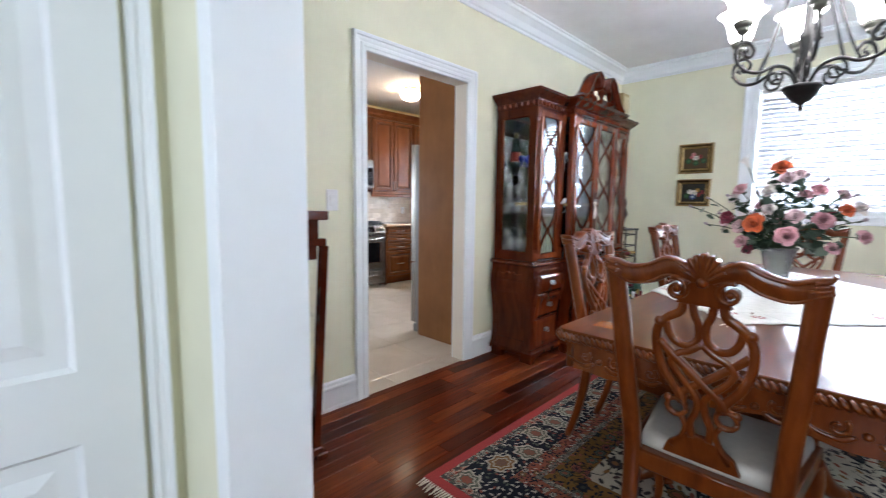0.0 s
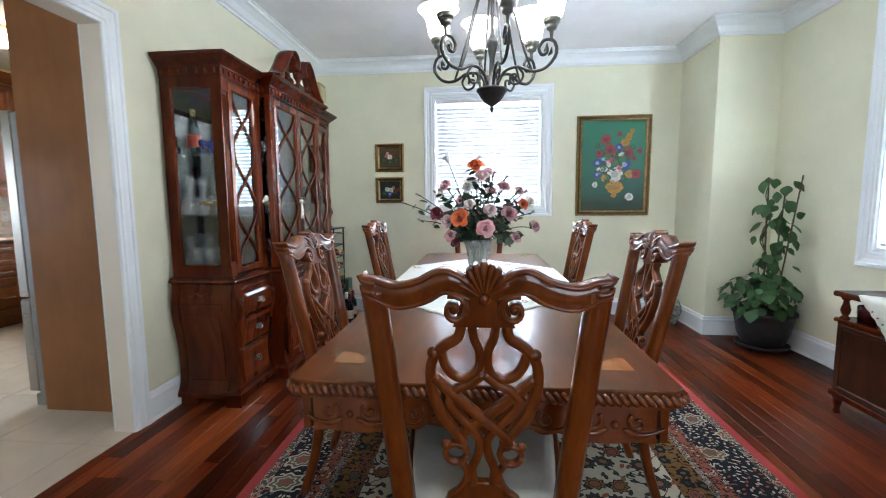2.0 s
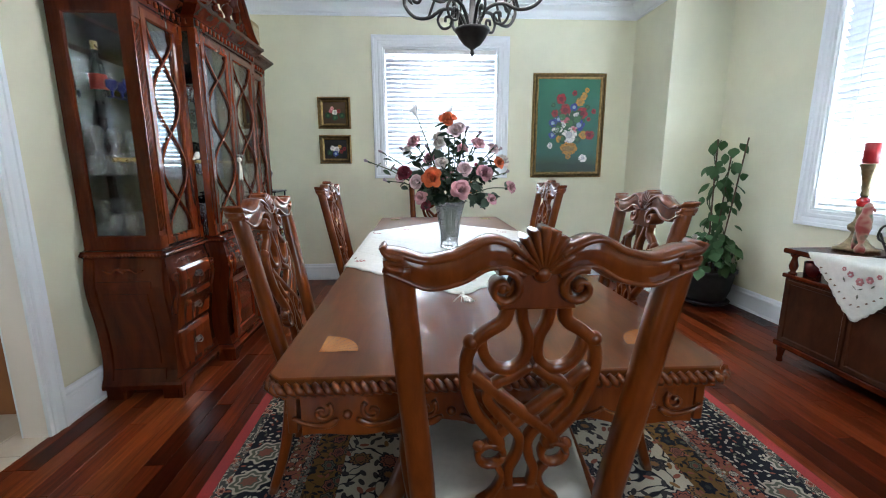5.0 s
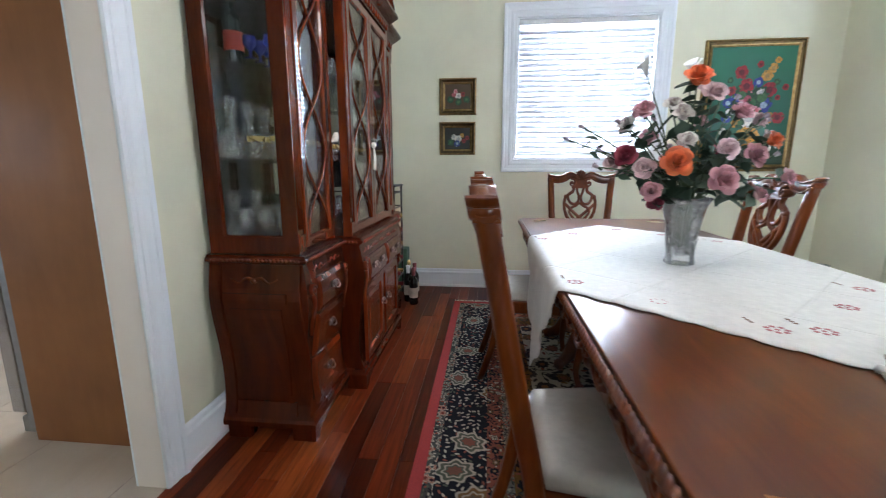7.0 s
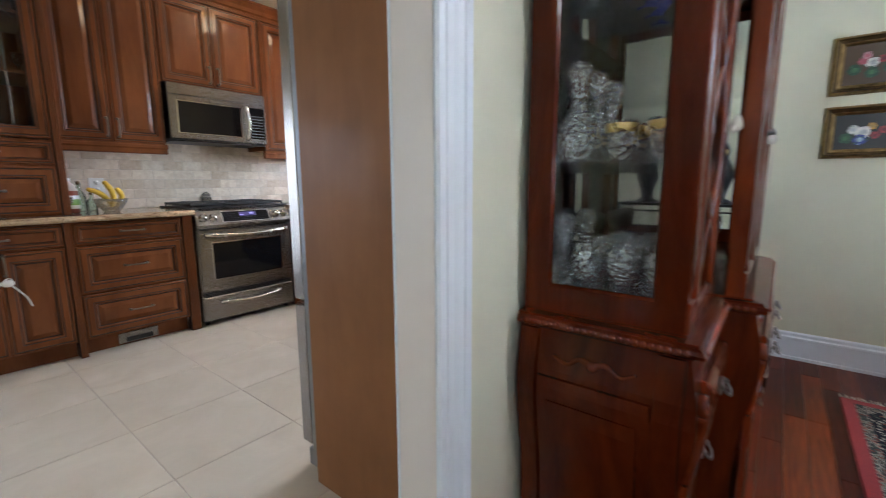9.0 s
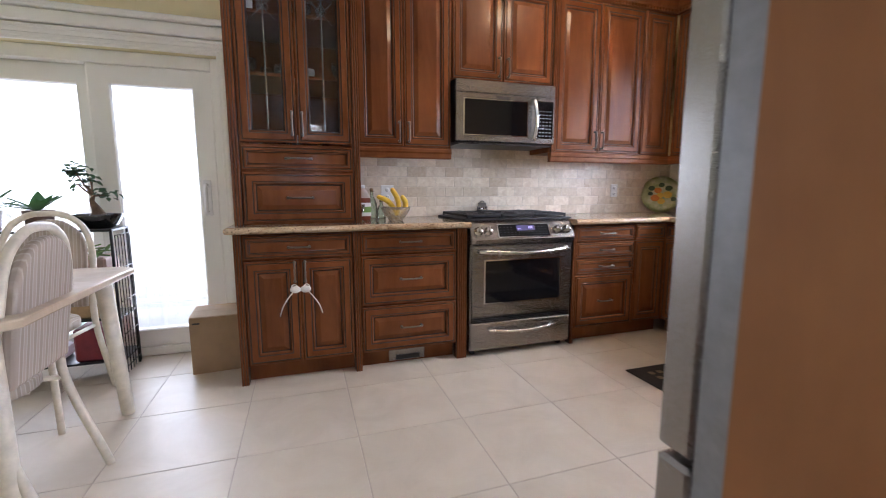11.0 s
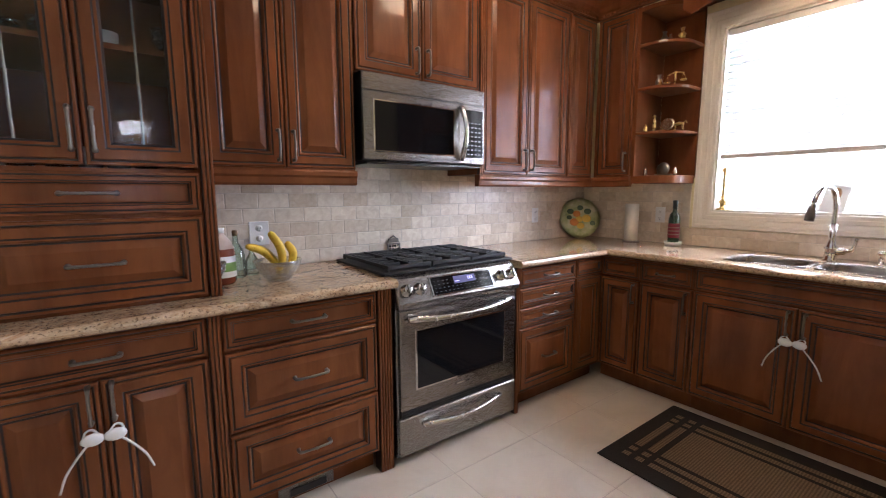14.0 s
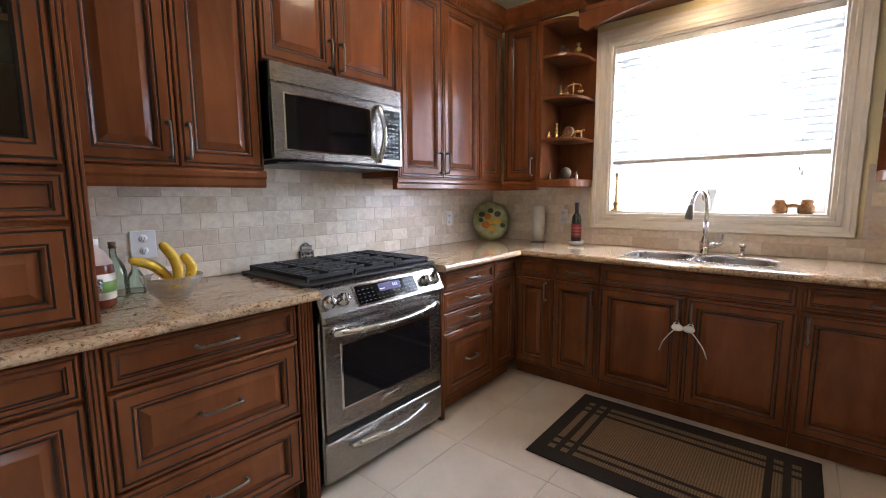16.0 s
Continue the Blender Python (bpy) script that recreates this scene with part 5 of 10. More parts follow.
def ring(name, inset, width, material, top, label=""):
    bm = bmesh.new()
    a, b_ = inset, inset + width
    for x0, x1, y0, y1 in ((a, RW - a, a, b_), (a, RW - a, RL - b_, RL - a), (a, b_, b_, RL - b_), (RW - b_, RW - a, b_, RL - b_)):
        box(bm, x0, x1, y0, y1, 0.0, top)
    bmesh.ops.remove_doubles(bm, verts=bm.verts[:], dist=0.0002)
    return part(name, bm, material, rug, label)


ring("edge", 0.0, 0.05, RUG_RED, 0.010, "red woven edge")
ring("outer_stripe", 0.05, 0.04, RUG_EDGE, 0.0106, "grey stripe with small cream flowers")
ring("border", 0.09, 0.19, RUG_BORDER, 0.0108, "black border with cream sprigs and coral medallions")
ring("rust_band", 0.28, 0.07, RUG_RUST, 0.0110, "coral band with small dark flowers")
ring("guard_stripe", 0.35, 0.03, RUG_GUARD, 0.0112, "narrow grey guard stripe")
ring("gold_band", 0.38, 0.13, RUG_BAND, 0.0114, "gold-brown floral band")
part("field", boxes((0.51, RW - 0.51, 0.51, RL - 0.51, 0.0, 0.0116)), RUG_HEART, rug, "cream field with dark vines and coral flowers")
fr = bmesh.new()
rf = random.Random(3)
for side in (0, 1):
    for k in range(170):
        y = RL * (k + 0.5) / 170
        x0 = 0.0 if side == 0 else RW
        d_ = -1 if side == 0 else 1
        a = rf.uniform(-0.012, 0.012)
        tube(fr, [(x0, y, 0.007), (x0 + d_ * 0.025, y + a * 0.5, 0.006), (x0 + d_ * rf.uniform(0.045, 0.065), y + a, 0.004)], [0.0035, 0.003, 0.002], 4)
tagged(part("fringe", fr, plain("cream_fringe", (0.62, 0.56, 0.44), 0.95), rug, "cream knotted fringe"), kind="stuff")

# dining table
TX0, TX1, TY0, TY1, TZ = 1.425, 4.385, -0.072, 0.970, 0.760
TCX, TCY = (TX0 + TX1) / 2, (TY0 + TY1) / 2
table = thing("dining_table", "long polished cherry dining table with carved rope edge", "table", pose(TCX, TCY, 0))
HW, HD_ = (TX1 - TX0) / 2, (TY1 - TY0) / 2


def table_outline(grow=0.0, n=8):
    """Rectangle with small cut-in corners."""
    w, d_ = HW + grow, HD_ + grow
    c = 0.028
    return [(-w + c, -d_), (w - c, -d_), (w, -d_ + c), (w, d_ - c), (w - c, d_), (-w + c, d_), (-w, d_ - c), (-w, -d_ + c)]


bm = bmesh.new()
prism(bm, table_outline(-0.012), TZ - 0.022, TZ, bevel=0.004, axis="z")
top = part("tabletop", bm, TABLEWOOD, table)
bm = bmesh.new()
prism(bm, table_outline(-0.016), TZ - 0.05, TZ - 0.0225, axis="z")
part("under_edge", bm, CHAIRWOOD, table)
# carved rope edge: slanted beads all round
bm = bmesh.new()
out = table_outline(-0.006)
for (x0, y0), (x1, y1) in zip(out, out[1:] + out[:1]):
    L = math.hypot(x1 - x0, y1 - y0)
    n = max(1, round(L / 0.020))
    t = Vector((x1 - x0, y1 - y0, 0)) / L
    nrm = Vector((t.y, -t.x, 0))
    for k in range(n):
        p = Vector((x0, y0, TZ - 0.022)) + t * L * (k + 0.5) / n
        a, b_ = p - t * 0.012 + Vector((0, 0, 0.010)), p + t * 0.012 - Vector((0, 0, 0.016))
        tube(bm, [a - nrm * 0.006, a.lerp(b_, 0.5) + nrm * 0.002, b_ - nrm * 0.006], [0.0065, 0.0095, 0.0065], 6)
tagged(part("rope_edge", bm, CHAIRWOOD, table, "carved rope moulding"), kind="stuff")
# aprons with carved scrolls
def apron_board(w):
    """Board with a scalloped lower edge, deepest at its ends, in x-z."""
    bm = bmesh.new()
    n = 28
    low = [(-w / 2 + w * k / n, -0.085 - 0.030 * abs(2 * k / n - 1) ** 3 + 0.012 * math.cos(6 * math.pi * k / n)) for k in range(n + 1)]
    prism(bm, [(-w / 2, 0.0)] + low + [(w / 2, 0.0)], -0.011, 0.011, bevel=0.002)
    return bm


for s in (-1, 1):
    for w, m in ((2 * HW - 0.10, pose(0, s * (HD_ - 0.05), TZ - 0.05)), (2 * HD_ - 0.145, pose(s * (HW - 0.05), 0, TZ - 0.05, 0, 0, 90))):
        ob = part("apron", apron_board(w), CHAIRWOOD, table)
        ob.matrix_basis = m


def spiral(cx, cz, r, turns, start, flip=1, n=18):
    return [(cx + flip * r * (1 - 0.85 * k / n) * math.cos(start + turns * 2 * math.pi * k / n), cz + r * (1 - 0.85 * k / n) * math.sin(start + turns * 2 * math.pi * k / n)) for k in range(n + 1)]


def scroll_carving(w):
    """Carved leaf scrolls along an apron's lower edge, in x-z, facing -y."""
    bm = bmesh.new()
    n = max(2, round(w / 0.24))
    for i in range(n):
        cx = -w / 2 + w * (i + 0.5) / n
        for s in (-1, 1):
            ribbon(bm, [(cx + s * u, v) for u, v in spiral(0.055, -0.022, 0.024, 1.1, 2.2, 1)], [0.011 * (1 - 0.5 * k / 18) for k in range(19)], -0.009, 0.002)
            ribbon(bm, smooth_pairs([(s * 0.02 + cx, -0.040), (s * 0.05 + cx, -0.056), (s * 0.09 + cx, -0.050), (s * 0.12 + cx, -0.034)]), [0.006, 0.014, 0.016, 0.016, 0.015, 0.014, 0.012, 0.01, 0.009, 0.008, 0.007, 0.006, 0.005], -0.008, 0.002)
        lathe_ball(bm, (cx, -0.002, -0.030), 0.011)
    return bm


def smooth_pairs(pts, steps=4):
    return [(p.x, p.z) for p in smooth_path([(x, 0, z) for x, z in pts], steps)]


def lathe_ball(bm, at, r, segs=10):
    lathe(bm, [(r * math.sin(math.pi * k / 6) + 0.0004, -r * math.cos(math.pi * k / 6)) for k in range(7)], at, segs)


for s, w in ((-1, 2 * HD_ - 0.12), (1, 2 * HD_ - 0.12)):
    bm = scroll_carving(w)
    turned(bm, pose(s * (HW - 0.039), 0, TZ - 0.072, 0, 0, -90 * -s if s > 0 else -90))
    tagged(part("apron_carving", bm, CHAIRWOOD, table, "carved leaf scrolls"), kind="stuff")
for s in (-1, 1):
    bm = scroll_carving(2 * HW - 0.12)
    turned(bm, pose(0, s * (HD_ - 0.039), TZ - 0.072, 0, 0, 0 if s < 0 else 180))
    tagged(part("apron_carving", bm, CHAIRWOOD, table, "carved leaf scrolls"), kind="stuff")
# fan inlays at the corners of the top, and a banded line
for sx in (-1, 1):
    for sy in (-1, 1):
        bm = bmesh.new()
        ex, ey = HW - 0.140, HD_ - 0.095
        for k in range(7):
            fan = [(ex, ey)] + [(ex - 0.097 * math.sin(a), ey - 0.092 * math.cos(a)) for a in (math.pi * (k + 0.03) / 14, math.pi * (k + 0.5) / 14, math.pi * (k + 0.97) / 14)]
            f = bm.faces.new([bm.verts.new((sx * x, sy * y, TZ + 0.0006)) for x, y in fan])
            f.normal_update()
            if f.normal.z < 0:
                f.normal_flip()
        part("fan_inlay", bm, INLAY, table, "light fan inlay")
# two pedestals on scrolled feet
for s in (-1, 1):
    ped = bmesh.new()
    lathe(ped, [(0.10, 0.60), (0.10, 0.55), (0.07, 0.52), (0.06, 0.46), (0.10, 0.40), (0.115, 0.34), (0.10, 0.28), (0.065, 0.24), (0.08, 0.21), (0.12, 0.18), (0.12, 0.12), (0.04, 0.10)], (s * 0.80, 0, 0), 24)
    box(ped, s * 0.80 - 0.17, s * 0.80 + 0.17, -0.32, 0.32, 0.595, 0.635)
    pd = part("pedestal", ped, CHAIRWOOD, table)
    for a in (-35, 35, 145, 215):
        bm = bmesh.new()
        pts = smooth_path([(0.06, 0, 0.20), (0.16, 0, 0.25), (0.26, 0, 0.19), (0.33, 0, 0.09), (0.40, 0, 0.045)], 5)
        tube(bm, pts, [0.036 + 0.012 * math.sin(math.pi * k / (len(pts) - 1)) - 0.008 * k / (len(pts) - 1) for k in range(len(pts))], 10)
        lathe_ball(bm, (0.405, 0, 0.045), 0.032, 12)
        turned(bm, pose(s * 0.80, 0, 0, 0, 0, a + 90))
        part("foot", bm, CHAIRWOOD, pd)

# lace tablecloth, laid diagonally, its side corners hanging over the edges
bm = bmesh.new()
N_, R = 64, 0.983
CX, CY = 2.985 - TCX, 0.487 - TCY
grid = {}
for i in range(N_ + 1):
    for j in range(N_ + 1):
        u, v = i / N_ * 2 - 1, j / N_ * 2 - 1
        edge = max(abs(u), abs(v))
        wob = 1.0
        if edge > 0.999:
            k = (v if abs(u) > abs(v) else u)
            wob = 1 + 0.018 * abs(math.sin(k * math.pi * 7))
        x, y = (u + v) / 2 * R * wob + CX, (v - u) / 2 * R * wob + CY
        lim = HD_ + 0.004
        z = TZ + 0.0045 + 0.0012 * math.sin(x * 9) * math.sin(y * 7)
        over = abs(y) - lim
        if over > -0.02:
            s = 1 if y > 0 else -1
            t = max(0.0, over + 0.02)
            bend = min(t, 0.04)
            ang = bend / 0.04 * math.pi / 2
            y = s * (lim - 0.02 + 0.0255 * math.sin(ang) + 0.012 * math.sin(x * 26) * min(1, max(0, t - 0.04) * 4) + 0.02 * max(0, t - 0.04))
            z = TZ + 0.0045 - 0.0255 * (1 - math.cos(ang)) - max(0.0, t - 0.04)
        grid[i, j] = bm.verts.new((x, y, z))
for i in range(N_):
    for j in range(N_):
        bm.faces.new((grid[i, j], grid[i + 1, j], grid[i + 1, j + 1], grid[i, j + 1])).smooth = True
bmesh.ops.recalc_face_normals(bm, faces=bm.faces[:])
bmesh.ops.solidify(bm, geom=bm.faces[:], thickness=0.0015)
cloth = thing("tablecloth", "white linen tablecloth laid diagonally with scalloped embroidered edge", "tablecloth", pose(TCX, TCY, 0))
CREASED = lit_cloth("creased_white_linen", (0.68, 0.67, 0.61), 0.1)
nt = CREASED.node_tree
sp = nt.nodes.new("ShaderNodeSeparateXYZ")
nt.links.new(coords(nt), sp.inputs[0])
folds = None
for op in ("ADD", "SUBTRACT"):
    wrap = calc(nt, "PINGPONG", calc(nt, "ADD", calc(nt, op, sp.outputs[0], sp.outputs[1]), 0.135), 0.245)
    ridge = calc(nt, "MINIMUM", wrap, 0.010)
    folds = ridge if folds is None else calc(nt, "ADD", folds, ridge)
weave = calc(nt, "MULTIPLY", noise_tex(nt, coords(nt), 9, 4), 0.012)
bump(nt, nt.nodes["Principled BSDF"], calc(nt, "ADD", folds, weave), 0.8, 0.35)
part("linen", bm, CREASED, cloth)
EMB = plain("rose_embroidery", (0.42, 0.17, 0.17), 0.9)
CUT = plain("dark_cutwork", (0.20, 0.13, 0.09), 0.9)
re_ = random.Random(8)
for side in range(4):
    for k in range(5):
        for w in (-1, 1):
            t = 0.12 + 0.19 * k
            u, v = [(0.86, t * 2 - 1), (-0.86, t * 2 - 1), (t * 2 - 1, 0.86), (t * 2 - 1, -0.86)][side]
            x, y = (u + v) / 2 * R + CX, (v - u) / 2 * R + CY
            if abs(y) > HD_ - 0.06 or w > 0 and k % 2:
                continue
            if w < 0:
                bm = bmesh.new()
                for q in range(7):
                    a = q * 2 * math.pi / 7
                    lathe_ball(bm, (x + 0.020 * math.cos(a), y + 0.020 * math.sin(a), TZ + 0.006), 0.007, 6)
                lathe_ball(bm, (x, y, TZ + 0.006), 0.006, 6)
                turned(bm, Matrix.Translation((0, 0, TZ + 0.0045)) @ Matrix.Diagonal((1, 1, 0.15, 1)) @ Matrix.Translation((0, 0, -TZ - 0.0045)))
                part("embroidered_flower", bm, EMB, cloth)
            else:
                bm = bmesh.new()
                for q in (-1, 0, 1):
                    lathe_ball(bm, (x + 0.06 + 0.014 * q, y + 0.03, TZ + 0.006), 0.006, 6)
                turned(bm, Matrix.Translation((0, 0, TZ + 0.0045)) @ Matrix.Diagonal((1, 1, 0.15, 1)) @ Matrix.Translation((0, 0, -TZ - 0.0045)))
                part("cutwork", bm, CUT, cloth)
bm = bmesh.new()
lathe_ball(bm, (CX - R - 0.012, CY, TZ + 0.010), 0.009)
for k in range(16):
    a = re_.uniform(-0.5, 0.5)
    tube(bm, [(CX - R - 0.012, CY, TZ + 0.008), (CX - R - 0.05, CY + a * 0.04, TZ + 0.008), (CX - R - re_.uniform(0.075, 0.09), CY + a * 0.07, TZ + 0.004)], 0.002, 4)
part("tassel", bm, CLOTH, cloth, "white cord tassel")


# carved dining chair; built with its back at y = 0, facing +y
SEAT = lit_cloth("silvery_seat_fabric", (0.52, 0.49, 0.43), 0.0)
SEAT.node_tree.nodes["Principled BSDF"].inputs["Coat Weight"].default_value = 0.5
SEAT.node_tree.nodes["Principled BSDF"].inputs["Coat Roughness"].default_value = 0.12


def rake(bm):
    """Lean the back: the higher, the farther behind."""
    for v in bm.verts:
        if v.co.z > 0.44:
            v.co.y -= (v.co.z - 0.44) * 0.19
            v.co.x *= 1 - 0.075 * min(1, (v.co.z - 0.44) / 0.45)
    return bm


def chair_at(m, label):
    c = thing("dining_chair", label, "chair", m, "chairs round the table")
    # back posts, running down into the rear legs
    for s in (-1, 1):
        bm = bmesh.new()
        pts = smooth_path([(s * 0.170, -0.100, 0.0), (s * 0.180, -0.038, 0.20), (s * 0.190, 0.0, 0.44), (s * 0.205, 0.0, 0.62), (s * 0.228, 0.0, 0.82), (s * 0.243, 0.0, 0.985), (s * 0.245, 0.0, 1.03)], 4)
        rs = [0.021 + 0.005 * min(1, max(0, (p.z - 0.2) / 0.3)) for p in pts]
        rings = []
        for p, r in zip(pts, rs):
            rings.append([(p.x + r * a, p.y + r * 0.85 * b_, p.z) for a, b_ in ((-1, -0.6), (-0.6, -1), (0.6, -1), (1, -0.6), (1, 0.6), (0.6, 1), (-0.6, 1), (-1, 0.6))])
        loft(bm, rings)
        rake(bm)
        part("back_post", bm, CHAIRWOOD, c)
    # serpentine crest rail in one sweep, with proud beads, scrolls and ears
    half = smooth_pairs([(0.268, 1.040), (0.240, 1.032), (0.195, 1.018), (0.140, 1.028), (0.095, 1.050), (0.060, 1.046), (0.030, 1.03)], 5)
    whole = [(-x, z) for x, z in half] + half[::-1]
    n = len(half)
    wide = [0.040 + 0.020 * math.sin(math.pi * k / (n - 1)) for k in range(n)]
    bm = bmesh.new()
    ribbon(bm, whole, wide + wide[::-1], -0.018, 0.020, bevel=0.3)
    part("crest_rail", rake(bm), CHAIRWOOD, c, "serpentine carved crest rail")
    for s in (-1, 1):
        for off, w, y0, y1 in ((1, 0.014, -0.028, 0.028), (-1, 0.010, -0.025, 0.026)):
            bm = bmesh.new()
            ribbon(bm, [(s * x, z + off * (0.016 + 0.008 * math.sin(math.pi * k / (n - 1)))) for k, (x, z) in enumerate(half)], w, y0, y1, bevel=0.4)
            part("crest_bead", rake(bm), CHAIRWOOD, c)
        bm = bmesh.new()
        ribbon(bm, [(s * u, v) for u, v in spiral(0.066, 0.992, 0.034, 1.35, 1.2)], [0.016 * (1 - 0.45 * k / 18) for k in range(19)], -0.030, 0.026, bevel=0.35)
        part("scroll", rake(bm), CHAIRWOOD, c)
        bm = bmesh.new()
        lathe_ball(bm, (s * 0.066, -0.014, 0.992), 0.011)
        part("scroll_boss", rake(bm), CHAIRWOOD, c)
        for k in range(2):
            bm = bmesh.new()
            ribbon(bm, smooth_pairs([(s * (0.272 - 0.006 * k), 1.066 - 0.02 * k), (s * 0.262, 1.052 - 0.02 * k), (s * 0.236, 1.046 - 0.02 * k)]), [0.010 + 0.001 * q for q in range(9)], -0.030, 0.028, bevel=0.4)
            part("ear_fold", rake(bm), CHAIRWOOD, c)
    # fan shell on a shaped block
    for k in range(9):
        a = math.radians(-64 + 16 * k)
        L = 0.072 - 0.012 * abs(k - 4) / 4
        tip = (math.sin(a) * L, 1.022 + math.cos(a) * L)
        bm = bmesh.new()
        ribbon(bm, [(math.sin(a) * 0.012, 1.018 + math.cos(a) * 0.012), ((math.sin(a) * 0.012 + tip[0]) / 2, (1.018 + math.cos(a) * 0.012 + tip[1]) / 2), (math.sin(a) * L * 0.9, 1.022 + math.cos(a) * L * 0.9), tip], [0.006, 0.013, 0.018, 0.011], -0.026, 0.025, bevel=0.42)
        part("shell_rib", rake(bm), CHAIRWOOD, c)
    bm = bmesh.new()
    lathe_ball(bm, (0, -0.016, 1.016), 0.015)
    part("shell_boss", rake(bm), CHAIRWOOD, c)
    bm = bmesh.new()
    prism(bm, [(-0.07, 0.952), (0.07, 0.952), (0.062, 0.972), (0.045, 1.03), (-0.045, 1.03), (-0.062, 0.972)], -0.014, 0.016, bevel=0.004)
    part("splat_block", rake(bm), CHAIRWOOD, c)
    # pierced interlaced splat
    bm = bmesh.new()
    T0, T1 = -0.012, 0.012
    for s in (-1, 1):
        def strap(pts, w, d=0.0):
            p = smooth_pairs([(s * x, z) for x, z in pts], 4)
            ribbon(bm, p, w * 1.22, T0 + d, T1 + d, bevel=0.2)
        strap([(0.050, 0.962), (0.058, 0.928), (0.088, 0.908), (0.114, 0.882), (0.124, 0.845), (0.119, 0.790), (0.099, 0.738), (0.070, 0.697), (0.050, 0.668), (0.052, 0.65)], 0.020)
        strap([(0.028, 0.960), (0.022, 0.925), (0.010, 0.895), (0.012, 0.855), (0.036, 0.832), (0.068, 0.836), (0.090, 0.862), (0.098, 0.895)], 0.017, 0.001)
        strap([(0.116, 0.832), (0.086, 0.803), (0.046, 0.768), (0.0, 0.728), (-0.044, 0.692), (-0.062, 0.662)], 0.019, 0.0012 * s)
        strap([(0.0, 0.842), (0.030, 0.818), (0.062, 0.803), (0.080, 0.775), (0.062, 0.742), (0.032, 0.708), (0.010, 0.676), (0.012, 0.635), (0.026, 0.595), (0.022, 0.55)], 0.016, -0.001)
        ribbon(bm, [(s * 0.064 + 0.026 * math.cos(a), 0.635 + 0.026 * math.sin(a)) for a in [2 * math.pi * k / 14 for k in range(15)]], 0.014, T0, T1, bevel=0.3)
        ribbon(bm, smooth_pairs([(s * 0.052, 0.612), (s * 0.038, 0.58), (s * 0.05, 0.54), (s * 0.075, 0.50)]), [0.015] * 9 + [0.02] * 4, T0, T1, bevel=0.3)
        lathe_ball(bm, (s * 0.116, 0.0, 0.888), 0.016)
        lathe_ball(bm, (s * 0.088, 0.0, 0.655), 0.013)
    prism(bm, [(-0.10, 0.475), (0.10, 0.475), (0.085, 0.515), (0.03, 0.56), (-0.03, 0.56), (-0.085, 0.515)], T0, T1, bevel=0.004)
    rake(bm)
    part("back_splat", bm, CHAIRWOOD, c, "pierced interlaced splat")
    # seat and its frame
    bm = bmesh.new()
    prism(bm, [(-0.205, -0.012), (0.205, -0.012), (0.25, 0.43), (-0.25, 0.43)], 0.385, 0.445, bevel=0.006, axis="z")
    part("seat_frame", bm, CHAIRWOOD, c)
    bm = bmesh.new()
    rings = []
    for k in range(7):
        t = k / 6
        inset = 0.012 + 0.05 * t ** 3
        z = 0.446 + 0.045 * math.sin(t * math.pi / 2)
        rings.append([(x * (1 - inset * 3), 0.21 + (y - 0.21) * (1 - inset * 3), z) for x, y in ((-0.185, 0.018), (-0.09, 0.012), (0.09, 0.012), (0.185, 0.018), (0.215, 0.21), (0.238, 0.40), (0.12, 0.418), (-0.12, 0.418), (-0.238, 0.40), (-0.215, 0.21))])
    loft(bm, rings)
    part("seat", bm, SEAT, c, "silvery cream upholstered seat")
    # cabriole front legs
    for s in (-1, 1):
        bm = bmesh.new()
        pts = smooth_path([(s * 0.225, 0.395, 0.40), (s * 0.238, 0.41, 0.33), (s * 0.232, 0.405, 0.22), (s * 0.215, 0.39, 0.10), (s * 0.222, 0.40, 0.03), (s * 0.230, 0.41, 0.0)], 4)
        n = len(pts)
        tube(bm, pts, [0.034 - 0.019 * min(1, k / (n * 0.62)) + (0.010 if k > n * 0.85 else 0) for k in range(n)], 9)
        part("front_leg", bm, CHAIRWOOD, c)
    # scalloped front rail
    bm = bmesh.new()
    n = 16
    prism(bm, [(-0.22, 0.40), (-0.22, 0.345)] + [(-0.20 + 0.40 * k / n, 0.36 + 0.022 * math.cos(k / n * 4 * math.pi)) for k in range(n + 1)] + [(0.22, 0.345), (0.22, 0.40)], 0.405, 0.425, bevel=0.003)
    part("front_rail", bm, CHAIRWOOD, c)
    return c


RUGTOP = 0.012
chair = chair_at(pose(1.365, 0.437, RUGTOP, 0, 0, -90), "carved cherry dining chair with pierced splat at the table's head")
for x, y, a, label in ((2.185, 1.085, 180, "carved cherry dining chair with pierced splat beside the table"), (3.50, 1.12, 180, "carved cherry dining chair with pierced splat beside the table"),
                       (2.225, -0.165, 0, "carved cherry dining chair with pierced splat beside the table"), (3.543, -0.17, 0, "carved cherry dining chair with pierced splat beside the table"),
                       (4.565, 0.49, 82, "carved cherry dining chair at the table's far end")):
    tagged(copy_thing(chair, pose(x, y, RUGTOP, 0, 0, a)), label)

# ---- china cabinet ----
HX0, HX1, HC0, HC1 = 2.745, 4.475, 3.185, 4.035
HBACK = NORTH - 0.024
china = thing("china_cabinet", "tall dark cherry china cabinet with glass doors and scrolled pediment", "china cabinet", pose(0, 0, 0))
BOMBE = [(0.055, 0.0), (0.10, 0.0), (0.16, 0.016), (0.25, 0.022), (0.35, 0.016), (0.45, 0.002), (0.54, -0.016), (0.62, -0.022), (0.69, -0.014), (0.725, -0.002), (0.755, 0.0)]


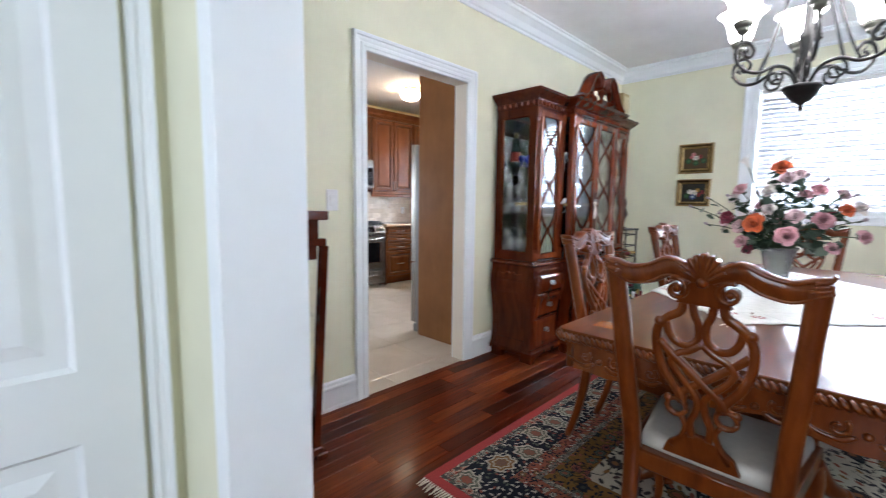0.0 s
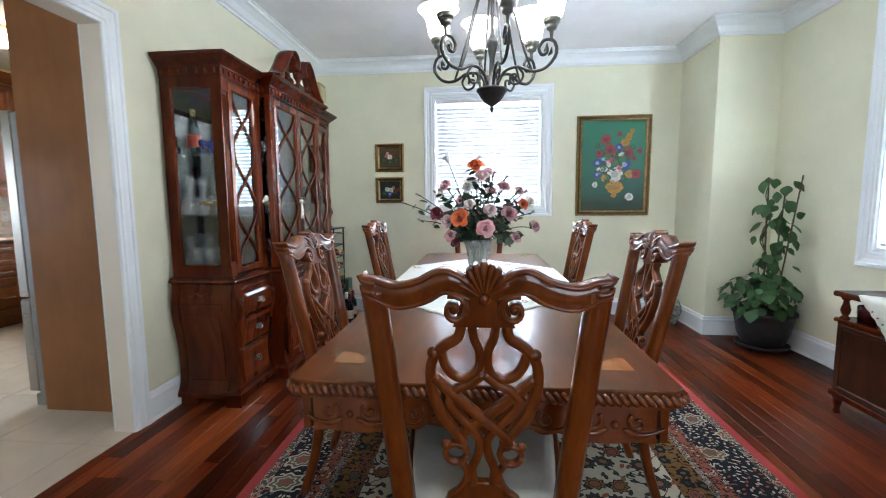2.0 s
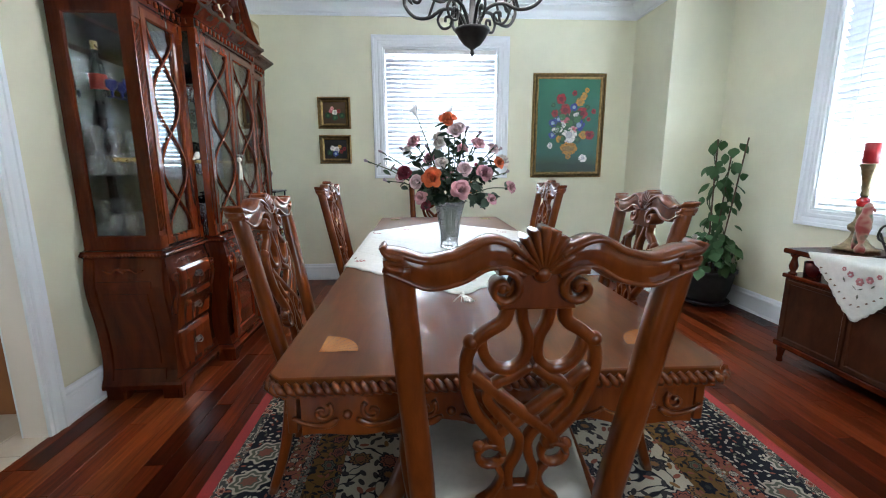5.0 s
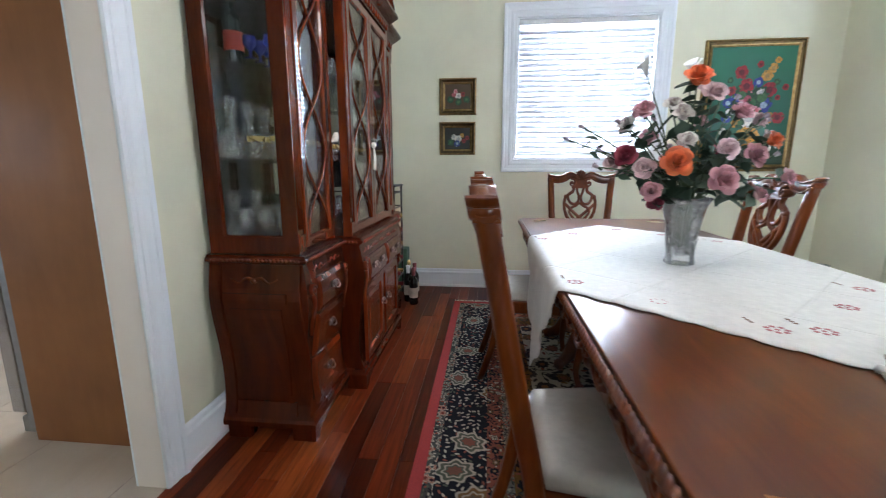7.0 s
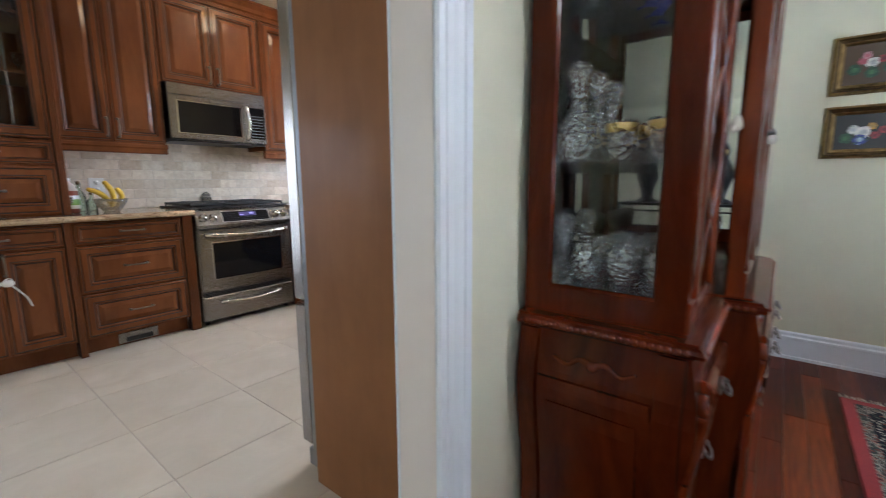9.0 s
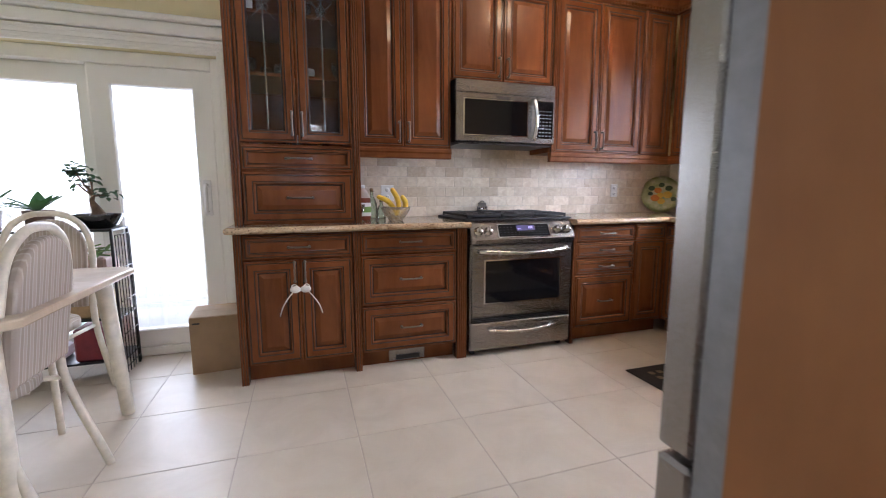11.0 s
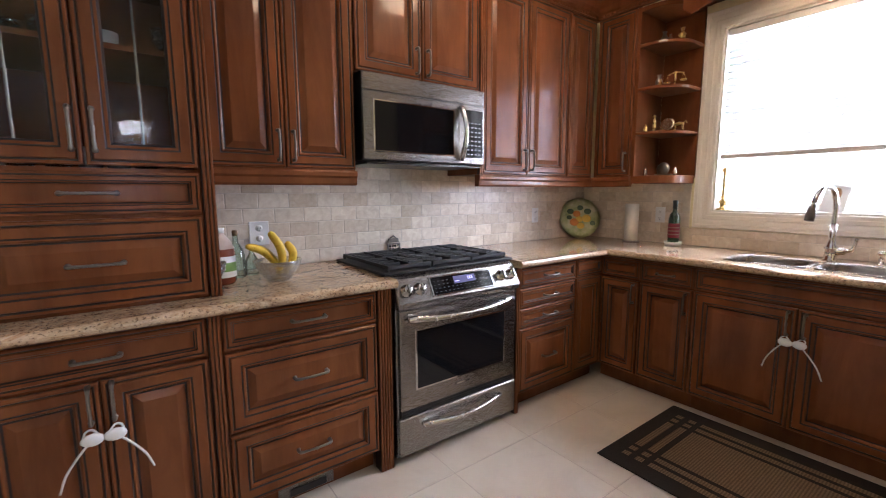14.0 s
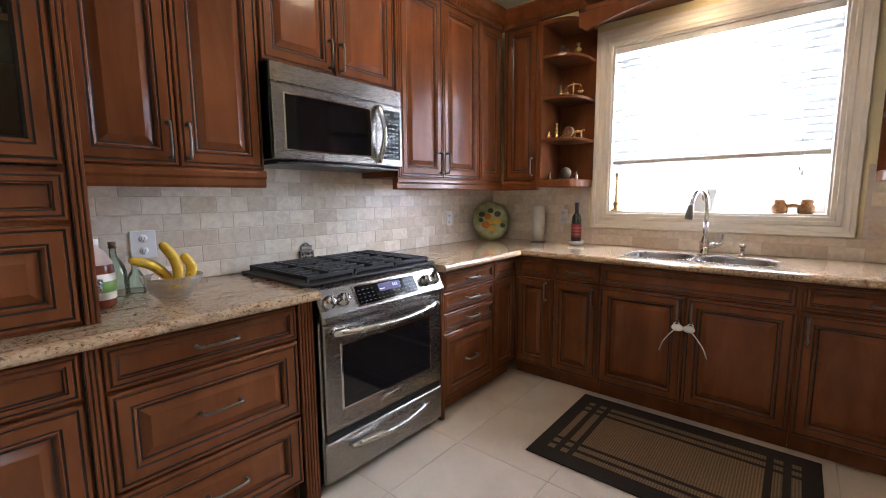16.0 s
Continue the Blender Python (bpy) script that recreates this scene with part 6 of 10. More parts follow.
def bulge(z):
    for (a, u), (b, v) in zip(BOMBE, BOMBE[1:]):
        if a <= z <= b:
            return u + (v - u) * (z - a) / (b - a)
    return 0.0


def bombe(x0, x1, y0, y1, sides, z0=0.055, z1=0.755, dx=0.0, n=14):
    """Curved chest: front (low y) and the named sides follow the bulge."""
    bm = bmesh.new()
    rings = []
    for k in range(n + 1):
        z = z0 + (z1 - z0) * k / n
        o = bulge(z)
        a, b_ = x0 + (o if "l" in sides else 0), x1 - (o if "r" in sides else 0)
        rings.append([(a, y0 + o, z), (b_, y0 + o, z), (b_, y1, z), (a, y1, z)])
    return loft(bm, rings, smooth=False)


LF, CF = 1.905, 1.815
part("left_chest", bombe(HX0, HC0, LF, HBACK, "l"), CHERRY_DARK, china)
part("centre_chest", bombe(HC0 + 0.001, HC1 - 0.001, CF, HBACK, ""), CHERRY_DARK, china)
part("right_chest", bombe(HC1, HX1, LF, HBACK, "r"), CHERRY_DARK, china)


def curved_front(name, x0, x1, z0, z1, yf, parent=china, label=""):
    """Drawer or door front that follows the chest's curve, with a raised rounded edge."""
    bm = bmesh.new()
    rings = []
    n = 8
    for k in range(n + 1):
        z = z0 + (z1 - z0) * k / n
        e = 0.004 if k in (0, n) else 0.0
        y = yf + bulge(z)
        rings.append([(x0, y + 0.004, z), (x0 + 0.006, y - 0.013 + e, z), (x0 + 0.02, y - 0.018 + 2 * e, z), (x1 - 0.02, y - 0.018 + 2 * e, z), (x1 - 0.006, y - 0.013 + e, z), (x1, y + 0.004, z)])
    loft(bm, rings, smooth=False)
    return part(name, bm, CHERRY, parent, label)


def bail_pull(parent, x, y, z, tilt=0):
    """Pierced back plate with a hanging bail."""
    bm = bmesh.new()
    outline = [(0.034 * math.cos(a) * (1 + 0.18 * math.cos(3 * a)), 0.020 * math.sin(a) * (1 + 0.25 * math.cos(2 * a))) for a in [2 * math.pi * k / 18 for k in range(18)]]
    prism(bm, outline, -0.003, 0.0)
    tube(bm, smooth_path([(-0.024, -0.006, 0.004), (-0.022, -0.016, -0.010), (0, -0.020, -0.017), (0.022, -0.016, -0.010), (0.024, -0.006, 0.004)], 4), 0.0032, 6)
    for s in (-1, 1):
        lathe_ball(bm, (s * 0.024, -0.006, 0.005), 0.006, 8)
    turned(bm, pose(x, y, z, tilt))
    return part("bail_pull", bm, PEWTER, parent, "dark aged bail pull")


for x0, x1 in ((HX0, HC0), (HC1, HX1)):
    for z0, z1 in ((0.545, 0.685), (0.345, 0.530), (0.125, 0.330)):
        d = curved_front("drawer", x0 + 0.065, x1 - 0.055, z0, z1, LF)
        zm = (z0 + z1) / 2
        bail_pull(d, (x0 + x1) / 2, LF + bulge(zm) - 0.019, zm + 0.01)
for x0, x1 in ((HC0 + 0.03, 3.605), (3.615, HC1 - 0.03)):
    d = curved_front("drawer", x0 + 0.02, x1 - 0.01, 0.555, 0.685, CF)
    for k in (0.3, 0.7):
        bail_pull(d, x0 + (x1 - x0) * k, CF + bulge(0.62) - 0.019, 0.63)
    bm = bmesh.new()
    nested(bm, x0 + 0.02, x1 - 0.012, 0.125, 0.535, [(0, 0, 0), (0.004, 0.016, 0), (0.05, 0.016, 0), (0.058, 0.006, 0), (0.085, 0.010, 0)], y=CF + 0.004)
    d = part("door", bm, CHERRY, china)
    bail_pull(d, x1 - 0.05 if x0 < 3.4 else x0 + 0.06, CF - 0.014, 0.36)
# carved scrolls down the front corners
for x, yf in ((HX0 + 0.028, LF), (HC0 - 0.028, LF), (HC0 + 0.022, CF), (HC1 - 0.022, CF), (HC1 + 0.028, LF), (HX1 - 0.028, LF)):
    bm = bmesh.new()
    ribbon(bm, [(u, v) for u, v in spiral(0, 0, 0.026, 1.5, 0.3)], [0.012 * (1 - 0.4 * k / 18) for k in range(19)], -0.012, 0.004)
    ribbon(bm, smooth_pairs([(0.0, -0.02), (0.012, -0.07), (-0.006, -0.14), (0.010, -0.20)]), [0.018, 0.02, 0.02, 0.018, 0.016, 0.016, 0.015, 0.014, 0.012, 0.01, 0.009, 0.008, 0.006], -0.010, 0.006)
    for v in bm.verts:
        v.co.y += bulge(0.645 + v.co.z) + 0.002
    turned(bm, pose(x, yf - 0.004, 0.645))
    part("corner_scroll", bm, CHERRY, china, "carved scroll")
# framed panel and leaf carving on the end of the chest
for x, sgn in ((HX0, -1), (HX1, 1)):
    def end_board(y0, y1, z0, z1, proud, n=10):
        bm = bmesh.new()
        rings = []
        for k in range(n + 1):
            z = z0 + (z1 - z0) * k / n
            o = x - sgn * bulge(z)
            rings.append([(o - sgn * 0.004, y0, z), (o + sgn * proud, y0 + 0.004, z), (o + sgn * proud, y1 - 0.004, z), (o - sgn * 0.004, y1, z)])
        loft(bm, rings, smooth=False)
        bmesh.ops.recalc_face_normals(bm, faces=bm.faces[:])
        return bm
    ya, yb = LF + 0.004, HBACK - 0.002
    for y0, y1, z0, z1, n in ((ya, ya + 0.060, 0.104, 0.752, 14), (yb - 0.055, yb, 0.104, 0.752, 14), (ya + 0.0605, yb - 0.0555, 0.104, 0.160, 3), (ya + 0.0605, yb - 0.0555, 0.600, 0.640, 3)):
        part("end_frame", end_board(y0, y1, z0, z1, 0.010, n), CHERRY_DARK, china)
    part("end_panel", end_board(ya + 0.085, yb - 0.080, 0.185, 0.575, 0.006), CHERRY_DARK, china)
    bm = bmesh.new()
    for s in (-1, 1):
        ribbon(bm, smooth_pairs([(0, 0), (s * 0.03, 0.012), (s * 0.06, -0.008), (s * 0.095, 0.006)]), [0.014, 0.015, 0.015, 0.014, 0.013, 0.012, 0.011, 0.010, 0.009, 0.008, 0.007, 0.006, 0.005], -0.008, 0.004)
    lathe_ball(bm, (0, -0.003, 0), 0.013, 8)
    turned(bm, pose(x - sgn * bulge(0.69) + sgn * 0.001, (ya + yb) / 2, 0.690, 0, 0, 90 * sgn))
    tagged(part("end_carving", bm, CHERRY, china, "carved leaf scroll"), kind="stuff")
# frieze carving, waist and base mouldings, bracket feet
for x0, x1, yf in ((HX0 + 0.05, HC0 - 0.04, LF), (HC0 + 0.04, HC1 - 0.04, CF), (HC1 + 0.04, HX1 - 0.05, LF)):
    bm = bmesh.new()
    w = x1 - x0
    n = max(2, round(w / 0.16))
    for i in range(n):
        cx = x0 + w * (i + 0.5) / n
        for s in (-1, 1):
            ribbon(bm, smooth_pairs([(cx, 0.0), (cx + s * 0.03, 0.010), (cx + s * 0.05, -0.006), (cx + s * 0.075, 0.004)]), [0.012, 0.013, 0.013, 0.012, 0.012, 0.011, 0.010, 0.009, 0.008, 0.007, 0.006, 0.005, 0.004], -0.008, 0.004)
        lathe_ball(bm, (cx, -0.003, 0.0), 0.010, 8)
    turned(bm, pose(0, yf - 0.001, 0.715))
    part("frieze_carving", bm, CHERRY, china, "carved leaf frieze")
WAISTP = [(HX0, HBACK), (HX0, LF), (HC0, LF), (HC0, CF), (HC1, CF), (HC1, LF), (HX1, LF), (HX1, HBACK)]


def moulding(name, path, z, profile, material=CHERRY_DARK, label=""):
    bm = bmesh.new()
    sweep_moulding(bm, [(x, y, z) for x, y in path[::-1]], profile)
    return part(name, bm, material, china, label)


moulding("waist_moulding", WAISTP, 0.755, [(-0.02, 0.0), (0.004, 0.0), (0.010, 0.006), (0.022, 0.010), (0.026, 0.018), (0.022, 0.026), (0.014, 0.030), (0.014, 0.036), (-0.02, 0.040)])
moulding("base_moulding", WAISTP, 0.055, [(-0.02, 0.0), (0.018, 0.0), (0.018, 0.022), (0.010, 0.034), (0.006, 0.048), (-0.02, 0.048)])
bm = bmesh.new()
for (x0, y0), (x1, y1) in zip(WAISTP, WAISTP[1:]):
    L = math.hypot(x1 - x0, y1 - y0)
    n = int(L / 0.016)
    for k in range(n):
        t = (k + 0.5) / n
        ny, nx = (x1 - x0) / L, (y1 - y0) / L
        lathe_ball(bm, (x0 + (x1 - x0) * t + nx * 0.023, y0 + (y1 - y0) * t - ny * 0.023, 0.773), 0.0085, 6)
tagged(part("bead_moulding", bm, CHERRY, china, "row of carved beads"), kind="stuff")
part("waist_deck", boxes((HX0 + 0.012, HC0, LF + 0.012, HBACK, 0.780, 0.797), (HC0, HC1, CF + 0.012, HBACK, 0.7805, 0.7975), (HC1, HX1 - 0.012, LF + 0.012, HBACK, 0.780, 0.797)), CHERRY_DARK, china)
for x, y, w in ((HX0 - 0.016, LF - 0.016, 0.13), (HC0 - 0.016, CF - 0.016, 0.12), (HC1 - 0.104, CF - 0.016, 0.12), (HX1 - 0.114, LF - 0.016, 0.13), (HX0 - 0.016, HBACK - 0.12, 0.12), (HX1 - 0.104, HBACK - 0.12, 0.12)):
    bm = bmesh.new()
    left = x < 3.6
    prof = [(0, 0), (0.045, 0), (0.055, 0.02), (0.08, 0.035), (w, 0.04), (w, 0.055), (0, 0.055)]
    prism(bm, [((u if left else w - u), v) for u, v in prof], 0.0, 0.022, bevel=0.002)
    box(bm, 0.0 if left else w - 0.022, 0.022 if left else w, 0.022, 0.10, 0.0, 0.055)
    turned(bm, pose(x, y, 0.0))
    part("bracket_foot", bm, CHERRY_DARK, china)

# upper case: sides of glass, mirror back, glass shelves
UX0, UX1, ULF, UCF, UZ0, UZ1 = 2.762, 4.458, 1.925, 1.855, 0.797, 1.955
MIR = plain("dull_mirror_back", (0.14, 0.136, 0.13), 0.03, 1.0, vary=0.03, relief=0)
part("back_panel", boxes((UX0 + 0.02, UX1 - 0.02, HBACK - 0.012, HBACK, UZ0, UZ1)), CHERRY_DARK, china)
part("mirror_back", boxes((UX0 + 0.035, UX1 - 0.035, HBACK - 0.016, HBACK - 0.0125, UZ0 + 0.02, UZ1 - 0.03)), MIR, china, "mirrored back")
part("top_board", boxes((UX0 + 0.004, UX1 - 0.004, ULF + 0.004, HBACK, UZ1 - 0.02, UZ1), (HC0 + 0.002, HC1 - 0.002, UCF + 0.004, ULF + 0.003, UZ1 - 0.02, UZ1)), CHERRY_DARK, china)
for s, x in (("left", UX0), ("right", UX1)):
    bm = bmesh.new()
    nested(bm, 0.0, HBACK - ULF, UZ0, UZ1, [(0, 0, 0), (0.0, 0.012, 0), (0.062, 0.012, 0), (0.068, 0.004, 0), (0.068, 0.0, 0)], back=0.008, hole=True)
    turned(bm, pose(x + (0.012 if s == "left" else -0.012), HBACK if s == "left" else ULF, 0, 0, 0, -90 if s == "left" else 90))
    sf = part("side_frame", bm, CHERRY_DARK, china)
    part("side_pane", boxes((x + (0.008 if s == "left" else -0.011), x + (0.011 if s == "left" else -0.008), ULF + 0.06, HBACK - 0.06, UZ0 + 0.05, UZ1 - 0.06)), CLEAR, sf).visible_shadow = False
for z in (1.155, 1.520):
    part("glass_shelf", boxes((UX0 + 0.02, UX1 - 0.02, ULF + 0.03, HBACK - 0.018, z, z + 0.006), (HC0 + 0.02, HC1 - 0.02, UCF + 0.03, ULF + 0.03, z, z + 0.006)), CLEAR, china, "glass shelf")
    part("shelf_edge", boxes((UX0 + 0.02, HC0 - 0.02, ULF + 0.024, ULF + 0.030, z - 0.003, z + 0.010)), CHERRY_DARK, china)
for x, yf in ((UX0, ULF), (HC0 - 0.052, ULF), (HC0 + 0.001, UCF), (HC1 - 0.046, UCF), (HC1 + 0.001, ULF), (UX1 - 0.055, ULF)):
    w = 0.055 if x in (UX0, UX1 - 0.055) else 0.045
    bm = bmesh.new()
    box(bm, x, x + w, yf - 0.001, yf + 0.035, UZ0, UZ1)
    for k in range(4):
        u = x + 0.008 + (w - 0.016) * (k + 0.5) / 4
        tube(bm, [(u, yf - 0.001, UZ0 + 0.09), (u, yf - 0.001, UZ1 - 0.10)], 0.0042, 6)
    box(bm, x - 0.002, x + w + 0.002, yf - 0.008, yf, UZ0, UZ0 + 0.07, 0.003)
    box(bm, x - 0.002, x + w + 0.002, yf - 0.008, yf, UZ1 - 0.08, UZ1, 0.003)
    part("fluted_pilaster", bm, CHERRY, china)


def china_door(x0, x1, yf):
    """Glazed door with two curved glazing bars that cross like a chain."""
    z0, z1 = UZ0 + 0.012, UZ1 - 0.02
    bm = bmesh.new()
    nested(bm, x0, x1, z0, z1, [(0, 0, 0), (0.002, 0.014, 0), (0.036, 0.014, 0), (0.044, 0.006, 0), (0.046, 0.0, 0)], y=yf + 0.006, back=0.008, hole=True)
    d = part("glass_door", bm, CHERRY, china)
    part("pane", boxes((x0 + 0.04, x1 - 0.04, yf + 0.004, yf + 0.007, z0 + 0.04, z1 - 0.04)), DOORGLASS, d).visible_shadow = False
    a, xm = (x1 - x0) / 2 - 0.046, (x0 + x1) / 2
    for s in (-1, 1):
        bm = bmesh.new()
        pts = [(xm + s * a * math.cos(2.0 * math.pi * k / 40 * 1.5), yf - 0.001, z0 + 0.045 + (z1 - z0 - 0.09) * k / 40) for k in range(41)]
        tube(bm, pts, 0.0062, 6)
        part("glazing_bar", bm, CHERRY, d)
    return d


china_door(UX0 + 0.056, HC0 - 0.053, ULF)
china_door(HC0 + 0.047, 3.607, UCF)
china_door(3.613, HC1 - 0.047, UCF)
china_door(HC1 + 0.048, UX1 - 0.056, ULF)
UP = [(UX0, HBACK), (UX0, ULF), (HC0, ULF), (HC0, UCF), (HC1, UCF), (HC1, ULF), (UX1, ULF), (UX1, HBACK)]
CC = [(-0.02, 0.0), (0.008, 0.0), (0.008, 0.045), (0.014, 0.048), (0.018, 0.056), (0.040, 0.075), (0.060, 0.098), (0.068, 0.102), (0.068, 0.118), (-0.02, 0.118)]
moulding("crown", UP, UZ1, CC)
bm = bmesh.new()
for (x0, y0), (x1, y1) in zip(UP, UP[1:]):
    L = math.hypot(x1 - x0, y1 - y0)
    n = int(L / 0.05)
    for k in range(n):
        t = (k + 0.5) / n
        ny, nx = (x1 - x0) / L, (y1 - y0) / L
        p = (x0 + (x1 - x0) * t + nx * 0.012, y0 + (y1 - y0) * t - ny * 0.012)
        box(bm, p[0] - 0.009, p[0] + 0.009, p[1] - 0.007, p[1] + 0.007, UZ1 + 0.012, UZ1 + 0.042, 0.003)
tagged(part("dentil_row", bm, CHERRY, china, "row of carved dentils"), kind="stuff")
part("crown_top", boxes((UX0 - 0.03, UX1 + 0.03, ULF - 0.03, HBACK, UZ1 + 0.10, UZ1 + 0.117), (HC0 - 0.03, HC1 + 0.03, UCF - 0.03, ULF - 0.03, UZ1 + 0.10, UZ1 + 0.1165)), CHERRY_DARK, china)
# broken scroll pediment with a turned finial
PX, PY, PZ = 3.61, UCF - 0.02, UZ1 + 0.118
for s in (-1, 1):
    bm = bmesh.new()
    path = smooth_pairs([(s * 0.40, 0.012), (s * 0.33, 0.04), (s * 0.26, 0.11), (s * 0.19, 0.20), (s * 0.12, 0.235), (s * 0.06, 0.20), (s * 0.055, 0.15), (s * 0.085, 0.13)], 5)
    n = len(path)
    ribbon(bm, path, [0.026 + 0.024 * math.sin(math.pi * k / (n - 1)) for k in range(n)], -0.03, 0.06, bevel=0.25)
    ribbon(bm, [(x, z + 0.016 * math.sin(math.pi * k / (n - 1))) for k, (x, z) in enumerate(path)], 0.016, -0.048, 0.06, bevel=0.35)
    pl = [(s * 0.38, 0.0), (s * 0.30, 0.04), (s * 0.23, 0.12), (s * 0.17, 0.18), (s * 0.155, 0.08), (s * 0.10, 0.05), (s * 0.10, 0.0)]
    prism(bm, pl, -0.008, 0.012)
    for (u, v) in ((0.20, 0.06), (0.14, 0.03)):
        ribbon(bm, [(s * a_, b_) for a_, b_ in spiral(u, v, 0.03, 1.3, 0.6)], [0.012 * (1 - 0.4 * k / 18) for k in range(19)], -0.02, 0.0)
    turned(bm, pose(PX, PY, PZ))
    part("pediment_scroll", bm, CHERRY_DARK, china, "swan-neck pediment scroll")
bm = bmesh.new()
box(bm, PX - 0.045, PX + 0.045, PY - 0.03, PY + 0.03, PZ, PZ + 0.05, 0.004)
lathe(bm, [(0.03, 0.05), (0.018, 0.06), (0.014, 0.072), (0.032, 0.10), (0.036, 0.118), (0.024, 0.135), (0.010, 0.145), (0.014, 0.155), (0.006, 0.175), (0.002, 0.185)], (PX, PY, PZ), 16)
part("finial", bm, CHERRY_DARK, china)

# ---- chandelier ----
SHADE = glow("lit_opal_glass", (1.0, 0.95, 0.90), 14.0)
ch = thing("chandelier", "dark iron scroll chandelier with six lit white bell shades", "chandelier", pose(2.505, 0.398, 0))
bm = bmesh.new()
lathe(bm, [(0.003, 1.655), (0.010, 1.668), (0.006, 1.680), (0.014, 1.688), (0.036, 1.702), (0.058, 1.730), (0.066, 1.746), (0.074, 1.752), (0.074, 1.762), (0.04, 1.770), (0.016, 1.785), (0.012, 1.90), (0.026, 1.965), (0.030, 1.985), (0.014, 2.005), (0.010, 2.03), (0.009, 2.30), (0.022, 2.32), (0.030, 2.35), (0.018, 2.38), (0.008, 2.40)], segs=18)
part("centre_column", bm, IRON, ch)
bm = bmesh.new()
lathe(bm, [(0.008, 2.62), (0.03, 2.70), (0.065, 2.76), (0.07, CEILING - 0.001), (0.01, CEILING - 0.001)], segs=18)
part("ceiling_rose", bm, IRON, ch)
link = None
for k in range(9):
    z = 2.40 + 0.0275 * k
    if link is None:
        bm = bmesh.new()
        tube(bm, [(0.009 * math.cos(a), 0, 0.017 * math.sin(a)) for a in [2 * math.pi * q / 12 for q in range(13)]], 0.0025, 6)
        link = part("chain_link", bm, IRON, ch)
        link.matrix_basis = pose(0, 0, z)
    else:
        mesh_copy("chain_link", link, ch, pose(0, 0, z, 0, 0, 90 * (k % 2)))
for k in range(6):
    a = 60 * k + 12
    bm = bmesh.new()
    # main arm: sweeps out and up, ending in a scroll under the cup
    arm = [(0.02, 1.765), (0.06, 1.835), (0.125, 1.850), (0.19, 1.822), (0.255, 1.832), (0.298, 1.885), (0.286, 1.940), (0.245, 1.950), (0.220, 1.918), (0.234, 1.888), (0.256, 1.894), (0.257, 1.914)]
    tube(bm, smooth_path([(x, 0, z) for x, z in arm], 4), 0.0075, 7)
    tube(bm, smooth_path([(0.125, 0, 1.850), (0.150, 0, 1.812), (0.130, 0, 1.776), (0.095, 0, 1.781), (0.090, 0, 1.813), (0.113, 0, 1.819), (0.117, 0, 1.80)], 4), 0.006, 6)
    tube(bm, smooth_path([(0.19, 0, 1.823), (0.178, 0, 1.855), (0.15, 0, 1.93), (0.10, 0, 2.10), (0.05, 0, 2.24), (0.02, 0, 2.33)], 4), 0.006, 6)
    for q in range(3):
        tube(bm, [(0.282 - 0.02 * q, 0.0, 1.86 + 0.02 * q), (0.292 - 0.02 * q, 0.010, 1.875 + 0.02 * q), (0.298 - 0.02 * q, -0.004, 1.895 + 0.02 * q)], [0.003, 0.009, 0.002], 5, flat=0.35)
    turned(bm, pose(0, 0, 0, 0, 0, a))
    part("arm", bm, IRON, ch, "scrolled iron arm")
    bm = bmesh.new()
    lathe(bm, [(0.006, 1.940), (0.008, 1.975), (0.010, 1.985), (0.022, 1.992), (0.026, 2.004), (0.022, 2.008), (0.034, 2.014), (0.040, 2.034), (0.037, 2.036), (0.010, 2.030)], (0.275, 0, 0), 16)
    turned(bm, pose(0, 0, 0, 0, 0, a))
    part("cup", bm, plain("patinated_cup", (0.10, 0.10, 0.08), 0.4, 0.5), ch)
    bm = bmesh.new()
    lathe(bm, [(0.012, 2.032), (0.036, 2.033), (0.048, 2.055), (0.054, 2.085), (0.061, 2.120), (0.076, 2.150), (0.094, 2.166), (0.101, 2.172), (0.097, 2.173), (0.074, 2.156), (0.057, 2.124), (0.046, 2.065), (0.012, 2.04)], (0.275, 0, 0), 24)
    turned(bm, pose(0, 0, 0, 0, 0, a))
    part("shade", bm, SHADE, ch, "lit white opal bell shade")

# ---- vase of artificial roses ----
GREENS = [lit_cloth("rose_leaf_" + n, c, 0.3) for n, c in (("dark", (0.034, 0.064, 0.036)), ("grey", (0.100, 0.145, 0.100)))]
STEM = plain("green_stem", (0.05, 0.08, 0.03), 0.6)
VX, VY = 2.868, 0.468
vase = thing("flower_vase", "cut crystal vase standing on the white tablecloth", "vase", pose(VX, VY, TZ + 0.0075))
bm = bmesh.new()
rings = []
for r, z in ((0.050, 0.0), (0.051, 0.01), (0.047, 0.03), (0.052, 0.09), (0.060, 0.15), (0.069, 0.20), (0.079, 0.235), (0.088, 0.25), (0.083, 0.25), (0.063, 0.20), (0.052, 0.14), (0.042, 0.04), (0.01, 0.03)):
    rings.append([((r + 0.0035 * math.cos(6 * (2 * math.pi * i / 48 + z * 9)) + (0.006 * math.cos(8 * 2 * math.pi * i / 48) if z > 0.22 else 0)) * math.cos(2 * math.pi * i / 48), (r + 0.0035 * math.cos(6 * (2 * math.pi * i / 48 + z * 9)) + (0.006 * math.cos(8 * 2 * math.pi * i / 48) if z > 0.22 else 0)) * math.sin(2 * math.pi * i / 48), z) for i in range(48)])
loft(bm, rings, True, True)
part("glass", bm, VASEGLASS, vase)


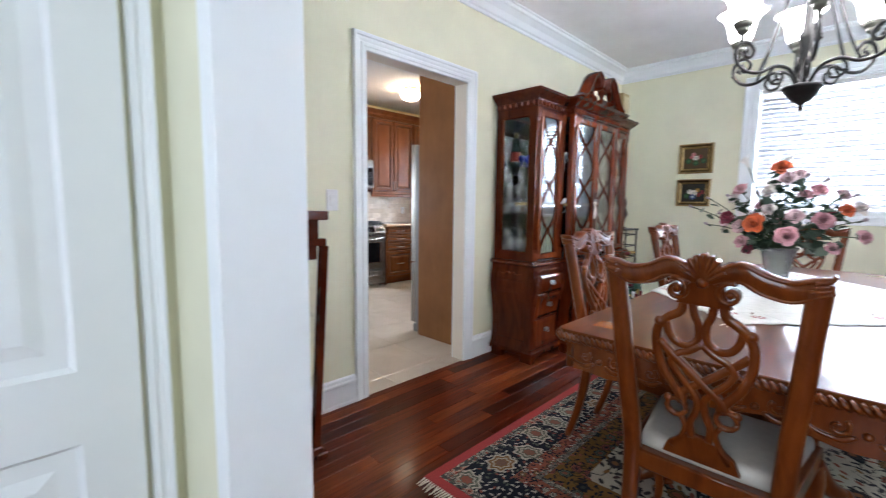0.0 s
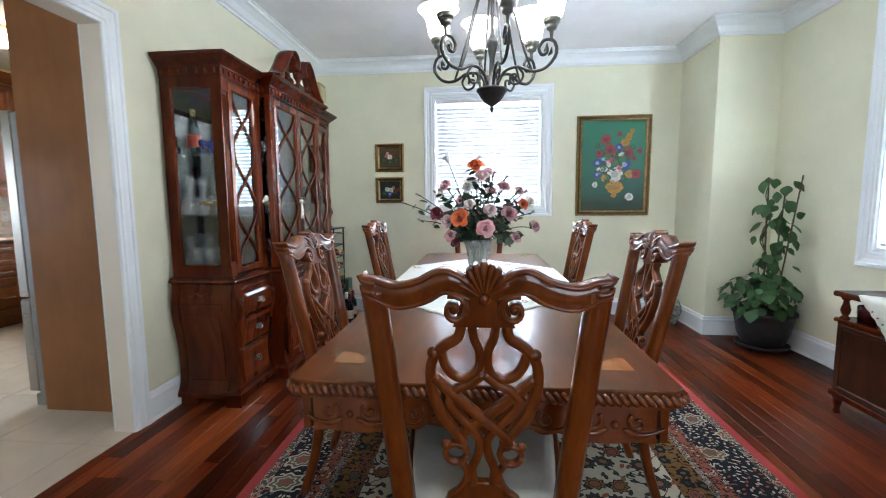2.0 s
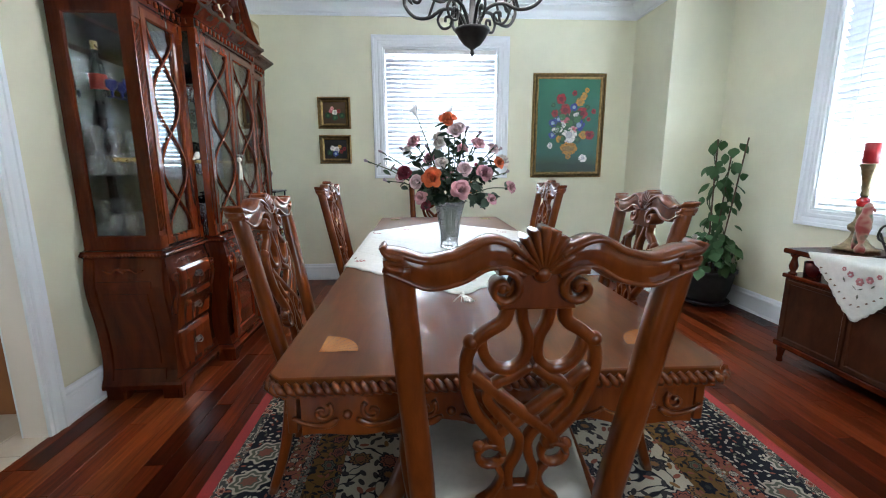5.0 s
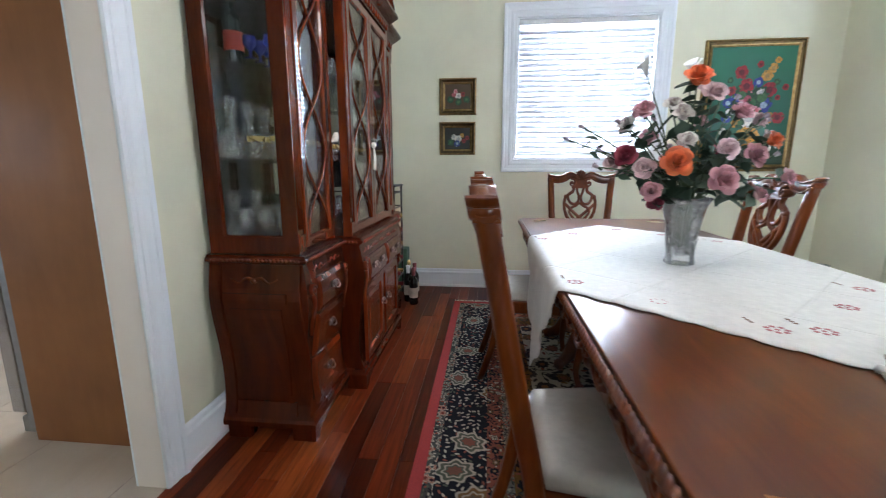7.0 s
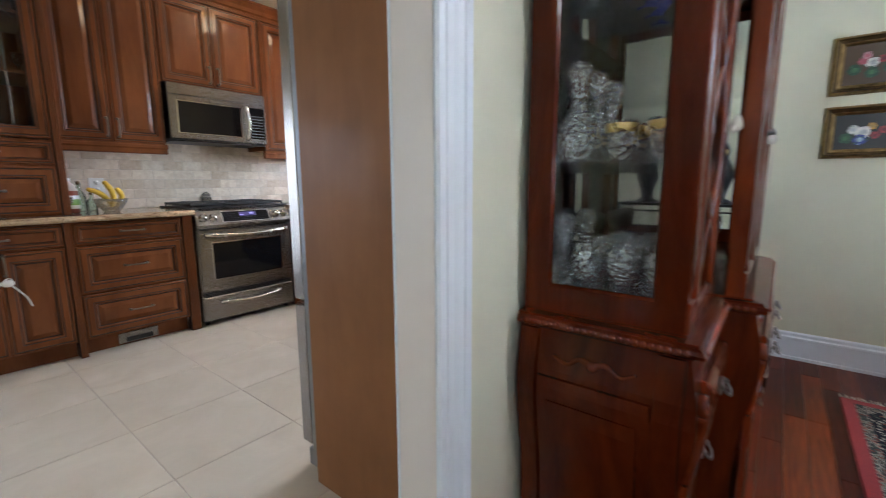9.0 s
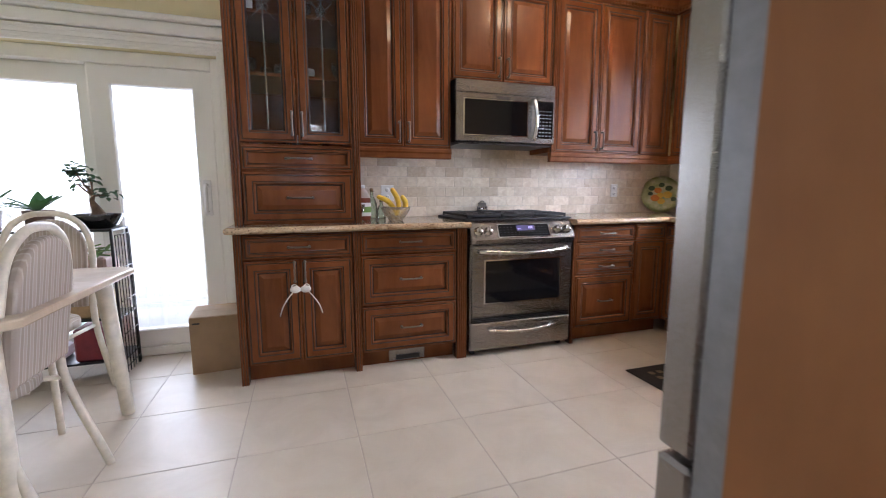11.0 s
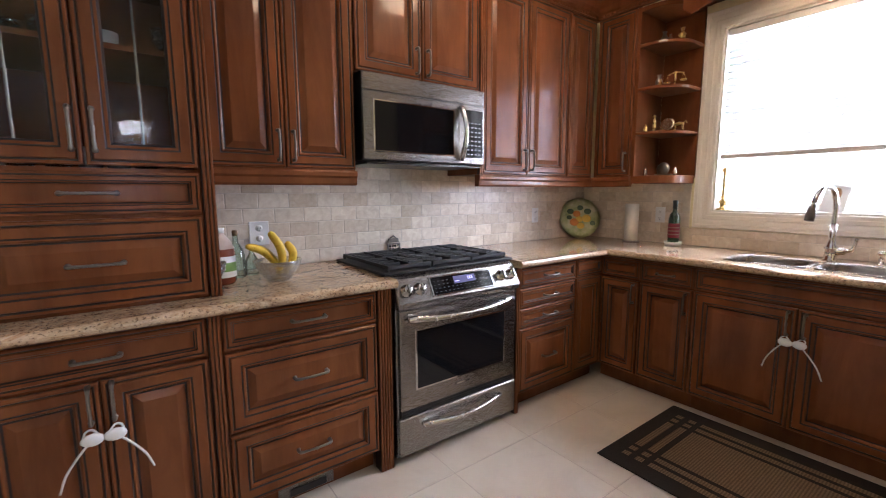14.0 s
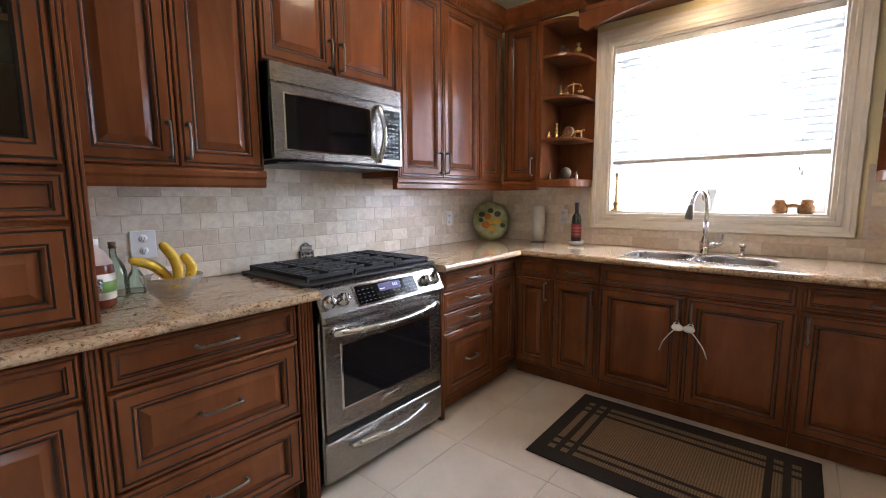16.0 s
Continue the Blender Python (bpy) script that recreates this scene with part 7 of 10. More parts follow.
def rose_mesh(name, material, size, seed, open_=1.0):
    """Cupped petals in a spiral, facing +z."""
    r = random.Random(seed)
    bm = bmesh.new()
    n = 30
    for k in range(n):
        t = k / (n - 1)
        a0 = k * 2.39996 + r.uniform(-0.2, 0.2)
        wrap = 1.25 - 0.55 * t
        h = size * (0.80 - 0.10 * t) * r.uniform(0.92, 1.08)
        lean = (0.0 + 0.95 * t ** 1.5) * open_
        phase = r.uniform(0, 6)
        rows = []
        for i in range(5):
            v = i / 4
            row = []
            for j in range(7):
                u = j / 3 - 1
                # edge of the petal: rounded at the top, ruffled, rolled outwards
                top = v * (1 - 0.22 * abs(u) ** 3)
                bend = lean * (0.35 + 0.65 * top) + 0.9 * t * max(0, top - 0.7)
                rad = size * (0.035 + 0.13 * t + 0.10 * t * math.sin(math.pi * min(1, top * 1.2))) + h * top * math.sin(bend) * 0.95
                z = h * top * math.cos(bend) + size * 0.035 * math.sin(3.1 * u + phase) * v * (0.3 + t) - size * 0.10 * t
                ang = a0 + u * wrap * (0.55 + 0.45 * math.sin(math.pi * (0.2 + 0.5 * v)))
                row.append(bm.verts.new((rad * math.cos(ang), rad * math.sin(ang), z)))
            rows.append(row)
        for p, q in zip(rows, rows[1:]):
            for j in range(6):
                bm.faces.new((p[j], p[j + 1], q[j + 1], q[j])).smooth = True
    lathe(bm, [(0.004, -0.02), (size * 0.16, -0.005), (size * 0.14, 0.01)], segs=8, mat=1)
    me = bpy.data.meshes.new(name)
    bm.to_mesh(me)
    bm.free()
    me.materials.append(material)
    me.materials.append(GREENS[0])
    return me


PETALS = {"orange": (0.76, 0.20, 0.07), "pink": (0.70, 0.40, 0.43), "pale": (0.78, 0.62, 0.62), "plum": (0.30, 0.05, 0.08), "white": (0.80, 0.77, 0.71), "mauve": (0.55, 0.30, 0.33)}
ROSES = {k: rose_mesh("rose_" + k, lit_cloth(k + "_petal", v, 0.18, True), 0.050, i, 0.80) for i, (k, v) in enumerate(PETALS.items())}
BUD = rose_mesh("rose_bud", lit_cloth("bud_petal", (0.40, 0.33, 0.36), 0.25), 0.026, 40, 0.15)


def leaf_mesh(name, material, length=0.06, width=0.034):
    bm = bmesh.new()
    rows = []
    for i in range(7):
        v = i / 6
        w = width / 2 * math.sin(math.pi * v ** 0.8) * (1 + 0.06 * (i % 2))
        rows.append([bm.verts.new((-w, length * v, 0.006 * abs(1) - 0.010 * v * v)), bm.verts.new((0, length * v, -0.012 * v * v)), bm.verts.new((w, length * v, 0.006 - 0.010 * v * v))])
    for p, q in zip(rows, rows[1:]):
        for j in range(2):
            bm.faces.new((p[j], p[j + 1], q[j + 1], q[j])).smooth = True
    bmesh.ops.remove_doubles(bm, verts=bm.verts[:], dist=0.0003)
    me = bpy.data.meshes.new(name)
    bm.to_mesh(me)
    bm.free()
    me.materials.append(material)
    return me


LEAVES = [leaf_mesh("rose_leaf", g, 0.068, 0.040) for g in GREENS]
bouquet = thing("rose_bouquet", "loose bouquet of artificial orange, pink and plum roses", "flowers", pose(VX, VY, TZ + 0.0075))
rb = random.Random(21)
# (y, z, depth, colour, size): blooms seen from the table's head, relative to the vase's foot
BLOOMS = [(0.075, 0.355, -0.10, "orange", 1.25), (-0.035, 0.30, -0.12, "pink", 1.2), (0.01, 0.63, -0.02, "orange", 1.15), (-0.02, 0.575, -0.06, "pale", 1.0), (-0.045, 0.60, 0.04, "pale", 0.9),
          (-0.115, 0.52, -0.02, "pink", 0.9), (-0.185, 0.50, 0.03, "pale", 0.8), (-0.20, 0.43, -0.03, "orange", 0.8), (-0.235, 0.44, 0.06, "white", 0.9), (-0.135, 0.38, -0.06, "mauve", 1.1),
          (-0.055, 0.40, -0.09, "pale", 0.9), (-0.255, 0.31, -0.02, "pink", 0.8), (-0.17, 0.25, -0.05, "pink", 0.75), (0.145, 0.53, -0.02, "pink", 0.9), (0.175, 0.49, 0.03, "white", 0.8),
          (0.185, 0.38, -0.02, "plum", 1.0), (0.135, 0.34, -0.03, "pale", 0.95), (0.205, 0.36, 0.05, "pale", 0.8), (0.12, 0.26, -0.06, "pink", 0.85), (0.10, 0.22, -0.04, "plum", 0.7),
          (0.045, 0.52, -0.03, "white", 0.85), (0.04, 0.56, 0.06, "white", 0.8), (0.035, 0.43, -0.05, "white", 0.8), (-0.06, 0.50, 0.12, "pink", 0.9), (0.08, 0.45, 0.13, "mauve", 0.9), (-0.14, 0.40, 0.14, "plum", 0.9), (0.0, 0.36, 0.16, "pink", 1.0), (0.14, 0.33, 0.13, "pale", 0.9), (-0.10, 0.30, 0.13, "orange", 0.9), (0.06, 0.30, 0.09, "white", 0.9)]
BUDS = [(-0.09, 0.62, 0.0), (-0.27, 0.52, 0.05), (-0.235, 0.53, 0.0), (0.245, 0.52, 0.03), (0.115, 0.53, 0.05), (0.245, 0.40, 0.02), (0.29, 0.42, 0.08), (0.10, 0.42, -0.08), (0.43, 0.46, 0.02), (0.36, 0.51, 0.10), (-0.31, 0.40, 0.04), (0.33, 0.36, -0.03), (-0.16, 0.60, 0.05)]


def stem_to(p, lower):
    bm = bmesh.new()
    foot = Vector((p.x * 0.08, p.y * 0.08, 0.05))
    neck = Vector((p.x * 0.16, p.y * 0.16, 0.24))
    tube(bm, smooth_path([foot, neck, neck.lerp(p, 0.55) + Vector((0, 0, 0.03)), p], 4), 0.0028, 5)
    part("stem", bm, STEM, bouquet)


def aim(direction, spin):
    q = Vector(direction).to_track_quat("Z", "Y").to_matrix().to_4x4()
    return q @ pose(0, 0, 0, 0, 0, spin)


for y, z, x, c_, s in BLOOMS:
    p = Vector((x * 1.15, y * 1.22, z * 1.03))
    d_ = Vector((x * 0.8 - 0.35, y * 1.4, max(0.15, (z - 0.25)) * 1.2))
    ob = new("rose", ROSES[c_])
    ob.parent = bouquet
    ob.matrix_basis = Matrix.Translation(p) @ aim(d_, rb.uniform(0, 360)) @ Matrix.Scale(s * 1.28, 4)
    stem_to(p, 0)
    for q in range(8):
        t = rb.uniform(0.3, 1.0)
        base = Vector((x * 0.16, y * 0.16, 0.24)).lerp(p, t)
        ob = new("leaf", LEAVES[rb.random() < 0.45])
        ob.parent = bouquet
        ob.matrix_basis = Matrix.Translation(base) @ pose(0, 0, 0, rb.uniform(-50, 50), rb.uniform(-50, 50), rb.uniform(0, 360)) @ Matrix.Scale(rb.uniform(0.7, 1.25), 4)
for y, z, x in BUDS:
    p = Vector((x, y, z))
    ob = new("rose_bud", BUD)
    ob.parent = bouquet
    ob.matrix_basis = Matrix.Translation(p) @ aim((x, y * 2, 0.4), 0)
    stem_to(p, 0)
    for q in range(2):
        base = Vector((x * 0.16, y * 0.16, 0.24)).lerp(p, rb.uniform(0.6, 0.9))
        ob = new("leaf", LEAVES[rb.random() < 0.6])
        ob.parent = bouquet
        ob.matrix_basis = Matrix.Translation(base) @ pose(0, 0, 0, rb.uniform(-50, 50), rb.uniform(-50, 50), rb.uniform(0, 360)) @ Matrix.Scale(0.7, 4)

# two white trumpet flowers above the rest
CALLA = lit_cloth("white_trumpet_petal", (0.78, 0.76, 0.74), 0.3)
for y, z, x in ((0.165, 0.68, 0.02), (0.0, 0.68, 0.06)):
    p = Vector((x, y, z))
    bm = bmesh.new()
    rings = []
    for k in range(6):
        r_, h_ = (0.004, 0.007, 0.011, 0.017, 0.024, 0.029)[k], (0.0, 0.012, 0.025, 0.038, 0.050, 0.054)[k]
        rings.append([(r_ * math.cos(q * math.pi / 7), r_ * math.sin(q * math.pi / 7), h_ + (0.014 * math.cos(q * math.pi / 7) if k > 3 else 0)) for q in range(14)])
    loft(bm, rings, False, False)
    turned(bm, Matrix.Translation(p) @ aim((x - 0.2, y * 2, 0.8), 30))
    part("trumpet_flower", bm, CALLA, bouquet, "white trumpet flower")
    stem_to(p, 0)

# ---- paintings ----
GILT = metal("antique_gilt", (0.50, 0.34, 0.14), 0.36, vary=0.5)
BRONZE = metal("dark_gilt", (0.16, 0.11, 0.05), 0.42, vary=0.5)


def canvas(name, top, low, band):
    """Oil ground: blended tones with a table edge near the foot."""
    m, nt, b = shader(name)
    at = coords(nt)
    sp = nt.nodes.new("ShaderNodeSeparateXYZ")
    nt.links.new(at, sp.inputs[0])
    add = nt.nodes.new("ShaderNodeMath")
    add.operation = "MULTIPLY_ADD"
    nt.links.new(noise_tex(nt, at, 5, 5), add.inputs[0])
    add.inputs[1].default_value = 0.12
    nt.links.new(sp.outputs[2], add.inputs[2])
    nt.links.new(ramp(nt, add.outputs[0], [(0.03, low), (band, low), (band + 0.02, [c * 1.5 for c in low]), (band + 0.10, [c * 0.7 for c in top]), (0.55, top), (1.0, [min(1, c * 1.35) for c in top])]), b.inputs["Base Color"])
    b.inputs["Roughness"].default_value = 0.35
    bump(nt, b, noise_tex(nt, at, 140, 3), 0.25, 0.001)
    return m


def daub(bm, x, z, r, rnd_, mat, petals=6):
    """A painted blossom: overlapping flat dabs."""
    for k in range(petals):
        a = 2 * math.pi * k / petals + rnd_.uniform(-0.3, 0.3)
        cx, cz = x + r * 0.5 * math.cos(a), z + r * 0.5 * math.sin(a)
        q = r * rnd_.uniform(0.45, 0.6)
        y = -0.0006 - 0.0004 * rnd_.random()
        vs = [bm.verts.new((cx + q * math.cos(b_) * rnd_.uniform(0.85, 1.1), y, cz + q * math.sin(b_) * rnd_.uniform(0.85, 1.1))) for b_ in [2 * math.pi * i / 9 for i in range(9)]]
        f = bm.faces.new(vs)
        f.material_index = mat
    vs = [bm.verts.new((x + r * 0.45 * math.cos(b_), -0.0014, z + r * 0.45 * math.sin(b_))) for b_ in [2 * math.pi * i / 9 for i in range(9)]]
    bm.faces.new(vs).material_index = mat + 1


def oil(name, c):
    return plain(name, c, 0.35, vary=0.35, scale=60)


def painting(m, w, h, ground, blooms, label, frame_w, materials):
    p = thing("painting", label, "painting", m, "paintings")
    bm = bmesh.new()
    nested(bm, 0, w, 0, h, [(0, 0.010, 0), (0.003, 0.022, 0), (frame_w * 0.30, 0.030, 0), (frame_w * 0.38, 0.022, 1), (frame_w * 0.66, 0.016, 1), (frame_w * 0.72, 0.020, 0), (frame_w * 0.82, 0.018, 0), (frame_w, 0.010, 0), (frame_w, 0.004, 0)], back=-0.001, hole=True)
    fr_ = part("frame", bm, [GILT, BRONZE], p, "antique gilt frame")
    bm = bmesh.new()
    step = 0.024
    for k in range(int(w / step)):
        for z in (frame_w * 0.16, h - frame_w * 0.16):
            lathe_ball(bm, ((k + 0.5) * w / int(w / step), -0.025, z), frame_w * 0.12, 6)
    for k in range(int(h / step)):
        for x in (frame_w * 0.16, w - frame_w * 0.16):
            lathe_ball(bm, (x, -0.025, (k + 0.5) * h / int(h / step)), frame_w * 0.12, 6)
    tagged(part("bead_trim", bm, GILT, fr_), kind="stuff")
    part("canvas", boxes((frame_w * 0.98, w - frame_w * 0.98, -0.009, -0.002, frame_w * 0.98, h - frame_w * 0.98)), ground, p)
    bm = bmesh.new()
    r = random.Random(4)
    for x, z, rad, mat in blooms:
        daub(bm, x, z, rad, r, mat)
        for k in range(3):
            a = r.uniform(0, 6.28)
            daub(bm, x + rad * 0.8 * math.cos(a), z + rad * 0.8 * math.sin(a), rad * r.uniform(0.16, 0.26), r, r.choice((mat, 8, 8)), 4)
    turned(bm, pose(0, -0.0095, 0))
    tagged(part("paint_layer", bm, materials, p, "thickly painted flowers"), kind="stuff")
    return p


OILS = [oil("oil_" + n, c) for n, c in (("red", (0.30, 0.02, 0.025)), ("deep_red", (0.12, 0.01, 0.015)), ("white", (0.70, 0.68, 0.62)), ("shadow_white", (0.45, 0.46, 0.46)), ("blue", (0.03, 0.05, 0.26)), ("pale_blue", (0.30, 0.40, 0.52)), ("gold", (0.50, 0.24, 0.03)), ("ochre", (0.32, 0.20, 0.05)), ("green", (0.02, 0.07, 0.03)), ("leaf", (0.05, 0.14, 0.05)), ("pink", (0.62, 0.28, 0.30)), ("rose", (0.45, 0.10, 0.12)))]
PW_, PH_ = 0.765, 1.055
BIG = [(0.40, 0.56, 0.09, 8), (0.32, 0.62, 0.08, 8), (0.48, 0.60, 0.09, 8), (0.28, 0.50, 0.07, 8), (0.30, 0.80, 0.055, 0), (0.44, 0.86, 0.028, 0), (0.35, 0.69, 0.062, 0), (0.53, 0.66, 0.060, 0), (0.62, 0.44, 0.052, 0), (0.65, 0.68, 0.028, 0), (0.55, 0.44, 0.045, 6), (0.50, 0.77, 0.045, 6), (0.54, 0.83, 0.038, 6), (0.57, 0.89, 0.026, 6), (0.30, 0.40, 0.04, 6), (0.37, 0.59, 0.07, 10), (0.40, 0.44, 0.085, 2), (0.28, 0.60, 0.042, 4), (0.50, 0.54, 0.062, 4), (0.22, 0.56, 0.045, 4), (0.27, 0.49, 0.055, 2), (0.20, 0.33, 0.032, 2), (0.56, 0.20, 0.045, 2), (0.40, 0.30, 0.075, 6), (0.36, 0.30, 0.055, 6), (0.44, 0.30, 0.055, 6), (0.40, 0.215, 0.03, 6), (0.33, 0.40, 0.045, 8), (0.49, 0.39, 0.04, 8), (0.44, 0.72, 0.04, 4), (0.45, 0.50, 0.04, 10), (0.33, 0.54, 0.035, 2), (0.22, 0.44, 0.04, 4), (0.47, 0.64, 0.035, 2), (0.24, 0.66, 0.04, 0), (0.60, 0.60, 0.022, 0), (0.22, 0.74, 0.025, 8), (0.58, 0.72, 0.028, 8)]
painting(pose(EAST - 0.003, -0.558, 1.088, 0, 0, -90), PW_, PH_, canvas("green_canvas", (0.022, 0.125, 0.075), (0.012, 0.035, 0.014), 0.20), BIG, "large floral still life on green in a gilt frame", 0.058, OILS)
SMALL = [(0.17, 0.16, 0.028, 2), (0.13, 0.175, 0.022, 11), (0.21, 0.175, 0.022, 0), (0.10, 0.13, 0.03, 8), (0.24, 0.13, 0.03, 8), (0.17, 0.11, 0.03, 8), (0.145, 0.20, 0.02, 10)]
painting(pose(EAST - 0.003, 1.642, 1.585, 0, 0, -90), 0.33, 0.313, canvas("brown_canvas", (0.10, 0.055, 0.018), (0.05, 0.03, 0.012), 0.05), SMALL, "small dark floral painting in a gilt frame", 0.052, OILS)
SMALL2 = [(0.17, 0.14, 0.034, 2), (0.13, 0.155, 0.026, 2), (0.205, 0.17, 0.02, 6), (0.22, 0.12, 0.02, 0), (0.10, 0.11, 0.03, 8), (0.16, 0.10, 0.03, 4), (0.25, 0.15, 0.02, 0)]
painting(pose(EAST - 0.003, 1.642, 1.238, 0, 0, -90), 0.325, 0.288, canvas("black_canvas", (0.018, 0.018, 0.012), (0.02, 0.015, 0.01), 0.05), SMALL2, "small dark floral painting in a gilt frame", 0.050, OILS)

# ---- potted plant in the corner ----
LEAF = lit_cloth("glossy_green_leaf", (0.055, 0.13, 0.040), 0.25)
BIGLEAF = leaf_mesh("leaf", LEAF, 0.110, 0.082)
plant = thing("potted_plant", "tall climbing green houseplant in a black pot", "plant", pose(4.09, -1.89, 0))
bm = bmesh.new()
lathe(bm, [(0.13, 0.045), (0.155, 0.06), (0.185, 0.14), (0.205, 0.25), (0.215, 0.30), (0.228, 0.305), (0.228, 0.325), (0.212, 0.325), (0.205, 0.29), (0.02, 0.285)], segs=32)
part("pot", bm, plain("matt_black_pot", (0.016, 0.017, 0.019), 0.5, vary=0.3), plant)
bm = bmesh.new()
lathe(bm, [(0.02, 0.022), (0.17, 0.022), (0.19, 0.035), (0.195, 0.048), (0.185, 0.048), (0.17, 0.036), (0.02, 0.034)], segs=28)
for k in range(3):
    lathe(bm, [(0.018, 0.0), (0.018, 0.024), (0.004, 0.024)], (0.14 * math.cos(2.1 * k), 0.14 * math.sin(2.1 * k), 0), 10)
part("saucer", bm, BLACK, plant)
bm = bmesh.new()
lathe(bm, [(0.19, 0.286), (0.12, 0.296), (0.02, 0.30)], segs=24)
part("soil", bm, plain("potting_soil", (0.03, 0.02, 0.012), 0.95, vary=0.5, scale=80, relief=0.8), plant)
rp = random.Random(12)
for (dx, dy, h) in ((0.02, 0.02, 1.42), (-0.05, -0.19, 1.43), (0.03, -0.12, 1.30), (-0.03, 0.05, 1.10)):
    bm = bmesh.new()
    tube(bm, [(dx * 0.4, dy * 0.3, 0.28), (dx, dy, h)], 0.006, 6)
    part("stake", bm, plain("brown_stake", (0.09, 0.055, 0.03), 0.8), plant)
for k in range(3):
    bm = bmesh.new()
    a0 = rp.uniform(0, 6)
    tube(bm, [(0.02 + 0.022 * math.cos(a0 + q * 0.8), (0.01, -0.10, 0.03)[k] + 0.022 * math.sin(a0 + q * 0.8), 0.29 + (1.12, 0.95, 0.75)[k] * q / 24) for q in range(25)], 0.0045, 5)
    part("vine", bm, STEM, plant)
for k in range(200):
    low = k < 140
    if low:
        a, r = rp.uniform(0, 2 * math.pi), rp.uniform(0.05, 0.27)
        p = Vector((r * math.cos(a) - 0.02, r * math.sin(a) + 0.03, 0.36 + 0.33 * rp.random() * (1 - r * 1.6)))
    else:
        z = rp.uniform(0.55, 1.42)
        a, r = rp.uniform(0, 2 * math.pi), rp.uniform(0.03, 0.10)
        p = Vector((r * math.cos(a), r * math.sin(a) + rp.choice((0.02, -0.02, -0.12)), z))
    ob = new("leaf", BIGLEAF)
    ob.parent = plant
    ob.matrix_basis = Matrix.Translation(p) @ pose(0, 0, 0, rp.uniform(-95, -25), rp.uniform(-25, 25), math.degrees(a) - 90 + rp.uniform(-30, 30)) @ Matrix.Scale(rp.uniform(0.6, 1.12), 4)
bm = bmesh.new()
tube(bm, smooth_path([(-0.08, 0.16, 0.30), (-0.10, 0.19, 0.45), (-0.10, 0.21, 0.60)], 4), 0.004, 5)
part("flower_stem", bm, STEM, plant)
ob = new("white_rose", ROSES["white"])
ob.parent = plant
ob.matrix_basis = pose(-0.10, 0.21, 0.60)
# floor vase
fv = thing("floor_vase", "small pale ceramic vase on the floor in the corner", "vase", pose(4.82, -1.455, 0))
bm = bmesh.new()
lathe(bm, [(0.055, 0.0), (0.06, 0.01), (0.085, 0.06), (0.108, 0.13), (0.105, 0.19), (0.075, 0.25), (0.045, 0.28), (0.042, 0.31), (0.065, 0.345), (0.072, 0.355), (0.064, 0.352), (0.035, 0.31), (0.02, 0.28)], segs=28)
m, nt, b = shader("painted_ceramic")
nt.links.new(ramp(nt, noise_tex(nt, coords(nt), 16, 4, 0.6, 1.5), [(0.40, (0.34, 0.35, 0.31)), (0.50, (0.28, 0.28, 0.24)), (0.55, (0.08, 0.13, 0.09)), (0.62, (0.28, 0.16, 0.14)), (0.70, (0.34, 0.34, 0.30))]), b.inputs["Base Color"])
b.inputs["Roughness"].default_value = 0.18
part("body", bm, m, fv)

# floor register
reg = thing("floor_register", "dark metal heating register set in the plank floor", "register", pose(3.66, -2.03, 0.0005))
part("frame", boxes((-0.15, 0.15, -0.06, 0.06, 0.0, 0.004), bevel=0.0015), IRON, reg)
louvre = part("louvre", boxes((-0.003, 0.003, -0.048, 0.048, 0.0042, 0.0075), bevel=0.0008), BLACK, reg)
louvre.matrix_basis = pose(-0.13, 0, 0)
for k in range(1, 14):
    mesh_copy("louvre", louvre, reg, pose(-0.13 + 0.02 * k, 0, 0))

# ---- sideboard under the side window ----
sb = thing("sideboard", "dark walnut sideboard with a raised top on turned posts", "sideboard", pose(1.75, SOUTH + 0.026, 0))
SW, SD = 1.256, 0.534
VENEER = wood("burr_walnut_veneer", (0.026, 0.008, 0.004), (0.075, 0.024, 0.010), (9, 9, 4), 0.3, 0.2)
part("top", boxes((0.0, SW, 0.0, SD, 0.682, 0.712), bevel=0.008), CHERRY_DARK, sb)
part("body", boxes((0.03, SW - 0.03, 0.0, SD - 0.02, 0.12, 0.535)), VENEER, sb)
part("middle_shelf", boxes((0.012, SW - 0.012, 0.0, SD - 0.006, 0.535, 0.56), bevel=0.006), CHERRY_DARK, sb)
part("base_rail", boxes((0.015, SW - 0.015, 0.0, SD - 0.008, 0.10, 0.135), bevel=0.006), CHERRY_DARK, sb)
part("back_board", boxes((0.03, SW - 0.03, 0.0, 0.012, 0.56, 0.682)), CHERRY_DARK, sb)
for x in (0.05, SW - 0.05):
    for y in (0.05, SD - 0.04):
        bm = bmesh.new()
        lathe(bm, [(0.022, 0.56), (0.022, 0.568), (0.012, 0.575), (0.020, 0.59), (0.024, 0.61), (0.018, 0.635), (0.013, 0.660), (0.022, 0.670), (0.022, 0.682)], (x, y, 0), 14)
        part("turned_post", bm, CHERRY_DARK, sb)
        bm = bmesh.new()
        lathe(bm, [(0.014, 0.0), (0.018, 0.01), (0.013, 0.03), (0.022, 0.07), (0.026, 0.10)], (x, y, 0), 12)
        part("foot", bm, CHERRY_DARK, sb)
for k in range(3):
    x0 = 0.045 + k * (SW - 0.09) / 3
    x1 = x0 + (SW - 0.09) / 3 - 0.008
    bm = bmesh.new()
    nested(bm, -x1, -x0, 0.145, 0.525, [(0, 0, 0), (0.003, 0.010, 0), (0.02, 0.010, 0), (0.026, 0.005, 0)])
    turned(bm, pose(0, SD - 0.02, 0, 0, 0, 180))
    part("door", bm, VENEER, sb)
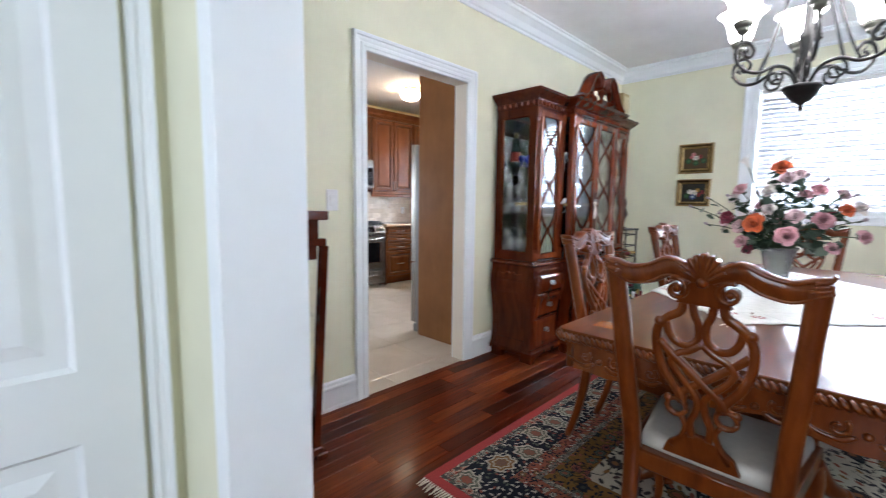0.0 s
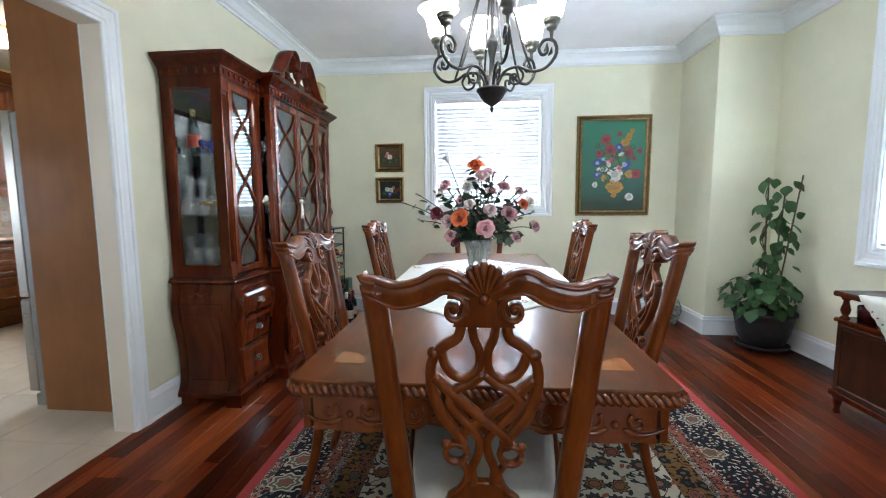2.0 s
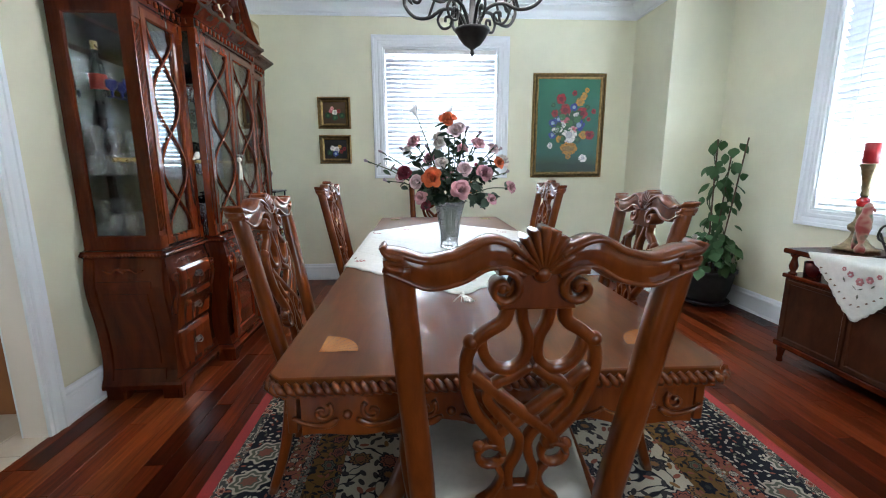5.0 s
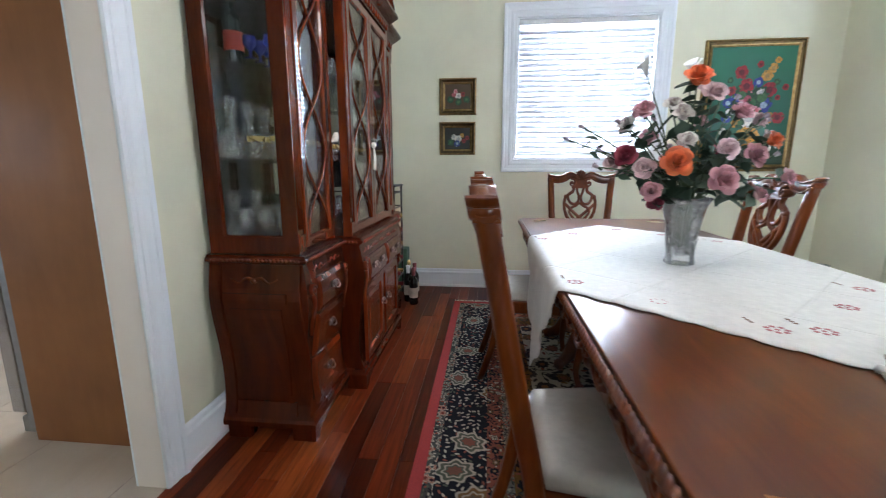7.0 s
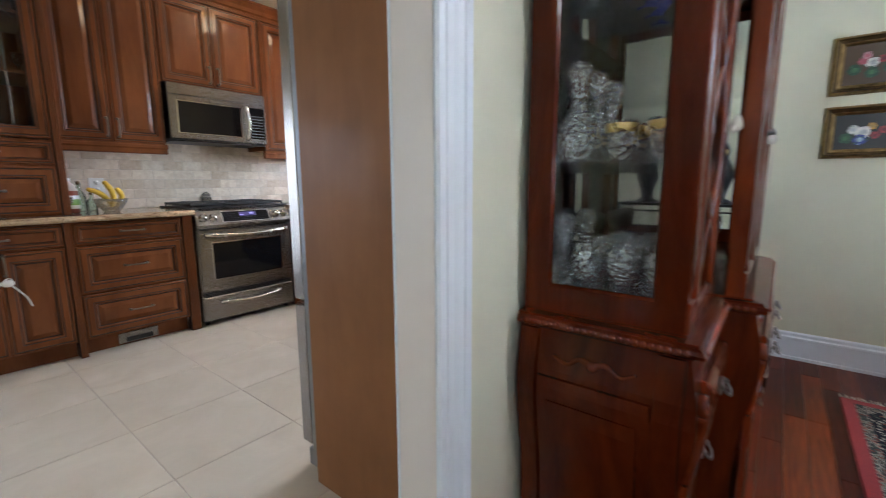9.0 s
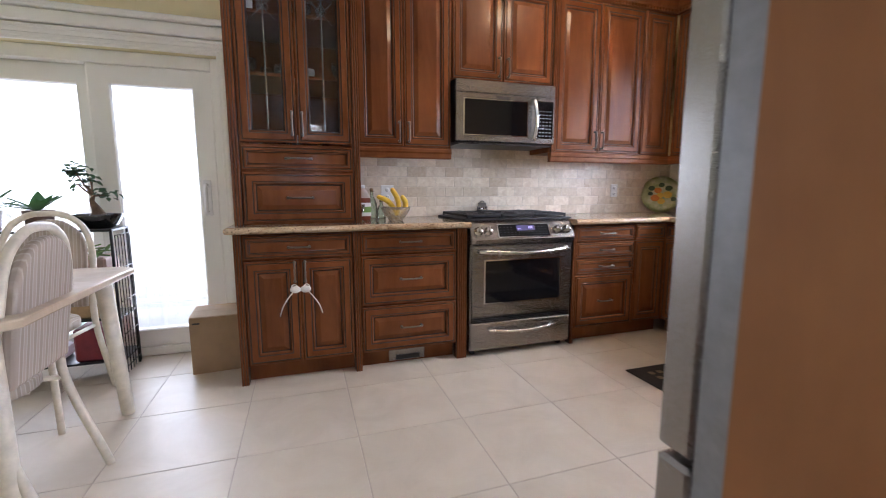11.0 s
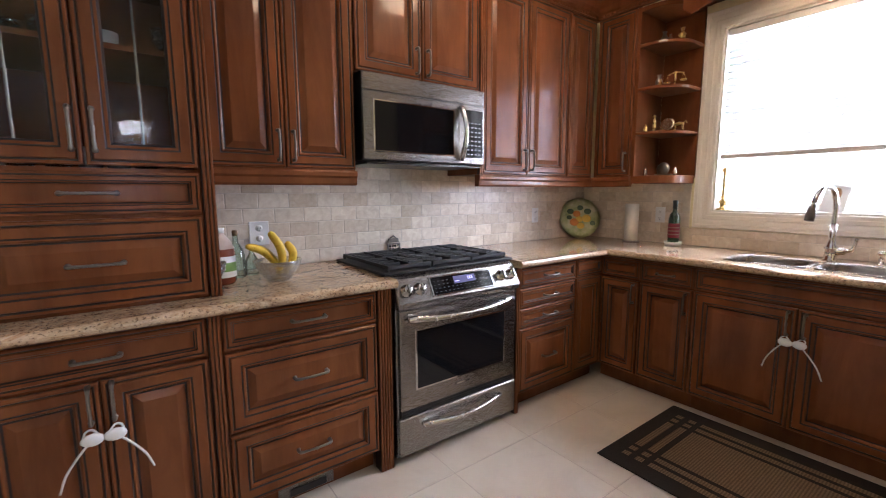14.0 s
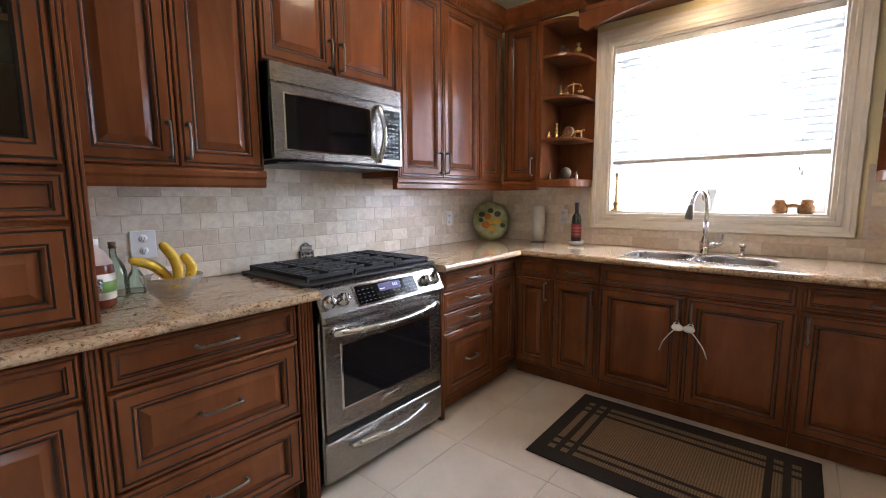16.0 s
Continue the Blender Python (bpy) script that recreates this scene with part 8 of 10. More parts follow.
# runner with a scalloped hanging end
rn = thing("lace_runner", "white embroidered linen cloth, one corner hanging over the sideboard", "cloth", pose(1.75, SOUTH + 0.026, 0))
bm = bmesh.new()
n, half = 36, 0.325
front_y = SD + 0.004
grid = {}
for i in range(n + 1):
    for j in range(n + 1):
        u, v = i / n * 2 - 1, j / n * 2 - 1
        k = half * (1 + (0.035 * abs(math.sin((v if abs(u) > abs(v) else u) * math.pi * 5)) if max(abs(u), abs(v)) > 0.999 else 0))
        x, y = (u - v) / 2 * k + 0.777, (u + v) / 2 * k + SD - 0.025
        t = max(0.0, y - front_y + 0.012)
        a = min(t, 0.024) / 0.024 * math.pi / 2
        if t > 0:
            z = 0.7165 - 0.015 * (1 - math.cos(a)) - max(0.0, t - 0.024)
            y = front_y - 0.012 + 0.015 * math.sin(a) + 0.010 * math.sin(x * 24) * min(1.0, max(0.0, t - 0.024) * 5)
        else:
            z = 0.7165
        grid[i, j] = bm.verts.new((x, y, z))
for i in range(n):
    for j in range(n):
        bm.faces.new((grid[i, j], grid[i + 1, j], grid[i + 1, j + 1], grid[i, j + 1])).smooth = True
bmesh.ops.recalc_face_normals(bm, faces=bm.faces[:])
bmesh.ops.solidify(bm, geom=bm.faces[:], thickness=0.0015)
part("linen", bm, CLOTH, rn)


def on_hang(x, drop, out=0.002):
    """A place on the cloth's hanging corner."""
    return (x + 0.777, front_y + 0.003 + 0.010 * math.sin((x + 0.777) * 24) * min(1.0, drop * 5) + out, 0.7015 - drop)


for s_ in (-1, 1):
    for k in range(7):
        t = (k + 0.5) / 7
        p, q = on_hang(s_ * 0.225 * (1 - t), 0.035 + 0.175 * t), on_hang(s_ * 0.225 * (1 - t) + 0.010, 0.043 + 0.175 * t)
        bm = bmesh.new()
        tube(bm, [p, q], [0.0055, 0.002], 5, flat=0.4)
        part("cutwork", bm, CUT, rn, "dark cut-out eyelet")
for x, d_, r in ((-0.045, 0.055, 0.016), (0.0, 0.075, 0.018), (0.05, 0.050, 0.016), (-0.085, 0.030, 0.011), (0.085, 0.028, 0.011)):
    bm = bmesh.new()
    for q in range(6):
        p = on_hang(x + r * 0.7 * math.cos(q * 1.047), d_ + r * 0.7 * math.sin(q * 1.047))
        lathe_ball(bm, p, r * 0.5, 6)
    turned(bm, Matrix.Translation((0, front_y + 0.003, 0)) @ Matrix.Diagonal((1, 0.25, 1, 1)) @ Matrix.Translation((0, -front_y - 0.003, 0)))
    part("embroidered_flower", bm, EMB, rn, "pink embroidered flower")
for x, d_, a in ((-0.02, 0.105, 0.5), (0.03, 0.10, 2.4), (-0.07, 0.075, 0.9), (0.08, 0.07, 2.1), (0.0, 0.14, 1.6)):
    bm = bmesh.new()
    tube(bm, [on_hang(x, d_), on_hang(x + 0.012 * math.cos(a), d_ + 0.012 * math.sin(a)), on_hang(x + 0.026 * math.cos(a), d_ + 0.026 * math.sin(a))], [0.001, 0.005, 0.001], 5, flat=0.4)
    part("embroidered_leaf", bm, plain("grey_green_thread", (0.16, 0.17, 0.13), 0.9), rn)
WAX = plain("red_wax", (0.36, 0.012, 0.015), 0.4)
RUBY = plain("ruby_glass", (0.42, 0.01, 0.012), 0.08, coat=0.6)
cs = thing("candlestick", "ornate brass candlestick with ruby ball and red candle", "candlestick", pose(2.885, -1.90, 0.7185))
bm = bmesh.new()
rings = [(0.10, 0.0), (0.098, 0.012), (0.075, 0.02), (0.055, 0.04), (0.035, 0.07), (0.028, 0.10), (0.048, 0.12), (0.050, 0.14), (0.028, 0.165), (0.020, 0.20), (0.030, 0.23), (0.020, 0.25)]
loft(bm, [[((r + (0.12 * r * math.cos(5 * a) if z < 0.15 else 0)) * math.cos(a), (r + (0.12 * r * math.cos(5 * a) if z < 0.15 else 0)) * math.sin(a), z) for a in [2 * math.pi * i / 30 for i in range(30)]] for r, z in rings])
part("base", bm, ANTIQUE, cs)
bm = bmesh.new()
lathe_ball(bm, (0, 0, 0.275), 0.032, 18)
part("ruby_ball", bm, RUBY, cs, "ruby glass ball")
bm = bmesh.new()
lathe(bm, [(0.014, 0.30), (0.022, 0.315), (0.018, 0.33), (0.022, 0.39), (0.036, 0.46), (0.046, 0.485), (0.046, 0.49), (0.01, 0.49)], segs=20)
part("cup", bm, ANTIQUE, cs)
bm = bmesh.new()
lathe(bm, [(0.036, 0.4905), (0.036, 0.60), (0.030, 0.606), (0.004, 0.603)], segs=20)
part("candle", bm, WAX, cs, "red pillar candle")
pr = thing("parrot_figurine", "painted parrot figurine on the sideboard", "figurine", pose(2.795, -1.83, 0.7185) @ Matrix.Scale(0.82, 4))
bm = bmesh.new()
rings = []
for r, z, o in ((0.030, 0.0, 0.0), (0.034, 0.03, 0.0), (0.014, 0.06, 0.0), (0.030, 0.11, 0.0), (0.046, 0.17, 0.005), (0.044, 0.23, 0.0), (0.030, 0.275, -0.005), (0.032, 0.305, -0.010), (0.018, 0.335, -0.012), (0.003, 0.345, -0.012)):
    rings.append([(o + r * math.cos(a), 0.8 * r * math.sin(a), z) for a in [2 * math.pi * i / 14 for i in range(14)]])
loft(bm, rings)
tube(bm, [(-0.035, 0, 0.30), (-0.052, 0, 0.295), (-0.055, 0, 0.28)], [0.012, 0.008, 0.002], 7)
tube(bm, [(0.03, 0, 0.15), (0.045, 0, 0.06), (0.05, 0, -0.0)], [0.02, 0.015, 0.006], 7)
m, nt, b = shader("painted_parrot")
nt.links.new(ramp(nt, noise_tex(nt, coords(nt), 9, 2), [(0.38, (0.30, 0.05, 0.04)), (0.5, (0.42, 0.22, 0.16)), (0.58, (0.10, 0.16, 0.10)), (0.68, (0.35, 0.30, 0.12))]), b.inputs["Base Color"])
b.inputs["Roughness"].default_value = 0.3
part("body", bm, m, pr)
bm = bmesh.new()
lathe(bm, [(0.02, 0.0), (0.042, 0.0), (0.046, 0.08), (0.042, 0.082), (0.038, 0.01)], segs=18)
tagged(link_mesh("votive_holder", bm, plain("dark_red_glass", (0.10, 0.008, 0.01), 0.12, coat=0.5)), "dark red glass votive holder on the lower shelf", "candle holder").matrix_world = pose(2.90, -1.68, 0.561)
ir = thing("iron_ornament", "black wrought-iron scroll ornament on the sideboard", "ornament", pose(2.60, -1.78, 0.7185))
bm = bmesh.new()
tube(bm, smooth_path([(0.06, 0, 0.006), (0.0, 0, 0.02), (-0.05, 0, 0.08), (-0.02, 0, 0.16), (0.05, 0, 0.17), (0.07, 0, 0.11), (0.03, 0, 0.08)], 5), 0.006, 6)
tube(bm, smooth_path([(-0.06, 0.03, 0.006), (0.0, 0.0, 0.02), (0.05, -0.02, 0.07), (0.08, -0.02, 0.13)], 5), 0.006, 6)
part("scroll", bm, IRON, ir)

# ---- glass and china in the cabinet ----
def ware(name, profile, material, label, category, segs=18):
    bm = bmesh.new()
    lathe(bm, profile, segs=segs)
    return tagged(link_mesh(name, bm, material), label, category, "glassware in the china cabinet")


GOBLET = [(0.030, 0), (0.031, 0.003), (0.006, 0.010), (0.005, 0.06), (0.014, 0.072), (0.033, 0.10), (0.037, 0.135), (0.034, 0.165), (0.032, 0.165), (0.034, 0.135), (0.03, 0.102), (0.004, 0.078)]
TUMBLER = [(0.028, 0), (0.030, 0.003), (0.034, 0.09), (0.0325, 0.09), (0.027, 0.012), (0.004, 0.010)]
DECANTER = [(0.055, 0), (0.058, 0.006), (0.060, 0.05), (0.052, 0.085), (0.022, 0.12), (0.017, 0.15), (0.028, 0.17), (0.026, 0.173), (0.020, 0.176), (0.028, 0.19), (0.034, 0.21), (0.020, 0.235), (0.004, 0.24)]
SMALLGLASS = [(0.022, 0), (0.024, 0.003), (0.005, 0.008), (0.005, 0.03), (0.024, 0.05), (0.026, 0.08), (0.0245, 0.08), (0.022, 0.05), (0.004, 0.036)]
goblet = ware("goblet", GOBLET, CRYSTAL, "clear cut-glass goblet on a cabinet shelf", "glass")
tumbler = thing("tumbler", "clear glass tumbler with a gold band", "glass", None, "glassware in the china cabinet")
bm = bmesh.new()
lathe(bm, TUMBLER, segs=16)
part("glass", bm, CRYSTAL, tumbler)
bm = bmesh.new()
lathe(bm, [(0.0336, 0.064), (0.0346, 0.065), (0.0356, 0.083), (0.0346, 0.084)], segs=16, caps=False)
part("gold_band", bm, BRASS, tumbler, "gold band")
decanter = ware("decanter", DECANTER, CRYSTAL, "cut crystal decanter with a round stopper", "decanter")
cordial = ware("cordial_glass", SMALLGLASS, plain("cobalt_glass", (0.02, 0.03, 0.22), 0.08, coat=0.5), "small cobalt blue cordial glass", "glass")
rg = random.Random(31)
Z1, Z2, Z3 = 0.7985, 1.1615, 1.5265
first = {"goblet": True, "tumbler": True, "decanter": True, "cordial_glass": True}


def stand(ob, x, y, z, s=1.0):
    m = pose(x, y, z, 0, 0, rg.uniform(0, 360))
    if first[ob.name]:
        first[ob.name] = False
        ob.matrix_world = m
    else:
        copy_thing(ob, m)


for k in range(6):
    for r in range(3):
        stand(goblet, 2.815 + 0.066 * k + rg.uniform(-0.005, 0.005), 1.985 + 0.085 * r, Z1)
stand(decanter, 2.86, 2.24, Z1)
stand(decanter, 3.05, 2.25, Z1)
for k in range(5):
    for r in range(2):
        stand(tumbler, 2.815 + 0.076 * k, 2.00 + 0.09 * r, Z2)
for x in (2.83, 2.95, 3.08):
    stand(decanter, x, 2.20, Z2)
for k in range(5):
    for r in range(2):
        stand(cordial, 2.82 + 0.07 * k, 2.01 + 0.08 * r, Z3)
for k in range(9):
    stand(goblet, 3.25 + 0.09 * k, 2.02 + 0.05 * (k % 2), Z1)
    stand(tumbler, 3.25 + 0.09 * k, 2.02 + 0.05 * (k % 2), Z2)
    stand(goblet, 3.25 + 0.09 * k, 2.05, Z3)
for k in range(4):
    stand(goblet, 4.10 + 0.085 * k, 2.08, Z1)
    stand(decanter, 4.12 + 0.10 * k, 2.12, Z2)
bt = thing("bottle", "tall coloured liqueur bottle in the cabinet", "bottle", pose(2.90, 2.20, Z3))
bm = bmesh.new()
lathe(bm, [(0.034, 0), (0.036, 0.005), (0.036, 0.15), (0.028, 0.18), (0.013, 0.20), (0.012, 0.26), (0.004, 0.26)], segs=16)
part("glass", bm, plain("dark_green_bottle", (0.01, 0.03, 0.015), 0.08, coat=0.5), bt)
bm = bmesh.new()
lathe(bm, [(0.0145, 0.235), (0.0150, 0.237), (0.0145, 0.275), (0.003, 0.277)], segs=14)
part("foil_cap", bm, BRASS, bt, "gold foil cap")
bm = bmesh.new()
lathe(bm, [(0.0365, 0.05), (0.037, 0.051), (0.037, 0.12), (0.0365, 0.121)], segs=16, caps=False)
part("label", bm, plain("red_paper_label", (0.42, 0.05, 0.03), 0.6), bt)
# charms hung from the door knobs
charm = thing("hanging_charm", "small white dove charm on a cabinet door knob", "charm", pose(3.165, ULF - 0.018, 1.25))
bm = bmesh.new()
tube(bm, [(-0.016, 0, 0.0), (0, -0.004, 0.008), (0.012, -0.004, 0.018), (0.016, -0.004, 0.036)], [0.004, 0.016, 0.014, 0.008], 9)
tube(bm, [(0, 0, 0.012), (-0.02, 0.002, -0.004), (-0.034, 0.002, -0.006)], [0.009, 0.006, 0.002], 6)
part("body", bm, plain("cream_ceramic", (0.66, 0.62, 0.52), 0.3), charm)
tas = thing("hanging_tassel", "white cord tassel on a cabinet door handle", "tassel", pose(3.585, UCF - 0.020, 1.25))
bm = bmesh.new()
lathe_ball(bm, (0, 0, 0.0), 0.016, 10)
for k in range(16):
    a = rg.uniform(-0.03, 0.03)
    tube(bm, smooth_path([(0, 0, -0.005), (a * 0.7, -0.006, -0.06), (a, -0.004, -0.11 - 0.03 * rg.random())], 3), 0.0028, 4)
part("cord", bm, plain("ivory_cord", (0.62, 0.58, 0.48), 0.8), tas)
for x in (3.585, 3.635):
    bm = bmesh.new()
    lathe(bm, [(0.010, 0), (0.006, 0.006), (0.012, 0.016), (0.004, 0.022)], segs=12)
    turned(bm, pose(x, UCF - 0.006, 1.275, 90))
    part("door_knob", bm, PEWTER, china, "dark metal knob")
# gilt box on top
gb = thing("gilt_box", "tall gold-coloured box standing on the china cabinet", "box", pose(4.32, 1.96, UZ1 + 0.118))
part("box_body", boxes((-0.075, 0.075, -0.05, 0.05, 0, 0.255), bevel=0.004), plain("aged_gold_card", (0.34, 0.27, 0.12), 0.45, 0.3), gb)
part("box_panel", boxes((-0.055, 0.055, -0.0525, -0.0505, 0.03, 0.225), bevel=0.0008), plain("pale_gold_print", (0.50, 0.44, 0.26), 0.5), gb)

# ---- wine rack and bottles beside the cabinet ----
WINE = plain("black_wine_bottle", (0.010, 0.013, 0.010), 0.1, coat=0.4)
WBOT = [(0.034, 0), (0.037, 0.006), (0.037, 0.185), (0.030, 0.215), (0.0145, 0.235), (0.0135, 0.295), (0.016, 0.297), (0.016, 0.31), (0.004, 0.311)]


def wine_bottle(m, cap, paper, label):
    w = thing("wine_bottle", label, "bottle", m, "wine bottles")
    bm = bmesh.new()
    lathe(bm, WBOT, segs=16)
    part("glass", bm, WINE, w)
    bm = bmesh.new()
    lathe(bm, [(0.0150, 0.245), (0.0155, 0.246), (0.0175, 0.312), (0.003, 0.314)], segs=14)
    part("foil_cap", bm, cap, w)
    bm = bmesh.new()
    lathe(bm, [(0.0374, 0.06), (0.0378, 0.061), (0.0378, 0.145), (0.0374, 0.146)], segs=16, caps=False)
    part("label", bm, paper, w)
    return w


PAPER = plain("cream_wine_label", (0.55, 0.50, 0.40), 0.7)
REDCAP = plain("dark_red_foil", (0.16, 0.01, 0.015), 0.35)
rack = thing("wine_rack", "black metal wine rack beside the china cabinet", "wine rack", pose(4.60, 1.95, 0))
for x in (0.0, 0.30):
    for y in (0.0, 0.28):
        part("upright", boxes((x, x + 0.014, y, y + 0.014, 0.0, 0.97), bevel=0.002), IRON, rack)
for k in range(8):
    z = 0.06 + 0.122 * k
    part("rail", boxes((0.014, 0.30, 0.0, 0.012, z, z + 0.010)), IRON, rack)
    part("rail", boxes((0.014, 0.30, 0.281, 0.293, z + 0.01, z + 0.020)), IRON, rack)
    part("side_rail", boxes((0.301, 0.312, 0.014, 0.28, z, z + 0.010)), IRON, rack)
part("top_shelf", boxes((-0.01, 0.324, -0.01, 0.304, 0.97, 0.985), bevel=0.003), IRON, rack)
for k in range(6):
    for q in range(2):
        wine_bottle(pose(4.69 + 0.12 * q, 2.245, 0.11 + 0.122 * k, 90), REDCAP if (k + q) % 2 else BRASS, PAPER, "dark wine bottle lying in the black rack")
for x, y, c_ in ((4.66, 1.86, WHITE), (4.76, 1.82, REDCAP), (4.86, 1.89, BRASS), (4.58, 1.80, REDCAP)):
    wine_bottle(pose(x, y, 0.0), c_, PAPER, "dark wine bottle standing on the floor")
tagged(link_mesh("green_box", boxes((4.93, 5.06, 1.92, 2.1, 0.0, 0.40), bevel=0.003), plain("green_card", (0.05, 0.12, 0.07), 0.6)), "green cardboard gift box on the floor", "box")
orn = thing("metal_sculpture", "dark metal sculpture on top of the wine rack", "sculpture", pose(4.76, 2.08, 0.985))
bm = bmesh.new()
lathe(bm, [(0.06, 0), (0.062, 0.01), (0.03, 0.03), (0.045, 0.10), (0.07, 0.16), (0.05, 0.22), (0.03, 0.26), (0.038, 0.30), (0.02, 0.34), (0.003, 0.35)], segs=14)
tube(bm, smooth_path([(0.05, 0, 0.20), (0.11, 0, 0.25), (0.10, 0, 0.32), (0.05, 0, 0.31)], 4), 0.012, 7)
tube(bm, smooth_path([(-0.05, 0, 0.10), (-0.10, 0, 0.16), (-0.08, 0, 0.22), (-0.04, 0, 0.22)], 4), 0.012, 7)
part("figure", bm, BLACK, orn)

# ---- curio stand with two dolls by the doorway ----
cu = thing("curio_stand", "dark cherry curio stand with glass shelves beside the doorway", "display stand", pose(0.52, 1.93, 0))
part("top", boxes((-0.01, 0.50, -0.03, 0.34, 1.145, 1.185), bevel=0.004), CHERRY_DARK, cu)
part("neck", boxes((0.02, 0.465, 0.0, 0.33, 1.06, 1.1445), bevel=0.003), CHERRY_DARK, cu)
part("head_rail", boxes((-0.01, 0.495, -0.02, 0.335, 1.025, 1.0598), bevel=0.006), CHERRY_DARK, cu)
part("head_board", boxes((0.03, 0.45, -0.01, 0.01, 0.965, 1.0248), bevel=0.002), CHERRY_DARK, cu)
for x0, x1 in ((0.0, 0.055), (0.485, 0.43)):
    for y in (-0.012, 0.295):
        bm = bmesh.new()
        loft(bm, [[(x0 + a, y + b_, 1.024) for a, b_ in ((-0.012, 0), (0.022, 0), (0.022, 0.034), (-0.012, 0.034))], [(x1 + a, y + b_, 0.05) for a, b_ in ((-0.016, 0), (0.016, 0), (0.016, 0.032), (-0.016, 0.032))]], smooth=False)
        part("leg", bm, CHERRY_DARK, cu)
part("base", boxes((0.02, 0.46, -0.02, 0.335, 0.02, 0.062), bevel=0.006), CHERRY_DARK, cu)
for x in (0.0, 0.42):
    for y in (-0.035, 0.285):
        part("foot", boxes((x, x + 0.06, y, y + 0.06, 0.0, 0.035), bevel=0.006), CHERRY_DARK, cu)
for z in (0.38, 0.70):
    part("glass_shelf", boxes((0.04, 0.445, -0.005, 0.325, z, z + 0.008), bevel=0.001), CLEAR, cu, "clear glass shelf")
for z, c_ in ((0.708, (0.42, 0.12, 0.18)), (0.388, (0.05, 0.03, 0.035))):
    bm = bmesh.new()
    rings = []
    for r, h in ((0.13, 0), (0.125, 0.02), (0.09, 0.08), (0.045, 0.13), (0.035, 0.16), (0.04, 0.18), (0.012, 0.195), (0.026, 0.21), (0.030, 0.23), (0.020, 0.25), (0.003, 0.256)):
        rings.append([((r * (1 + 0.06 * math.cos(9 * a) * (1 if h < 0.1 else 0))) * math.cos(a), r * (1 + 0.06 * math.cos(9 * a) * (1 if h < 0.1 else 0)) * math.sin(a), h) for a in [2 * math.pi * i / 36 for i in range(36)]])
    loft(bm, rings)
    d = link_mesh("doll", bm, plain("doll_dress", c_, 0.8, vary=0.3, scale=30))
    d.matrix_world = pose(0.76, 2.08, z)
    tagged(d, "small doll in a wide gown on a glass shelf", "doll")

# ---- kitchen small things ----
WT = 0.9205
jug = thing("vinegar_jug", "plastic vinegar jug with a green and white label", "jug", pose(2.475, 5.585, WT))
bm = bmesh.new()
lathe(bm, [(0.05, 0), (0.056, 0.008), (0.057, 0.125), (0.055, 0.15), (0.035, 0.19), (0.017, 0.208), (0.016, 0.222), (0.004, 0.222)], segs=22)
part("bottle", bm, plain("brown_vinegar", (0.22, 0.06, 0.035), 0.2, coat=0.3), jug)
bm = bmesh.new()
lathe(bm, [(0.0555, 0.150), (0.0362, 0.1895), (0.0182, 0.208), (0.0172, 0.221)], segs=22, caps=False)
part("shoulder", bm, plain("milky_plastic", (0.55, 0.45, 0.42), 0.35), jug)
bm = bmesh.new()
lathe(bm, [(0.0195, 0.216), (0.020, 0.218), (0.020, 0.236), (0.004, 0.237)], segs=18)
part("cap", bm, WHITE, jug)
bm = bmesh.new()
lathe(bm, [(0.0575, 0.03), (0.058, 0.031), (0.058, 0.118), (0.0575, 0.119)], segs=22, caps=False)
lb = part("label", bm, WHITE, jug)
bm = bmesh.new()
lathe(bm, [(0.0584, 0.055), (0.0586, 0.056), (0.0586, 0.092), (0.0584, 0.093)], segs=22, caps=False)
part("green_band", bm, plain("green_print", (0.20, 0.36, 0.08), 0.5), lb)
GREENGLASS = glass("pale_green_glass", (0.78, 0.90, 0.84), 0.15)
for x, y, s, r in ((2.555, 5.69, 1.0, 0.036), (2.625, 5.715, 0.62, 0.030)):
    b_ = thing("oil_bottle", "pale green glass bottle with a cork stopper", "bottle", pose(x, y, WT), "bottles by the bananas")
    bm = bmesh.new()
    lathe(bm, [(r, 0), (r + 0.002, 0.005), (r + 0.002, 0.10 * s), (r * 0.8, 0.13 * s), (0.012, 0.16 * s), (0.011, 0.19 * s), (0.015, 0.195 * s), (0.012, 0.20 * s)], segs=16)
    part("glass", bm, GREENGLASS, b_)
    bm = bmesh.new()
    lathe(bm, [(0.010, 0.19 * s), (0.013, 0.20 * s), (0.013, 0.215 * s), (0.004, 0.216 * s)], segs=12)
    part("stopper", bm, plain("cork", (0.20, 0.12, 0.06), 0.8), b_)
gl = thing("wine_glass", "small clear wine glass on the worktop", "glass", pose(2.452, 5.475, WT))
bm = bmesh.new()
lathe(bm, [(0.026, 0), (0.027, 0.002), (0.004, 0.008), (0.004, 0.05), (0.022, 0.075), (0.025, 0.11), (0.0235, 0.11), (0.02, 0.078), (0.003, 0.056)], segs=18)
part("glass", bm, CRYSTAL, gl)
bowl = thing("fruit_bowl", "frosted glass bowl holding bananas on the worktop", "bowl", pose(2.685, 5.50, WT))
bm = bmesh.new()
lathe(bm, [(0.045, 0), (0.048, 0.006), (0.07, 0.03), (0.092, 0.065), (0.101, 0.092), (0.098, 0.093), (0.088, 0.068), (0.064, 0.034), (0.04, 0.012), (0.004, 0.010)], segs=28)
part("glass", bm, glass("frosted_glass", (0.95, 0.93, 0.86), 0.10, 0.2, edge=0.7, milk=0.09), bowl)
m, nt, b = shader("ripe_banana")
